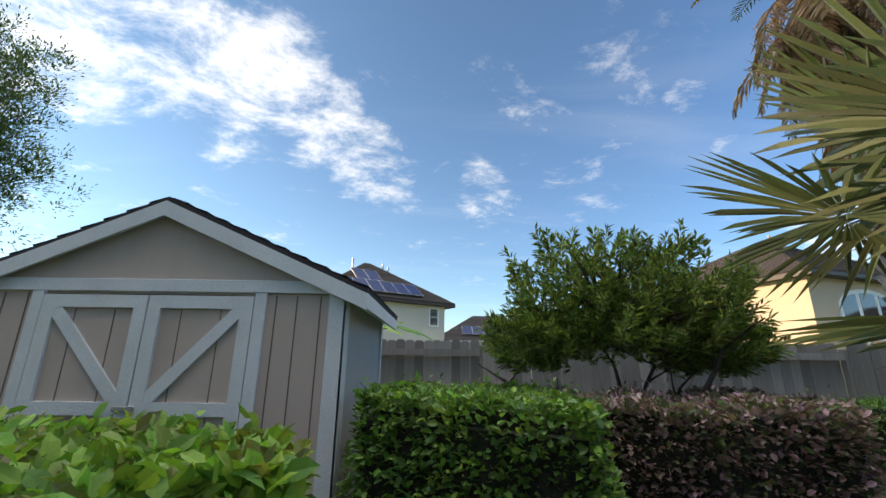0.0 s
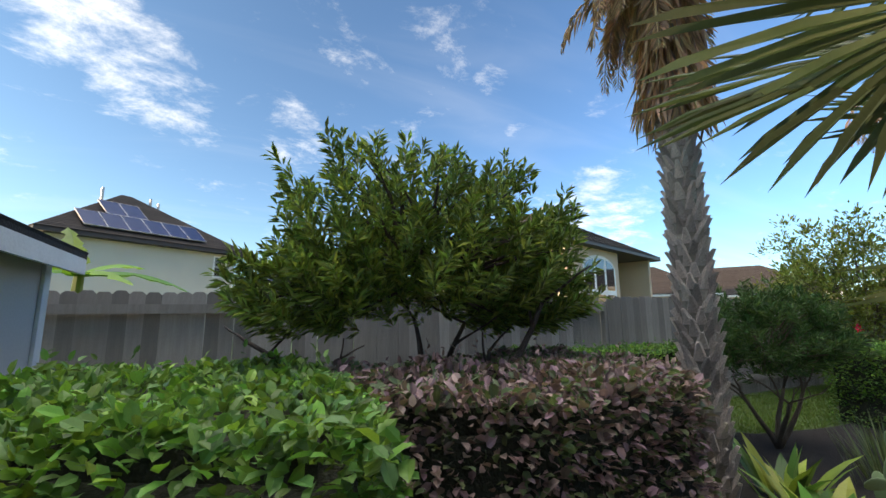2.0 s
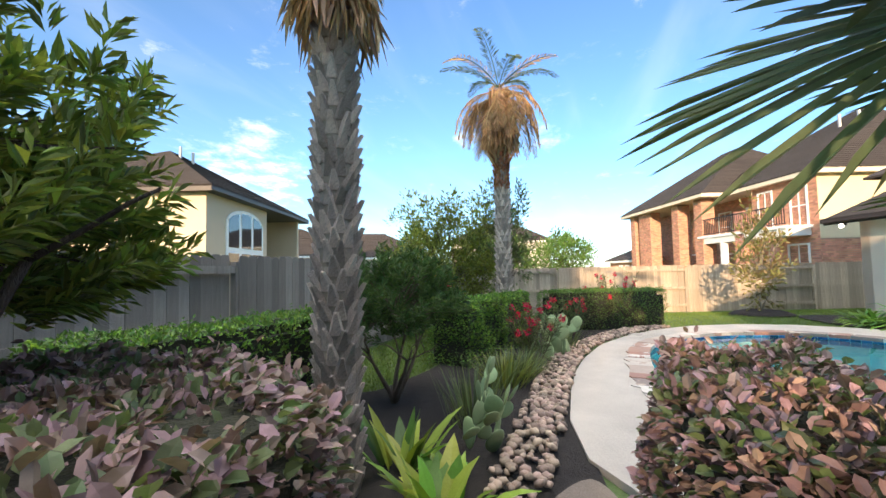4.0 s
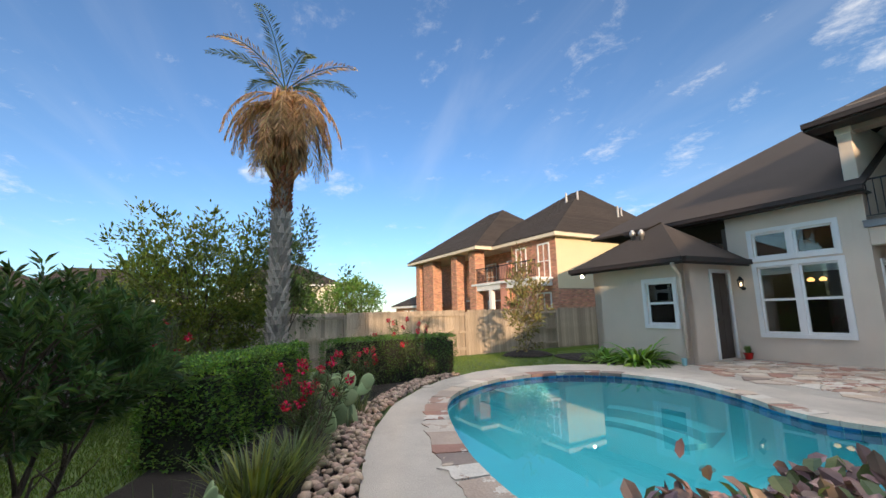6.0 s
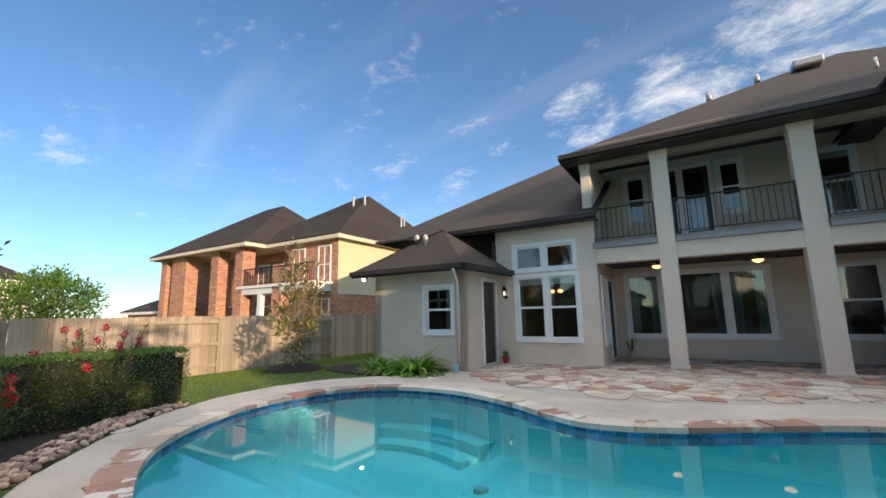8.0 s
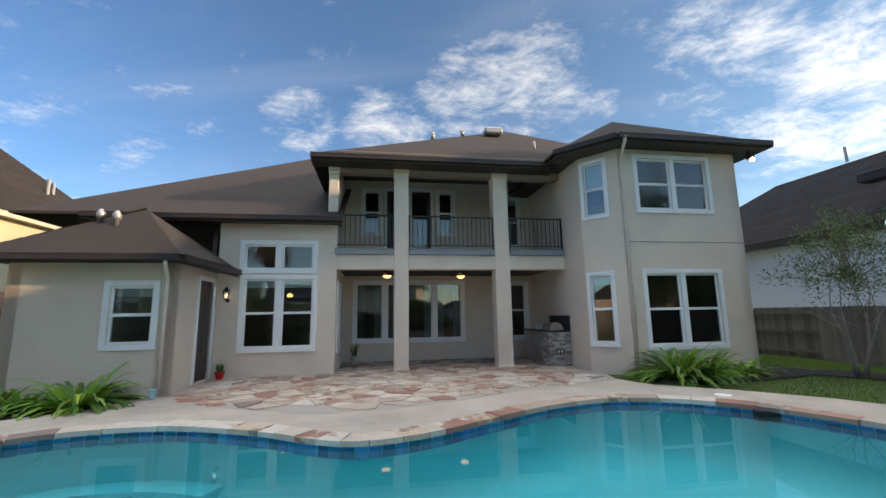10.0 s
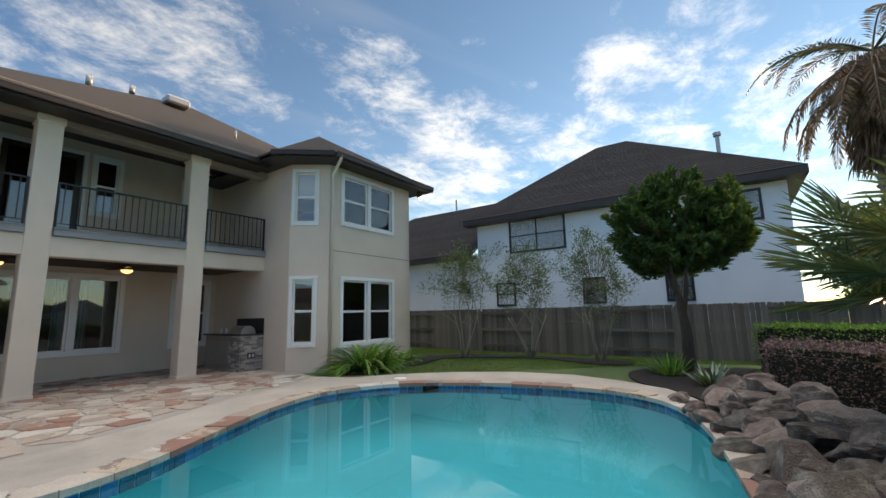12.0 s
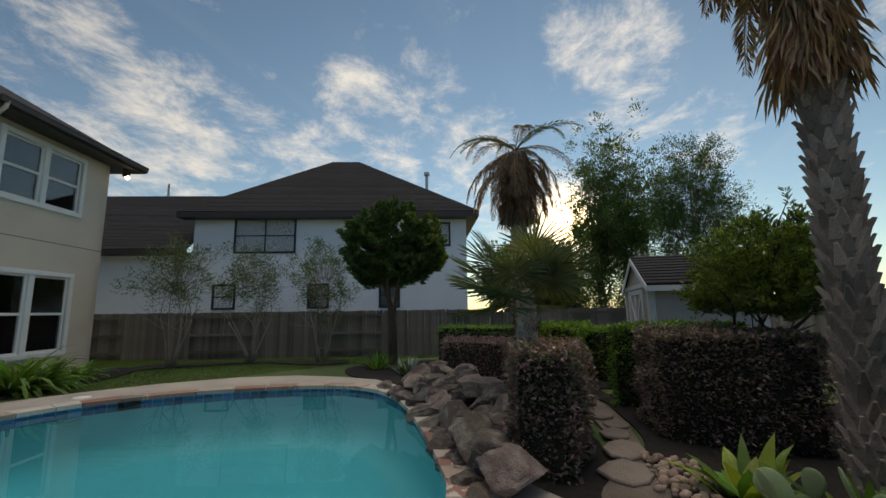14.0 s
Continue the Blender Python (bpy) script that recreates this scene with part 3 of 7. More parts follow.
def build_pool():
    pool = thing("swimming_pool", "freeform swimming pool with aqua plaster and blue tile band", "pool")
    n = len(POOL)
    # basin: walls and a floor that falls away
    bm = bmesh.new()
    loops = [[bm.verts.new((x, y, DECK_Z - 0.03)) for x, y in offset(POOL, 0.05)]]
    for d, z in ((0.05, -0.35), (0.02, -0.65), (-0.25, -0.88), (-1.0, -0.95)):
        loops.append([bm.verts.new((x, y, z)) for x, y in offset(POOL, d)])
    for a, b in zip(loops, loops[1:]):
        for k in range(n):
            bm.faces.new((a[k], b[k], b[(k + 1) % n], a[(k + 1) % n]))
    es = [bm.edges.get((loops[-1][k], loops[-1][(k + 1) % n])) for k in range(n)]
    bmesh.ops.triangle_fill(bm, use_beauty=True, edges=es)
    part("basin", bm, PLASTER, pool, "aqua plaster basin", smooth=True)
    bm = bmesh.new()
    bm.faces.new([bm.verts.new((x, y, WATER_Z)) for x, y in offset(POOL, 0.035)])
    w = part("water_surface", bm, WATER, pool, "calm clear blue-green water")
    w.visible_shadow = False
    # underwater sun shelf steps
    bm = bmesh.new()
    for d0, d1, z in ((0.02, 0.36, -0.66), (0.36, 0.7, -0.82)):
        q0, q1 = offset(POOL, -d0), offset(POOL, -d1)
        ids = [i for i in range(len(POOL)) if POOL[i][0] > 8.8 and POOL[i][1] < -3.2]
        prism(bm, [q0[i] for i in ids] + [q1[i] for i in ids[::-1]], -0.95, z)
    bmesh.ops.recalc_face_normals(bm, faces=bm.faces)
    part("step", bm, PLASTER, pool, "curved underwater entry steps")
    # return fittings and the skimmer mouth
    white = mat("grey drain plastic", (0.30, 0.34, 0.34), 0.5, 0.05)
    for x, y in ((5.9, -3.4), (8.2, -2.9)):
        bm = bmesh.new()
        bmesh.ops.create_cone(bm, cap_ends=True, segments=16, radius1=0.11, radius2=0.09, depth=0.05, matrix=Matrix.Translation((x, y, -0.925)))
        part("drain_cover", bm, white, pool, "round pale drain cover")
    return pool


pool_thing = build_pool()
# ---- house ----
house = thing("house", "two-storey warm grey stucco house with brown shingle roof", "house", HOUSE)


def window_unit(parent, m, x0, x1, z0, z1, units=2, hung=True, blind=0.0, trim=0.10, frame_mat=None, split=0.5, sill=True, widths=None, curtain=False):
    """A window in a wall frame m: trim boards round the hole, sashes, panes, and blinds behind them."""
    fm = frame_mat or WHITE_TRIM
    bm = boxes(((x0 - trim, -0.02, z0 - trim), (x0, 0.035, z1 + trim)), ((x1, -0.02, z0 - trim), (x1 + trim, 0.035, z1 + trim)),
               ((x0, -0.02, z1), (x1, 0.033, z1 + trim)), ((x0, -0.02, z0 - trim), (x1, 0.042, z0)), m=m, bevel=0.004)
    win = part("window", bm, fm, parent)
    widths = widths or [1] * units
    tot, x = sum(widths), x0
    for i, wd in enumerate(widths):
        a, b = x, x + (x1 - x0) * wd / tot
        x = b
        g = 0.06 if i else 0.0
        h = 0.06 if i < len(widths) - 1 else 0.0
        bm = bmesh.new()
        s = 0.045
        aa, bb = a + g, b - h
        if i:
            box(bm, (a - 0.06, -0.08, z0), (a + 0.06, 0.025, z1), m)
        for lo, hi in (((aa, -0.09, z0), (aa + s, -0.03, z1)), ((bb - s, -0.09, z0), (bb, -0.03, z1)), ((aa + s, -0.09, z0), (bb - s, -0.03, z0 + s)), ((aa + s, -0.09, z1 - s), (bb - s, -0.03, z1))):
            box(bm, lo, hi, m)
        zm = z0 + (z1 - z0) * split
        if hung:
            box(bm, (aa + s, -0.075, zm - 0.028), (bb - s, -0.022, zm + 0.028), m)
        part("sash", bm, fm, win)
        for za, zb, dy in (((z0 + s, zm - 0.028, 0.0), (zm + 0.028, z1 - s, 0.012)) if hung else ((z0 + s, z1 - s, 0.0),)):
            p = part("pane", boxes(((aa + s, -0.066 + dy, za), (bb - s, -0.060 + dy, zb)), m=m), GLASS, win)
            p.visible_shadow = False
        if blind:
            bm = bmesh.new()
            zb = z1 - (z1 - z0) * blind
            k = 0
            z = z1 - 0.02
            while z > zb:
                box(bm, (aa + 0.02, -0.105, z - 0.044), (bb - 0.02, -0.092, z - 0.002), m)
                z -= 0.045
            box(bm, (aa + 0.02, -0.115, zb - 0.03), (bb - 0.02, -0.085, zb), m)
            part("blind", bm, BLIND, win, "raised white slat blind")
        if curtain:
            for c0, c1 in ((aa + 0.02, aa + 0.26), (bb - 0.26, bb - 0.02)) if curtain == 2 else (((aa + 0.02, aa + 0.24),) if curtain == 1 else ((bb - 0.24, bb - 0.02),)):
                bm = bmesh.new()
                k = 9
                xs = np.linspace(c0, c1, k)
                f = [bm.verts.new(m @ Vector((xx, -0.2 + 0.03 * (-1) ** j, z0 + 0.02))) for j, xx in enumerate(xs)]
                t = [bm.verts.new(m @ Vector((xx, -0.2 + 0.03 * (-1) ** j, z1 - 0.02))) for j, xx in enumerate(xs)]
                for j in range(k - 1):
                    bm.faces.new((f[j], f[j + 1], t[j + 1], t[j]))
                bmesh.ops.solidify(bm, geom=list(bm.faces), thickness=0.006)
                part("curtain", bm, CURTAIN, win, "pale blue curtain drawn aside")
    return win


def build_house():
    D = 0.22
    T = 0.10
    # walls: from, to, base, top, holes(x0,x1,z0,z1)
    A, B, C = (-4.52, 1.07), (-5.14, 1.84), (-8.31, 1.84)
    W = {}

    def wall(key, a, b, z0, z1, holes=(), label="", ma=STUCCO):
        m, L = along(a, b)
        bm = bmesh.new()
        wall_boxes(bm, L, z0, z1, D, list(holes), m)
        W[key] = m
        return part("wall", bm, ma, house, label)

    # walls run so that their left-hand side is outside
    wall("main", (1.5, 0), (4.24, 0), -0.1, 3.62, [(0.54, 2.13, 0.62, 2.24), (0.56, 2.16, 2.48, 3.09)])
    wall("bump_door", (4.24, 0.0), (4.24, 2.10), -0.1, 2.40, [(0.20, 0.96, 0.0, 2.15)])
    wall("bump_win", (4.462, 2.10), (6.95, 2.10), -0.1, 2.40, [(0.09, 0.82, 0.89, 1.94)])
    part("wall", boxes(((4.24, 1.88, -0.1), (4.46, 2.10, 2.40))), STUCCO, house)
    wall("bump_end", (6.95, 2.10), (6.95, -0.02), -0.1, 2.40)
    wall("low_end", (6.93, -0.04), (6.93, -19.9), -0.1, 3.6)
    wall("recess_left", (1.5, -2.5), (1.5, -0.22), -0.1, 2.55, [(0.35, 1.25, 0.02, 2.15), (1.45, 2.08, 0.5, 2.15)])
    wall("recess_left_up", (1.5, -2.5), (1.5, -0.22), 2.55, 5.3)
    wall("back_low", (-4.74, -2.5), (1.5, -2.5), -0.1, 2.55, [(2.58, 5.88, 0.60, 2.31), (0.47, 1.33, 0.60, 2.28)])
    wall("back_up", (-4.74, -2.5), (1.72, -2.5), 2.7, 5.7, [(0.60, 1.25, 3.55, 5.15), (2.83, 3.29, 3.92, 5.28), (3.55, 4.95, 3.02, 5.30), (5.19, 5.67, 3.89, 5.27)])
    wall("tower_side", A, (-4.52, -2.5), -0.1, 5.3)
    wall("tower_chamfer", B, A, -0.1, 5.3, [(0.36, 0.87, 0.62, 2.2), (0.36, 0.87, 3.66, 4.98)])
    wall("tower_front", C, B, -0.1, 5.3, [(0.84, 2.70, 0.57, 2.2), (0.84, 2.70, 3.73, 4.98)])
    wall("tower_right", (-8.31, -19.9), C, -0.1, 5.3)
    wall("rear", (6.95, -19.7), (-8.31, -19.7), -0.1, 5.3)
    # control joints across the tower
    m, L = along(C, B)
    part("wall_joint", boxes(((0.02, -0.01, 2.93), (L - 0.02, 0.006, 2.95)), m=m), mat("joint shade", (0.32, 0.28, 0.23), 0.9, 0.05), house)
    # rooms behind the glass: floors and back walls, gloom put into their colour
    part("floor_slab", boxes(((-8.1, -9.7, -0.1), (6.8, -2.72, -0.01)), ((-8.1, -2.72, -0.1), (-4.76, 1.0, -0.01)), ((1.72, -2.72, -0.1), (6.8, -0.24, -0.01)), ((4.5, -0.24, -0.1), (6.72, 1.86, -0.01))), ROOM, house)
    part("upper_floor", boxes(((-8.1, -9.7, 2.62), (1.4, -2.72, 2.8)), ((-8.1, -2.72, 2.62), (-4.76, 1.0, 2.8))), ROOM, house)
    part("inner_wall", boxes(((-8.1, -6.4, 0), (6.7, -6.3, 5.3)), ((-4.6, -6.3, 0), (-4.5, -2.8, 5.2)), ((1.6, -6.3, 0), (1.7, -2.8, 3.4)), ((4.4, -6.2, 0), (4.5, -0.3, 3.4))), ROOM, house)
    # windows
    wm = W["main"]
    window_unit(house, wm, 0.54, 2.13, 0.62, 2.24, 2, True, 0.10)
    window_unit(house, wm, 0.56, 2.16, 2.48, 3.09, 2, False)
    window_unit(house, W["bump_win"], 0.09, 0.82, 0.89, 1.94, 1, True, 0.15)
    window_unit(house, W["back_low"], 2.58, 5.88, 0.60, 2.31, 3, False, 0, widths=[1, 1.75, 1], curtain=2)
    window_unit(house, W["back_low"], 0.47, 1.33, 0.60, 2.28, 1, True, 0)
    window_unit(house, W["recess_left"], 1.45, 2.08, 0.5, 2.15, 1, True, 0, trim=0.07)
    window_unit(house, W["back_up"], 0.60, 1.25, 3.55, 5.15, 1, True, 0.1)
    window_unit(house, W["back_up"], 2.83, 3.29, 3.92, 5.28, 1, True, 0)
    window_unit(house, W["back_up"], 5.19, 5.67, 3.89, 5.27, 1, True, 0)
    for z0, z1, bl in ((0.62, 2.2, 0.12), (3.66, 4.98, 0.45)):
        window_unit(house, W["tower_chamfer"], 0.36, 0.87, z0, z1, 1, True, bl, trim=0.085)
    window_unit(house, W["tower_front"], 0.84, 2.70, 0.57, 2.2, 2, True, 0.14)
    window_unit(house, W["tower_front"], 0.84, 2.70, 3.73, 4.98, 2, True, 0.5)

    # doors
    def door(m, x0, x1, z0, z1, ma, glazed=False, name="door", label=""):
        t = 0.09
        fr = part(name, boxes(((x0 - t, -0.1, z0), (x0, 0.03, z1 + t)), ((x1, -0.1, z0), (x1 + t, 0.03, z1 + t)), ((x0, -0.1, z1), (x1, 0.028, z1 + t)), m=m, bevel=0.004), WHITE_TRIM, house, label)
        bm = bmesh.new()
        if glazed:
            s = 0.12
            for lo, hi in (((x0, -0.09, z0), (x0 + s, -0.045, z1)), ((x1 - s, -0.09, z0), (x1, -0.045, z1)), ((x0 + s, -0.09, z0), (x1 - s, -0.045, z0 + 0.25)), ((x0 + s, -0.09, z1 - s), (x1 - s, -0.045, z1))):
                box(bm, lo, hi, m, 0.004)
            g = part("pane", boxes(((x0 + s, -0.07, z0 + 0.25), (x1 - s, -0.064, z1 - s)), m=m), GLASS, fr)
            g.visible_shadow = False
        else:
            box(bm, (x0, -0.09, z0), (x1, -0.045, z1), m)
            w = x1 - x0
            for a, b in ((0.14, 0.46), (0.54, 0.86)):
                for c, d in ((0.10, 0.44), (0.50, 0.92)):
                    box(bm, (x0 + w * a, -0.05, z0 + (z1 - z0) * c), (x0 + w * b, -0.037, z0 + (z1 - z0) * d), m, 0.006)
        part("leaf", bm, ma, fr)
        bm = bmesh.new()
        bmesh.ops.create_uvsphere(bm, u_segments=10, v_segments=6, radius=0.032, matrix=m @ Matrix.Translation((x1 - 0.08, 0.0, z0 + 0.98)))
        tube(bm, [m @ Vector((x1 - 0.08, -0.06, z0 + 0.98)), m @ Vector((x1 - 0.08, 0, z0 + 0.98))], [0.014, 0.014], 6)
        part("door_handle", bm, IRON, fr, smooth=True)

    door(W["bump_door"], 0.20, 0.96, 0.0, 2.15, DARK_DOOR, label="dark brown panelled side door in white trim")
    door(W["recess_left"], 0.35, 1.25, 0.02, 2.15, DARK_DOOR, True, label="dark glazed patio door standing ajar")
    door(W["back_up"], 3.55, 4.25, 3.02, 5.30, DARK_DOOR, True, label="dark glazed balcony door")
    door(W["back_up"], 4.25, 4.95, 3.02, 5.30, DARK_DOOR, True, label="dark glazed balcony door")
    # columns through both storeys, with small caps
    for a, b in ((-0.29, 0.08), (-2.98, -2.57)):
        c = part("column", boxes(((a, -0.36, -0.05), (b, 0.0, 5.16)), ((a - 0.02, -0.38, 4.98), (b + 0.02, 0.02, 5.16)), ((a - 0.015, -0.375, -0.03), (b + 0.015, 0.015, 0.05)), bevel=0.012), STUCCO, house)
    part("column", boxes(((1.5, -0.24, 2.5), (1.74, 0.004, 5.16)), ((1.48, -0.26, 4.98), (1.76, 0.02, 5.16)), bevel=0.012), STUCCO, house)
    # balcony slab, face beam and grey edge trim between the columns
    part("balcony_beam", boxes(((-4.52, -0.34, 2.49), (1.5, -0.012, 2.86)), bevel=0.006), STUCCO, house)
    part("balcony_floor", boxes(((-4.51, -2.5, 2.62), (1.5, -0.36, 2.98))), CONCRETE, house)
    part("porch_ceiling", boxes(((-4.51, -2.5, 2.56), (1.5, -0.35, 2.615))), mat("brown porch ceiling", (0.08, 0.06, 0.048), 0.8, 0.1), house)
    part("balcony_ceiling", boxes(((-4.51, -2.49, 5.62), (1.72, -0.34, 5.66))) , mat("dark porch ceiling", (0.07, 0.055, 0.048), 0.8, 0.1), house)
    # header beam coloured much darker than the stucco
    part("balcony_header", boxes(((-4.51, -0.34, 5.02), (1.5, -0.03, 5.61))), mat("dark taupe beam", (0.28, 0.23, 0.19), 0.8, 0.06), house)
    for a, b in ((0.08, 1.56), (-2.57, -0.29), (-4.51, -2.98)):
        part("balcony_trim", boxes(((a + 0.01, -0.02, 2.865), (b - 0.01, 0.06, 2.985)), ((a, -0.3, 2.985), (b, 0.075, 3.015)), bevel=0.006), GREY_TRIM, house, "blue-grey metal balcony edge")
        rail = part("railing", boxes(((a + 0.01, -0.06, 3.865), (b - 0.01, -0.015, 3.895)), ((a + 0.01, -0.05, 3.10), (b - 0.01, -0.025, 3.12)), ((a + 0.012, -0.06, 3.015), (a + 0.047, -0.02, 3.9)), ((b - 0.047, -0.06, 3.015), (b - 0.012, -0.02, 3.9))), IRON, house)
        k = int((b - a) / 0.115)
        bal = None
        for i in range(1, k):
            x = a + (b - a) * i / k
            if bal is None:
                bal = part("baluster", boxes(((-0.008, -0.008, 3.12), (0.008, 0.008, 3.865))), IRON, rail)
                bal.location = (x, -0.037, 0)
            else:
                o = bal.copy()
                scene.collection.objects.link(o)
                o.location = (x, -0.037, 0)
    # roofs
    ez, e, et = 5.28, 0.52, 5.36
    top = (-6.3, -10.0, 11.16)
    roof_part([[(-8.86, e, ez), (2.13, e, ez), top]], house, SHINGLE, label="brown shingle hip roof")
    roof_part([[(2.13, e, ez), (2.13, -20.0, ez), top]], house, SHINGLE, rows=False)
    roof_part([[(2.13, -20.0, ez), (-8.86, -20.0, ez), top], [(-8.86, -20.0, ez), (-8.86, e, ez), top]], house, SHINGLE, rows=False)
    # low wing roof
    roof_part([[(1.35, 0.42, 3.72), (8.4, 0.42, 3.72), (1.6, -11.4, 10.22), (1.35, -11.4, 10.22)]], house, SHINGLE, label="large sloping brown shingle roof")
    roof_part([[(8.4, 0.42, 3.72), (8.4, -20.0, 3.72), (1.6, -11.4, 10.22)], [(8.4, -20.0, 3.72), (1.35, -20.0, 3.72), (1.35, -11.4, 10.22), (1.6, -11.4, 10.22)]], house, SHINGLE, rows=False)
    # tower roof: apex and eave outline round the bay
    ta = (-6.75, -0.75, 7.25)
    ev = [(-3.85, 1.20), (-4.85, 2.36), (-8.86, 2.36), (-8.86, -3.9)]
    fs = [[(*ev[i], et - 0.02), (*ev[i + 1], et - 0.02), ta] for i in range(3)]
    fs = [[f[1], f[0], f[2]] for f in fs]
    fs.append([(-3.85, 1.20, et - 0.02), (-3.85, -3.5, et - 0.02), ta])
    roof_part(fs, house, SHINGLE, label="brown shingle tower hip roof")
    # bump-out roof
    bz = 2.46
    ap = (5.43, 0.9, 3.68)
    roof_part([[(3.93, 2.64, bz), (7.32, 2.64, bz), ap], [(3.78, 0.0, bz), (3.93, 2.64, bz), ap], [(7.32, 2.64, bz), (7.32, -0.6, bz), (5.75, 0.0, 3.66), ap], [(3.78, 0.0, bz), ap, (5.75, 0.0, 3.66)]], house, SHINGLE, label="small brown shingle hip roof")
    part("roof_back", boxes(((4.6, 0.0, 2.4), (6.9, 0.9, 2.9))), SHINGLE, house)
    # soffits, fascias, gutters
    part("soffit", boxes(((1.4, -0.2, 3.60), (7.0, 0.40, 3.64)), ((3.95, 0.02, 2.38), (7.28, 2.6, 2.42)), ((-4.2, -0.02, 5.13), (2.1, 0.5, 5.17))), BROWN_FASCIA, house)
    bm = bmesh.new()
    prism(bm, [(-3.9, 1.18), (-4.86, 2.33), (-8.83, 2.33), (-8.83, -3), (-3.9, -3)][::1], 5.2, 5.24)
    bmesh.ops.recalc_face_normals(bm, faces=bm.faces)
    part("soffit", bm, BROWN_FASCIA, house)

    def gutter(a, b, z):
        m, L = along(a, b)
        part("gutter", boxes(((0, -0.03, z - 0.16), (L, 0.0, z + 0.01)), ((0, 0.0, z - 0.12), (L, 0.09, z - 0.10)), ((0, 0.075, z - 0.12), (L, 0.09, z + 0.0)), ((0, 0.09, z - 0.02), (L, 0.10, z + 0.0)), m=m), BROWN_FASCIA, house)
    gutter((-4.2, e), (2.13, e), ez)
    gutter((1.35, 0.42), (7.0, 0.42), 3.72)
    gutter((3.93, 2.64), (7.32, 2.64), bz)
    gutter((3.78, 0.0), (3.93, 2.64), bz)
    for i in range(3):
        gutter(ev[i + 1], ev[i], et - 0.02)
    part("fascia", boxes(((2.10, -10.4, ez - 0.17), (2.128, e, ez))), BROWN_FASCIA, house)

    # downspouts
    def spout(pts):
        bm = bmesh.new()
        tube(bm, pts, [0.04] * len(pts), 8)
        part("downspout", bm, STUCCO, house, "stucco-coloured round downspout", smooth=True)
    spout([(4.15, 2.68, 2.34), (4.16, 2.64, 2.26), (4.33, 2.16, 2.08), (4.33, 2.16, 1.96), (4.33, 2.16, 0.12)])
    spout([(-5.0, 2.42, 5.26), (-5.0, 2.40, 5.16), (-5.19, 1.89, 4.96), (-5.19, 1.885, 4.8), (-5.19, 1.885, 0.0)])
    # roof vents
    for x, y, z, h in ((5.6, 1.6, 3.05, 0.42), (5.95, 1.5, 3.1, 0.42)):
        bm = bmesh.new()
        tube(bm, [(x, y, z), (x, y, z + h * 0.55), (x, y, z + h * 0.56), (x, y, z + h * 0.8), (x, y, z + h)], [0.05, 0.05, 0.075, 0.085, 0.03], 10)
        tube(bm, [(x, y, z), (x, y, z + 0.1)], [0.16, 0.06], 10)
        part("roof_vent", bm, PIPE, house, "weathered metal roof vent", smooth=True)
    for x, y, z, r in ((-1.6, -4.7, 8.1, 0.09), (-3.2, -6.6, 9.2, 0.09), (-4.9, -2.6, 7.0, 0.04)):
        bm = bmesh.new()
        tube(bm, [(x, y, z), (x, y, z + 0.3)], [r, r], 10)
        part("roof_vent", bm, PIPE, house, smooth=True)
    bm = boxes(((-4.9, -6.6, 9.15), (-4.1, -6.0, 9.45)), bevel=0.06)
    part("roof_vent", bm, PIPE, house, "pale low box roof vent")
    return W


WALLS = build_house()


# ---- fences ----
PICKETS = {}


def picket_mesh(ma, h, kind):
    """One dog-eared fence board."""
    key = (ma.name, h, kind)
    if key not in PICKETS:
        ww = (0.134, 0.132, 0.136, 0.13)[kind]
        c = (0.03, 0.026, 0.034, 0.028)[kind]
        vs = [(0, 0), (ww, 0), (ww, h - c), (ww - c, h), (c, h), (0, h - c)]
        bm = bmesh.new()
        lo = [bm.verts.new((p, -0.009, z)) for p, z in vs]
        hi = [bm.verts.new((p, 0.009, z)) for p, z in vs]
        bm.faces.new(lo)
        bm.faces.new(hi[::-1])
        for q in range(6):
            bm.faces.new((lo[q], hi[q], hi[(q + 1) % 6], lo[(q + 1) % 6]))
        bmesh.ops.recalc_face_normals(bm, faces=bm.faces)
        me = bpy.data.meshes.new("picket")
        bm.to_mesh(me)
        bm.free()
        me.materials.append(ma)
        PICKETS[key] = me
    return PICKETS[key]


def fence(name, a, b, ma, label, top=1.40, base=-0.42, rails_out=True, group="fence"):
    """A board fence: dog-eared pickets, posts and rails; every second bay shows its rails."""
    f = thing(name, label, "fence", group=group)
    d = Vector((b[0] - a[0], b[1] - a[1], 0))
    L = d.length
    m = pose(a[0], a[1], 0, 0, 0, math.degrees(math.atan2(d.y, d.x)))
    bay = 2.44
    k = int(L / bay) + 1
    rnd = random.Random(len(name) + int(L * 10))
    w = 0.133
    for i in range(k):
        x0, x1 = i * bay, min((i + 1) * bay, L)
        front = i % 2 == 0
        y = 0.05 if front else -0.05
        x = x0
        while x < x1 - 0.06:
            o = new("picket", picket_mesh(ma, round(top - base, 2), rnd.randrange(4)))
            o.parent = f
            o.matrix_local = m @ pose(x, y + rnd.uniform(-0.006, 0.006), base + rnd.uniform(-0.012, 0.012), 0, rnd.gauss(0, 0.15), 0)
            x += w
        part("post", boxes(((x0 - 0.045, -0.045, base), (x0 + 0.045, 0.045, top - 0.08)), m=m), ma, f)
        ys = (-0.04, 0.0) if front else (0.0, 0.04)
        for z in (base + 0.25, (base + top) / 2, top - 0.22):
            part("rail", boxes(((x0 + 0.045, ys[0], z), (x1 - 0.045, ys[1], z + 0.09)), m=m), ma, f)
    return f


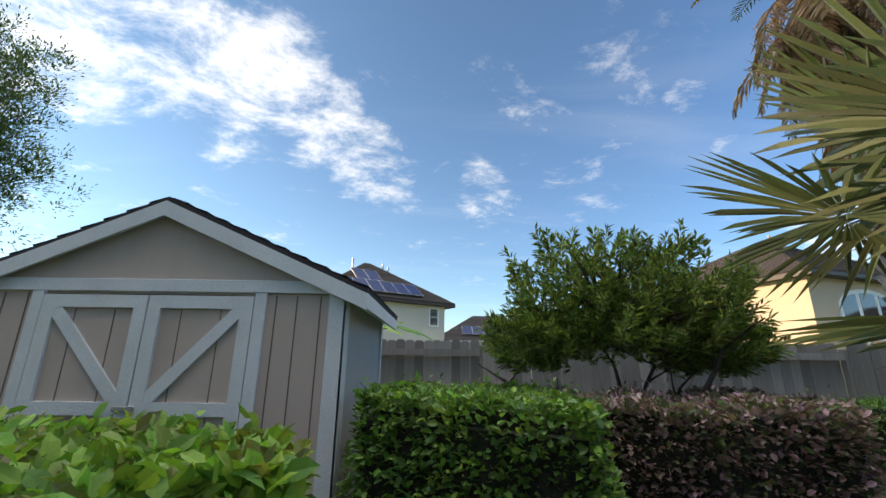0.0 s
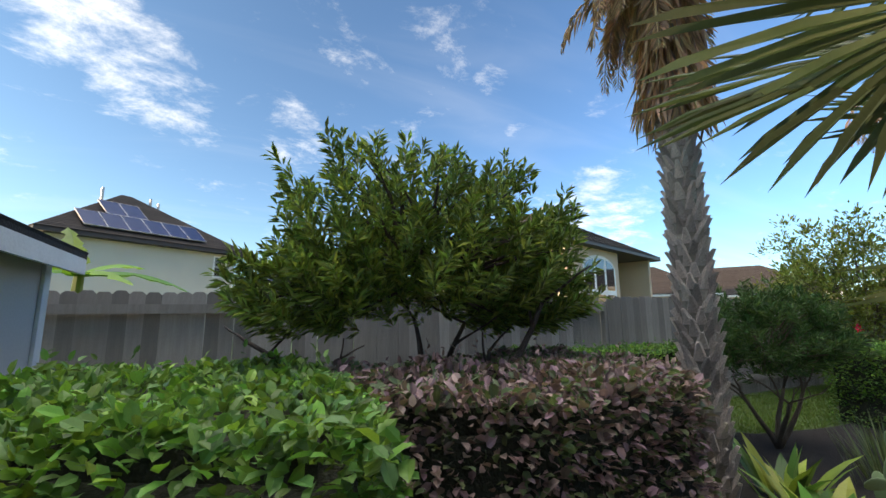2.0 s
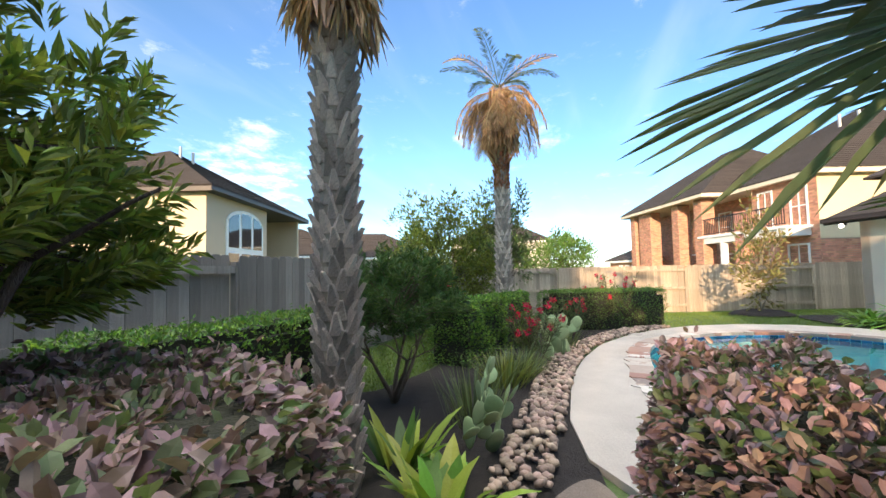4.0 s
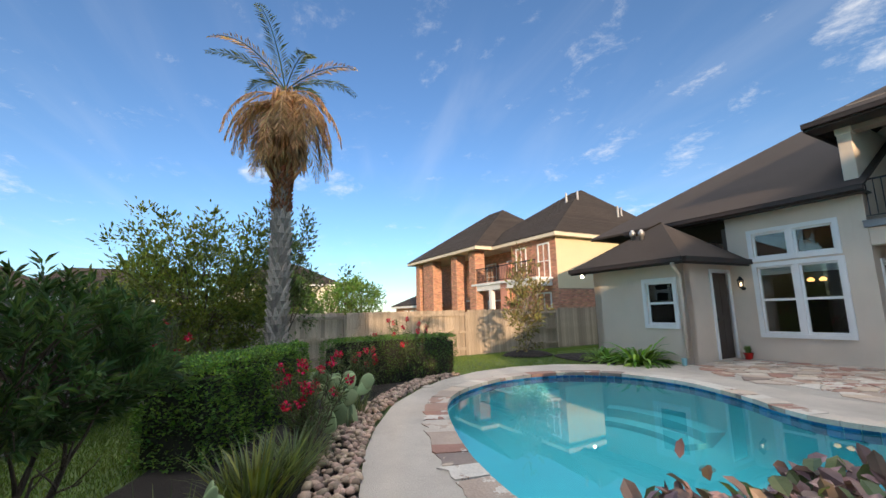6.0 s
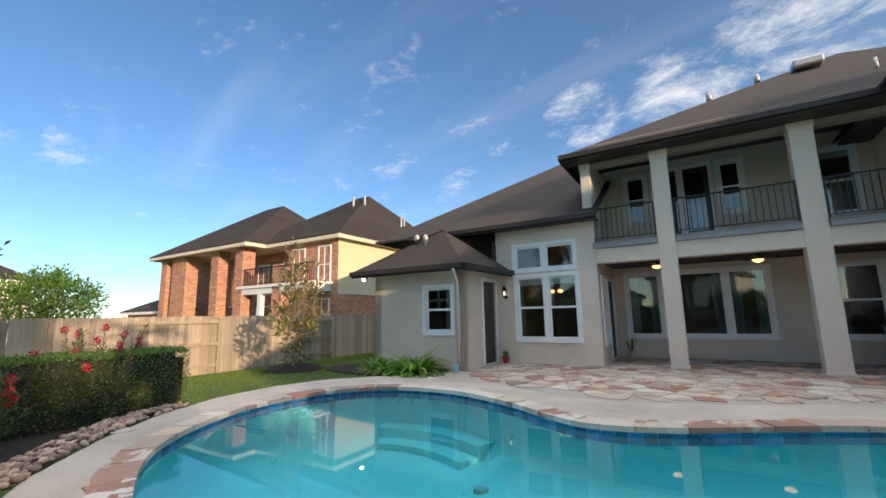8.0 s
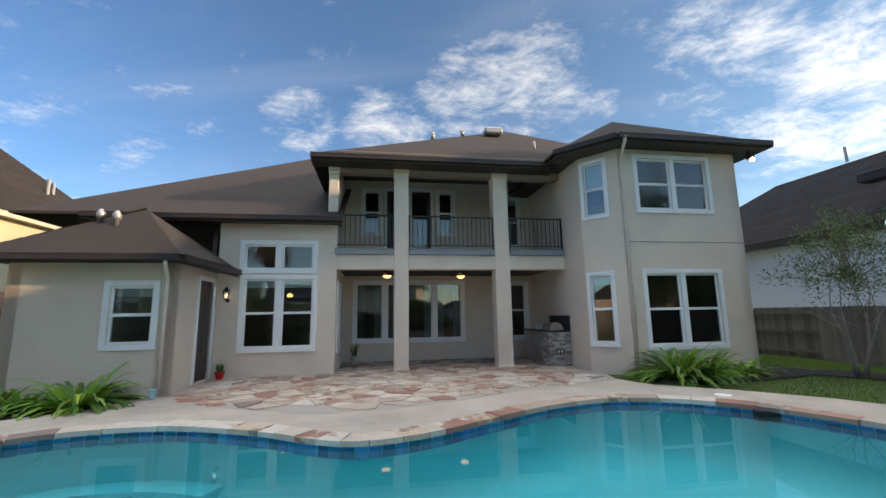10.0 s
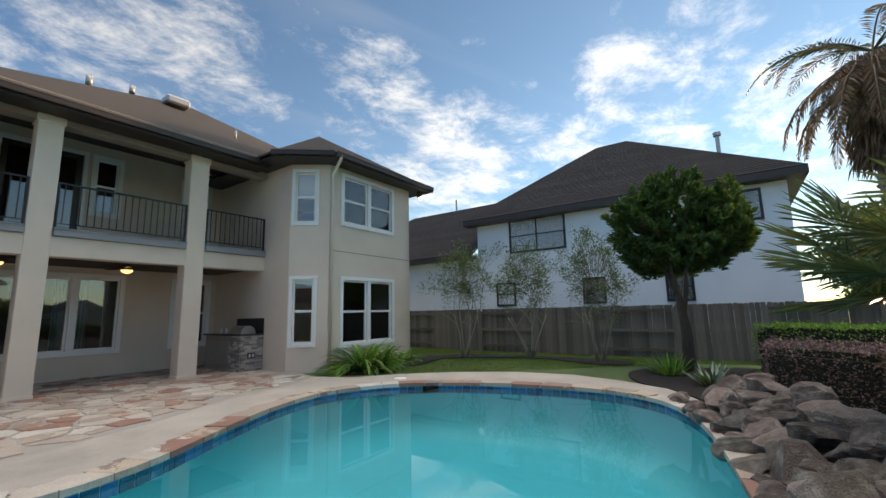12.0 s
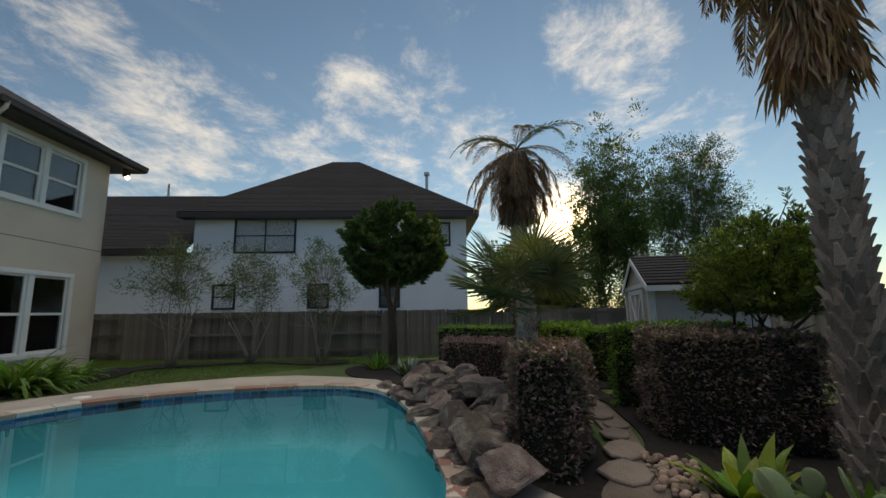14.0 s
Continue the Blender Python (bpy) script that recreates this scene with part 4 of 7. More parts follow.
WA, WB = loc(-14, -8), loc(-14, 20.6)
EA, EB = loc(12.6, 11.1), loc(12.6, -14)
NA, NB = Vector((-11.6, 6.72, 0)), Vector((16.6, 5.1, 0))
fence("fence", WB, WA, FENCE_DARK, "dark grey wooden board fence beside the lawn", base=-0.38)
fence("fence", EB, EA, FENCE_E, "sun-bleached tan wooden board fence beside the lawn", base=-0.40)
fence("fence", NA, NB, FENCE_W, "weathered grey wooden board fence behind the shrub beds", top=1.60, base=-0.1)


# ---- shed ----
def build_shed():
    m = pose(-0.66, 2.79, 0, 0, 0, 0)
    sh = thing("garden_shed", "taupe wooden garden shed with pale grey trim and double doors", "shed", m)
    W_, Dp, H, PK = 2.58, 1.75, 1.76, 2.33
    g = 0.2
    # front: siding panels with grooves
    fm = pose(0, 0, 0, 0, 0, 180)          # x runs to the shed's left seen from inside: outward is -y
    bm = bmesh.new()
    wall_boxes(bm, W_, -0.05, H, 0.06, [(0.60, 2.02, -0.02, 1.70)], fm)
    prism_pts = [(-W_, 0.0), (0.0, 0.0), (-W_ / 2, 0.0)]
    v = [bm.verts.new(p) for p in ((-W_, 0.0, H), (0, 0.0, H), (-W_ / 2, 0.0, PK))] + [bm.verts.new(p) for p in ((-W_, 0.06, H), (0, 0.06, H), (-W_ / 2, 0.06, PK))]
    bm.faces.new(v[:3]); bm.faces.new(v[3:][::-1])
    for i in range(3):
        bm.faces.new((v[i], v[i + 3], v[(i + 1) % 3 + 3], v[(i + 1) % 3]))
    part("wall", bm, SHED_WALL, sh)
    GROOVE = mat("siding groove", (0.16, 0.125, 0.105), 0.9, 0.1)
    bm = bmesh.new()
    for x in (-0.16, -0.32, -0.46, -2.14, -2.3, -2.46):
        box(bm, (x - 0.004, -0.003, -0.03), (x + 0.004, 0.002, 1.70))
    part("siding_groove", bm, GROOVE, sh)
    side = mat("grey-taupe painted siding", (0.47, 0.46, 0.45), 0.75, 0.06, 2, 60, 0.12)
    for q in (((-0.06, 0.0, -0.05), (0.0, Dp - 0.06, H)), ((-W_, 0.0, -0.05), (-W_ + 0.06, Dp - 0.06, H)), ((-W_, Dp - 0.06, -0.05), (0, Dp, H))):
        part("side_wall", boxes(q), side, sh, "pale grey side wall")
    # trim
    t = 0.022
    for q in (((-0.10, -t, -0.05), (0.02, 0.0, 1.72)), ((0.0, -t, -0.05), (t, 0.09, H)), ((-W_ - 0.02, -t, -0.05), (-W_ + 0.10, 0.0, 1.72)), ((-W_, -t - 0.004, 1.715), (0.0, 0.0, 1.80)), ((-0.60, -t, -0.05), (-0.52, 0.0, 1.715)), ((-2.10, -t, -0.05), (-2.02, 0.0, 1.715)), ((0.0, Dp - 0.09, -0.05), (t, Dp, H))):
        part("trim_board", boxes(q, bevel=0.003), SHED_TRIM, sh)
    # doors with Z braces, upper and lower panel
    for k, (x0, x1) in enumerate(((-2.015, -1.315), (-1.305, -0.605))):
        d = part("door", boxes(((x0, 0.0, 0.02), (x1, 0.03, 1.69))), SHED_WALL, sh)
        w = 0.085
        bm = boxes(((x0, -0.022, 0.02), (x0 + w, 0.0, 1.69)), ((x1 - w, -0.022, 0.02), (x1, 0.0, 1.69)), ((x0 + w, -0.022, 1.69 - w), (x1 - w, 0.0, 1.69)), ((x0 + w, -0.022, 0.02), (x1 - w, 0.0, 0.11)), ((x0 + w, -0.022, 0.93), (x1 - w, 0.0, 1.01)))
        part("door_frame", bm, SHED_TRIM, d)
        for za, zb in ((1.60, 1.01), (0.11, 0.93)):
            xa, xb = ((x0 + w, x1 - w) if k == 0 else (x1 - w, x0 + w))
            p, q = Vector((xa, -0.011, za)), Vector((xb, -0.011, zb))
            ln, an = (q - p).length, math.atan2(q.z - p.z, q.x - p.x)
            mm = Matrix.Translation((p + q) / 2) @ Matrix.Rotation(-an, 4, "Y")
            part("brace", boxes(((-ln / 2, -0.009, -0.04), (ln / 2, 0.009, 0.04)), m=mm), SHED_TRIM, d)
        bm = bmesh.new()
        for i in (1, 2, 3):
            x = x0 + w + (x1 - x0 - 2 * w) * i / 4 if i != 2 else 0
            if i != 2:
                box(bm, (x - 0.003, -0.003, 0.11), (x + 0.003, 0.001, 1.6))
        part("siding_groove", bm, GROOVE, d)
    bm = boxes(((-1.40, -0.034, 0.955), (-1.26, -0.022, 0.985)), ((-1.30, -0.05, 0.95), (-1.27, -0.03, 0.99)), bevel=0.003)
    part("latch", bm, PIPE, sh, "grey metal door latch")
    # roof with barge boards
    o = 0.16
    sl = (PK - H) / (W_ / 2)
    zE = H - sl * o + 0.06
    r0, r1 = -0.05, Dp + 0.1
    c = -W_ / 2
    roof_part([[(o, r0, zE), (o, r1, zE), (c, r1, PK + 0.06), (c, r0, PK + 0.06)], [(-W_ - o, r1, zE), (-W_ - o, r0, zE), (c, r0, PK + 0.06), (c, r1, PK + 0.06)]], sh, SHINGLE_DARK, 0.03, label="dark shingle shed roof")
    for sx in (1, -1):
        bm = bmesh.new()
        xe = o if sx > 0 else -W_ - o
        for y in (r0 - 0.02,):
            p = [(xe, y, zE - 0.035), (c, y, PK + 0.025), (c, y, PK - 0.085), (xe, y, zE - 0.145)]
            if sx < 0:
                p = p[::-1]
            f = [bm.verts.new(q) for q in p] + [bm.verts.new((q[0], q[1] + 0.022, q[2])) for q in p]
            bm.faces.new(f[:4]); bm.faces.new(f[4:][::-1])
            for i in range(4):
                bm.faces.new((f[i], f[i + 4], f[(i + 1) % 4 + 4], f[(i + 1) % 4]))
        box(bm, (min(xe, xe - sx * 0.022), r0, zE - 0.13), (max(xe, xe - sx * 0.022), r1, zE - 0.03))
        bmesh.ops.recalc_face_normals(bm, faces=bm.faces)
        part("barge_board", bm, SHED_TRIM, sh)
    part("soffit", boxes(((0.0, r0 + 0.02, zE - 0.06), (o - 0.02, r1, zE - 0.04))), SHED_TRIM, sh)
    return sh


build_shed()


# ---- neighbouring houses ----
def brick_quads(x0, x1, z0, z1, y, m, bw=0.24, bh=0.085):
    """The same as flat-faced blocks, quickly: verts and faces."""
    vs, fs = [], []
    z, row = z0, 0
    while z < z1 - 0.02:
        x = x0 - (bw / 2 if row % 2 else 0)
        while x < x1 - 0.01:
            a, b = max(x + 0.007, x0), min(x + bw - 0.007, x1)
            if b - a > 0.03:
                c, d = z + 0.007, min(z + bh - 0.007, z1)
                k = len(vs)
                for px_, pz_ in ((a, c), (b, c), (b, d), (a, d)):
                    vs.append(tuple(m @ Vector((px_, y, pz_))))
                    vs.append(tuple(m @ Vector((px_, y + 0.012, pz_))))
                fs.append((k + 1, k + 3, k + 5, k + 7)[::-1])
                for i in range(4):
                    p, q = k + 2 * i, k + 2 * ((i + 1) % 4)
                    fs.append((p, q, q + 1, p + 1))
            x += bw
        z += bh
        row += 1
    return vs, fs


def simple_window(parent, m, x0, x1, z0, z1, fm, mullions=1, rails=1, arch=False):
    t = 0.09
    fr = part("window", boxes(((x0 - t, -0.05, z0 - t), (x0, 0.05, z1 + t)), ((x1, -0.05, z0 - t), (x1 + t, 0.05, z1 + t)), ((x0, -0.05, z1), (x1, 0.048, z1 + t)), ((x0, -0.05, z0 - t), (x1, 0.055, z0)), m=m), fm, parent)
    bm = bmesh.new()
    for i in range(1, mullions + 1):
        x = x0 + (x1 - x0) * i / (mullions + 1)
        box(bm, (x - 0.03, -0.03, z0), (x + 0.03, 0.03, z1), m)
    for i in range(1, rails + 1):
        z = z0 + (z1 - z0) * i / (rails + 1)
        box(bm, (x0, -0.028, z - 0.025), (x1, 0.028, z + 0.025), m)
    part("mullion", bm, fm, fr)
    part("pane", boxes(((x0, -0.03, z0), (x1, 0.0, z1)), m=m), DARK_GLASS, fr)
    return fr


DARK_GLASS = mat("dark window glass", (0.02, 0.028, 0.035), 0.05, 0.1, 1, 20, 0.0, spec=0.9)


def hip_roof(parent, x0, x1, y0, y1, z, rise, ridge, ma, over=0.5, label="", rows=True, fascia=None, m=None):
    """A hip roof over a rectangle; ridge: its end points along x."""
    a, b, c, d = (x0 - over, y0 - over, z), (x1 + over, y0 - over, z), (x1 + over, y1 + over, z), (x0 - over, y1 + over, z)
    ym = (y0 + y1) / 2
    r0, r1 = (ridge[0], ym, z + rise), (ridge[1], ym, z + rise)
    ob = roof_part([[a, b, r1, r0], [b, c, r1], [c, d, r0, r1], [d, a, r0]], parent, ma, 0.06, label=label, rows=rows)
    for q in (((x0 - over, y1 + over - 0.03, z - 0.24), (x1 + over, y1 + over, z - 0.02)), ((x0 - over, y0 - over, z - 0.24), (x0 - over + 0.03, y1 + over - 0.03, z - 0.02)), ((x1 + over - 0.03, y0 - over, z - 0.24), (x1 + over, y1 + over - 0.03, z - 0.02)), ((x0 - over + 0.03, y0 - over + 0.03, z - 0.2), (x1 + over - 0.03, y1 + over - 0.03, z - 0.16))):
        part("fascia", boxes(q), fascia or WHITE_TRIM, parent)
    return ob


def build_brick_house():
    h = thing("brick_house", "two-storey red brick house with columned portico and cream side wall", "house", HOUSE)
    bz, ez = -0.5, 5.5
    # body
    part("wall", boxes(((14.8, -16, bz), (18.6, -4.2, ez)), ((18.6, -16, bz), (30.4, -5.6, ez))), BRICK_MORTAR, h)
    part("side_wall", boxes(((14.77, -15.98, 2.45), (14.80, -4.2, ez))), YELLOW_SIDING, h, "cream painted upper side wall")
    vs, fs = [], []

    def add(q):
        k = len(vs)
        vs.extend(q[0])
        fs.extend([tuple(i + k for i in f) for f in q[1]])
    m1, _ = along((14.8, -4.2), (18.6, -4.2))
    add(brick_quads(0, 3.8, bz, ez, 0.0, m1))
    m2, _ = along((18.6, -5.6), (30.4, -5.6))
    add(brick_quads(0, 11.8, bz, ez, 0.0, m2))
    m3, _ = along((14.8, -16), (14.8, -4.2))
    add(brick_quads(0, 11.8, bz, 2.42, 0.0, m3))
    m4, _ = along((18.6, -5.6), (18.6, -4.2))
    m5 = pose(18.6, -4.2, 0, 0, 0, -90)
    add(brick_quads(0, 1.4, bz, ez, 0.0, m5))
    tagged(mesh_part("brick", vs, fs, BRICK_RED, h), kind="stuff")
    # portico columns
    for a, b, w in ((29.3, 30.0, 0.7), (26.9, 28.6, 0.7), (23.35, 24.1, 0.75), (20.95, 21.7, 0.75)):
        y1 = -3.0
        col = part("column", boxes(((a, y1 - 0.75, bz), (b, y1, ez - 0.2))), BRICK_MORTAR, h)
        vs, fs = [], []
        for mm, L in ((pose(a, y1, 0, 0, 0, 0), b - a), (pose(a, y1 - 0.75, 0, 0, 0, 90), 0.75), (pose(b, y1, 0, 0, 0, -90), 0.75)):
            q = brick_quads(0, L, bz, ez - 0.2, 0.0, mm)
            k = len(vs)
            vs.extend(q[0])
            fs.extend([tuple(i + k for i in f) for f in q[1]])
        tagged(mesh_part("brick", vs, fs, BRICK_RED, col), kind="stuff")
    # balcony with iron rail
    part("balcony", boxes(((15.2, -4.2, 2.62), (21.3, -3.05, 2.95)), ((15.1, -4.2, 2.95), (21.4, -2.95, 3.08))), WHITE_TRIM, h, "cream balcony slab")
    rail = part("railing", boxes(((15.2, -3.08, 3.98), (21.0, -3.03, 4.04)), ((15.2, -3.08, 3.15), (21.0, -3.03, 3.19))), IRON, h)
    bal = part("baluster", boxes(((-0.014, -0.014, 3.19), (0.014, 0.014, 3.98))), IRON, rail)
    bal.location = (15.25, -3.055, 0)
    for i in range(1, 40):
        o = bal.copy()
        scene.collection.objects.link(o)
        o.location = (15.25 + i * 0.147, -3.055, 0)
    for x in (15.9, 19.3):
        part("post", boxes(((x, -3.3, bz), (x + 0.28, -3.05, 2.62))), WHITE_TRIM if x > 19 else BRICK_RED, h)
    part("column", boxes(((17.75, -3.65, bz), (18.4, -3.05, 4.1))), BRICK_RED, h)
    # windows
    for x0, x1, z0, z1 in ((0.55, 1.35, 3.1, 4.95), (2.5, 3.3, 3.1, 4.95), (0.6, 1.6, 0.5, 2.2), (2.3, 3.3, 0.2, 2.2)):
        simple_window(h, m1, x0, x1, z0, z1, WHITE_TRIM)
    for x0, x1, z0, z1 in ((1.0, 2.2, 2.9, 4.6), (3.6, 4.6, 2.9, 4.6), (0.6, 4.6, 0.0, 2.0), (6.5, 9.5, 0.0, 2.1)):
        simple_window(h, m2, x0, x1, z0, z1, WHITE_TRIM)
    # roofs: main hip and the portico hip in front
    hip_roof(h, 14.8, 22.5, -16, -4.2, ez, 4.0, (18.0, 18.9), SHINGLE, 0.45, "brown shingle hip roof", fascia=mat("cream gutter", (0.72, 0.63, 0.48), 0.5, 0.05))
    hip_roof(h, 20.6, 30.2, -13, -3.0, ez + 0.02, 3.8, (24.2, 26.0), SHINGLE, 0.5, "brown shingle portico roof", fascia=mat("cream gutter", (0.72, 0.63, 0.48), 0.5, 0.05))
    for x, y, z in ((17.0, -8.6, 8.2), (17.6, -8.2, 8.2), (15.9, -11.0, 7.2), (16.1, -11.6, 7.2)):
        bm = bmesh.new()
        tube(bm, [(x, y, z), (x, y, z + 0.75)], [0.07, 0.07], 8)
        part("roof_vent", bm, PIPE, h)
    # low garage wing further back
    part("garage", boxes(((30.4, -12, bz), (38, -4.5, 2.0))), BRICK_RED, h)
    for i in range(4):
        part("garage_window", boxes(((31.2 + i * 1.3, -4.5, 0.9), (32.0 + i * 1.3, -4.44, 1.6))), WHITE_TRIM, h)
    hip_roof(h, 30.4, 38, -12, -4.5, 2.05, 2.0, (33, 35), SHINGLE, 0.4)


def build_white_house():
    h = thing("white_house", "white painted two-storey house with black trim and charcoal roof", "house", HOUSE)
    bz, ez = -0.5, 5.95
    # wall facing the yard looks along +s
    part("wall", boxes(((-29, -0.7, bz), (-17, 12.05, ez)), ((-29, -14, bz), (-17.02, -0.7, 4.2))), WHITE_PAINT, h)
    m = pose(-17, 12.05, 0, 0, 0, -90)   # x runs towards -n, y looks along +s
    BLK = mat("black window trim", (0.02, 0.02, 0.022), 0.4, 0.1)
    for n0, n1, z0, z1, mu, ra in ((1.24, 3.92, 4.2, 5.7, 1, 1), (10.4, 11.2, 4.48, 5.48, 0, 0), (0.41, 1.28, 1.62, 2.6, 0, 1), (4.71, 5.52, 1.62, 2.6, 0, 1), (8.0, 8.8, 1.62, 2.6, 0, 1)):
        simple_window(h, m, 12.05 - n1, 12.05 - n0, z0, z1, BLK, mu, ra)
    roof_part([[(-16.4, -1.2, 6.0), (-16.4, 12.6, 6.0), (-22, 6.05, 10.45), (-22, 4.5, 10.45)][::1], [(-16.4, 12.6, 6.0), (-29.5, 12.6, 6.0), (-22, 6.05, 10.45)], [(-29.5, -1.2, 6.0), (-16.4, -1.2, 6.0), (-22, 4.5, 10.45)], [(-29.5, 12.6, 6.0), (-29.5, -1.2, 6.0), (-22, 4.5, 10.45), (-22, 6.05, 10.45)]], h, SHINGLE_DARK, label="steep charcoal shingle hip roof")
    roof_part([[(-16.5, -14.5, 4.3), (-16.5, -0.7, 4.3), (-22, -0.7, 8.3), (-22, -9.0, 8.3)], [(-29, -14.5, 4.3), (-16.5, -14.5, 4.3), (-22, -9.0, 8.3)], [(-22, -0.7, 8.3), (-22, 3, 8.3), (-24, 3, 6.0), (-24, -0.7, 6.0)]], h, SHINGLE_DARK, label="charcoal shingle lower roof")
    for q in (((-16.46, -1.2, 5.72), (-16.36, 12.6, 5.97)), ((-17.0, -1.2, 5.72), (-16.46, 12.6, 5.76)), ((-29, 12.5, 5.72), (-16.46, 12.6, 5.97)), ((-29, 12.05, 5.72), (-17, 12.5, 5.76)), ((-16.56, -14.5, 4.05), (-16.46, -0.75, 4.28)), ((-17.02, -14.5, 4.05), (-16.56, -0.75, 4.09))):
        part("fascia", boxes(q), BROWN_FASCIA, h)
    bm = bmesh.new()
    tube(bm, [(-21.5, 10.2, 7.0), (-21.5, 10.2, 9.4), (-21.5, 10.2, 9.42), (-21.5, 10.2, 9.6)], [0.09, 0.09, 0.17, 0.17], 10)
    part("flue_pipe", bm, PIPE, h)
    for n in (2.0, -3.4):
        bm = bmesh.new()
        tube(bm, [(-19.2, n, 7.5), (-19.2, n, 8.15)], [0.06, 0.06], 8)
        part("roof_vent", bm, PIPE, h)


def far_house(name, label, centre, yaw, w, d, ez, rise, wall, roof, windows=(), ridge=0.3, vents=(), recess=None, fascia=None):
    """A house beyond the fences: walls, hip roof and windows; its front looks along local -y."""
    h = thing(name, label, "house", pose(*centre, -0.5, 0, 0, yaw))
    if recess:
        x0, back = recess
        part("wall", boxes(((-w / 2, 0, 0), (x0, d, ez))), wall, h)
        part("porch_wall", boxes(((x0 + 0.002, back, 0), (w / 2, d, ez)), ((w / 2 - 0.3, 0, 0), (w / 2, back - 0.002, ez))), wall, h, "shaded walls of the recessed porch")
    else:
        part("wall", boxes(((-w / 2, 0, 0), (w / 2, d, ez))), wall, h)
    hip_roof(h, -w / 2, w / 2, 0, d, ez, rise, (-w * ridge / 2, w * ridge / 2), roof, 0.5, rows=True, fascia=fascia)
    part("soffit", boxes(((-w / 2 - 0.5, -0.5, ez - 0.2), (w / 2 + 0.5, -0.47, ez - 0.02))), fascia or WHITE_TRIM, h)
    m = pose(w / 2, 0, 0, 0, 0, 180)
    for x0, x1, z0, z1, mu, ra in windows:
        simple_window(h, m, w / 2 - x1, w / 2 - x0, z0, z1, WHITE_TRIM, mu, ra)
    for x, y, z in vents:
        bm = bmesh.new()
        tube(bm, [(x, y, z), (x, y, z + 0.8)], [0.07, 0.07], 8)
        part("roof_vent", bm, PIPE, h)
    return h


build_brick_house()
build_white_house()
# tan house with arched window, behind the north fence
tan = far_house("tan_house", "tan stucco two-storey house with brown roof and tall arched window", (18.88, 17.08), 17.4, 10.3, 9.5, 5.4, 3.0, TAN_STUCCO, SHINGLE, (), 0.05, ((-1.2, 3.6, 7.5), (-0.5, 3.4, 7.4)), (0.4, 2.4), BROWN_FASCIA)
UPRIGHT = pose(0, 0, 0, 90, 0, 0)


def arch_top(x):
    return 4.15 + 0.72 * math.sqrt(max(0.0, 1 - ((x + 1.92) / 1.8) ** 2))


def arched_window():
    xs = np.linspace(-3.7, -0.14, 15)
    bm = bmesh.new()
    prism(bm, [(-3.7, 2.2), (-0.14, 2.2)] + [(x, arch_top(x)) for x in xs[::-1]], 0.0, 0.05, UPRIGHT)
    bmesh.ops.recalc_face_normals(bm, faces=bm.faces)
    win = part("arched_window", bm, WHITE_TRIM, tan, "white arched three-light window")
    for a, b in ((-3.52, -2.62), (-2.38, -1.46), (-1.22, -0.32)):
        for lo, hi in ((2.3, 2.85), (3.1, None)):
            top = [(x, arch_top(x) - 0.16) for x in np.linspace(b, a, 6)] if hi is None else [(b, hi), (a, hi)]
            bm = bmesh.new()
            prism(bm, [(a, lo), (b, lo)] + top, 0.05, 0.062, UPRIGHT)
            bmesh.ops.recalc_face_normals(bm, faces=bm.faces)
            part("pane", bm, DARK_GLASS, win)


arched_window()
# house with solar panels
sol = far_house("solar_house", "cream two-storey house with blue solar panels on its roof", (-3.2, 24.7), 33, 8.0, 7.4, 5.5, 2.9, CREAM, SHINGLE, ((2.9, 3.45, 4.1, 5.1, 0, 1),), 0.05, ((-1.3, 3.0, 7.6), (1.0, 3.3, 7.6), (1.4, 3.3, 7.4)), fascia=BROWN_FASCIA)


def solar_panels(parent, slope, z, rows):
    """Rows of panels on a front roof slope: first x, place up the slope, how many."""
    for x0, up, count in rows:
        for i in range(count):
            mm = pose(x0 + i * 0.86, -0.5, z) @ pose(0, 0, 0, math.degrees(slope)) @ pose(0, up, 0.04)
            pnl = part("solar_panel", boxes(((0, 0, 0.02), (0.82, 1.5, 0.06)), m=mm, bevel=0.01), SOLAR, parent)
            part("panel_frame", boxes(((-0.015, -0.015, 0.015), (0.835, 0.0, 0.068)), ((-0.015, 1.5, 0.015), (0.835, 1.515, 0.068)), ((-0.015, 0, 0.015), (0.0, 1.5, 0.068)), ((0.82, 0, 0.015), (0.835, 1.5, 0.068)), m=mm), PIPE, pnl)


solar_panels(sol, math.atan2(2.9, 4.2), 5.56, ((-2.9, 0.35, 6), (-1.7, 1.9, 2)))
low = far_house("low_solar_house", "low house roof with blue solar panels beyond the fence", (4.3, 34.0), 2, 9.0, 8.0, 3.6, 2.4, CREAM, SHINGLE_DARK, (), 0.3)
solar_panels(low, math.atan2(2.4, 4.5), 3.66, ((-2.6, 0.8, 4),))
far_house("far_house", "distant cream house with brown hip roof", (52, 10.5), -78, 12, 10, 5.4, 2.8, CREAM, SHINGLE, ((-3, -2, 3.2, 4.6, 0, 1), (2, 3, 3.2, 4.6, 0, 1)), 0.3)
far_house("far_house", "distant cream house with brown hip roof", (38, 21.0), -60, 12, 10, 3.4, 2.8, TAN_STUCCO, SHINGLE, ((-3, -2, 1.2, 2.6, 0, 1), (1, 2.5, 1.2, 2.6, 1, 1)), 0.3)
far_house("far_house", "distant tan house with brown hip roof", (33, 27.0), -50, 12, 10, 3.6, 3.0, TAN_STUCCO, SHINGLE, ((-3, -2, 1.2, 2.6, 0, 1),), 0.3)


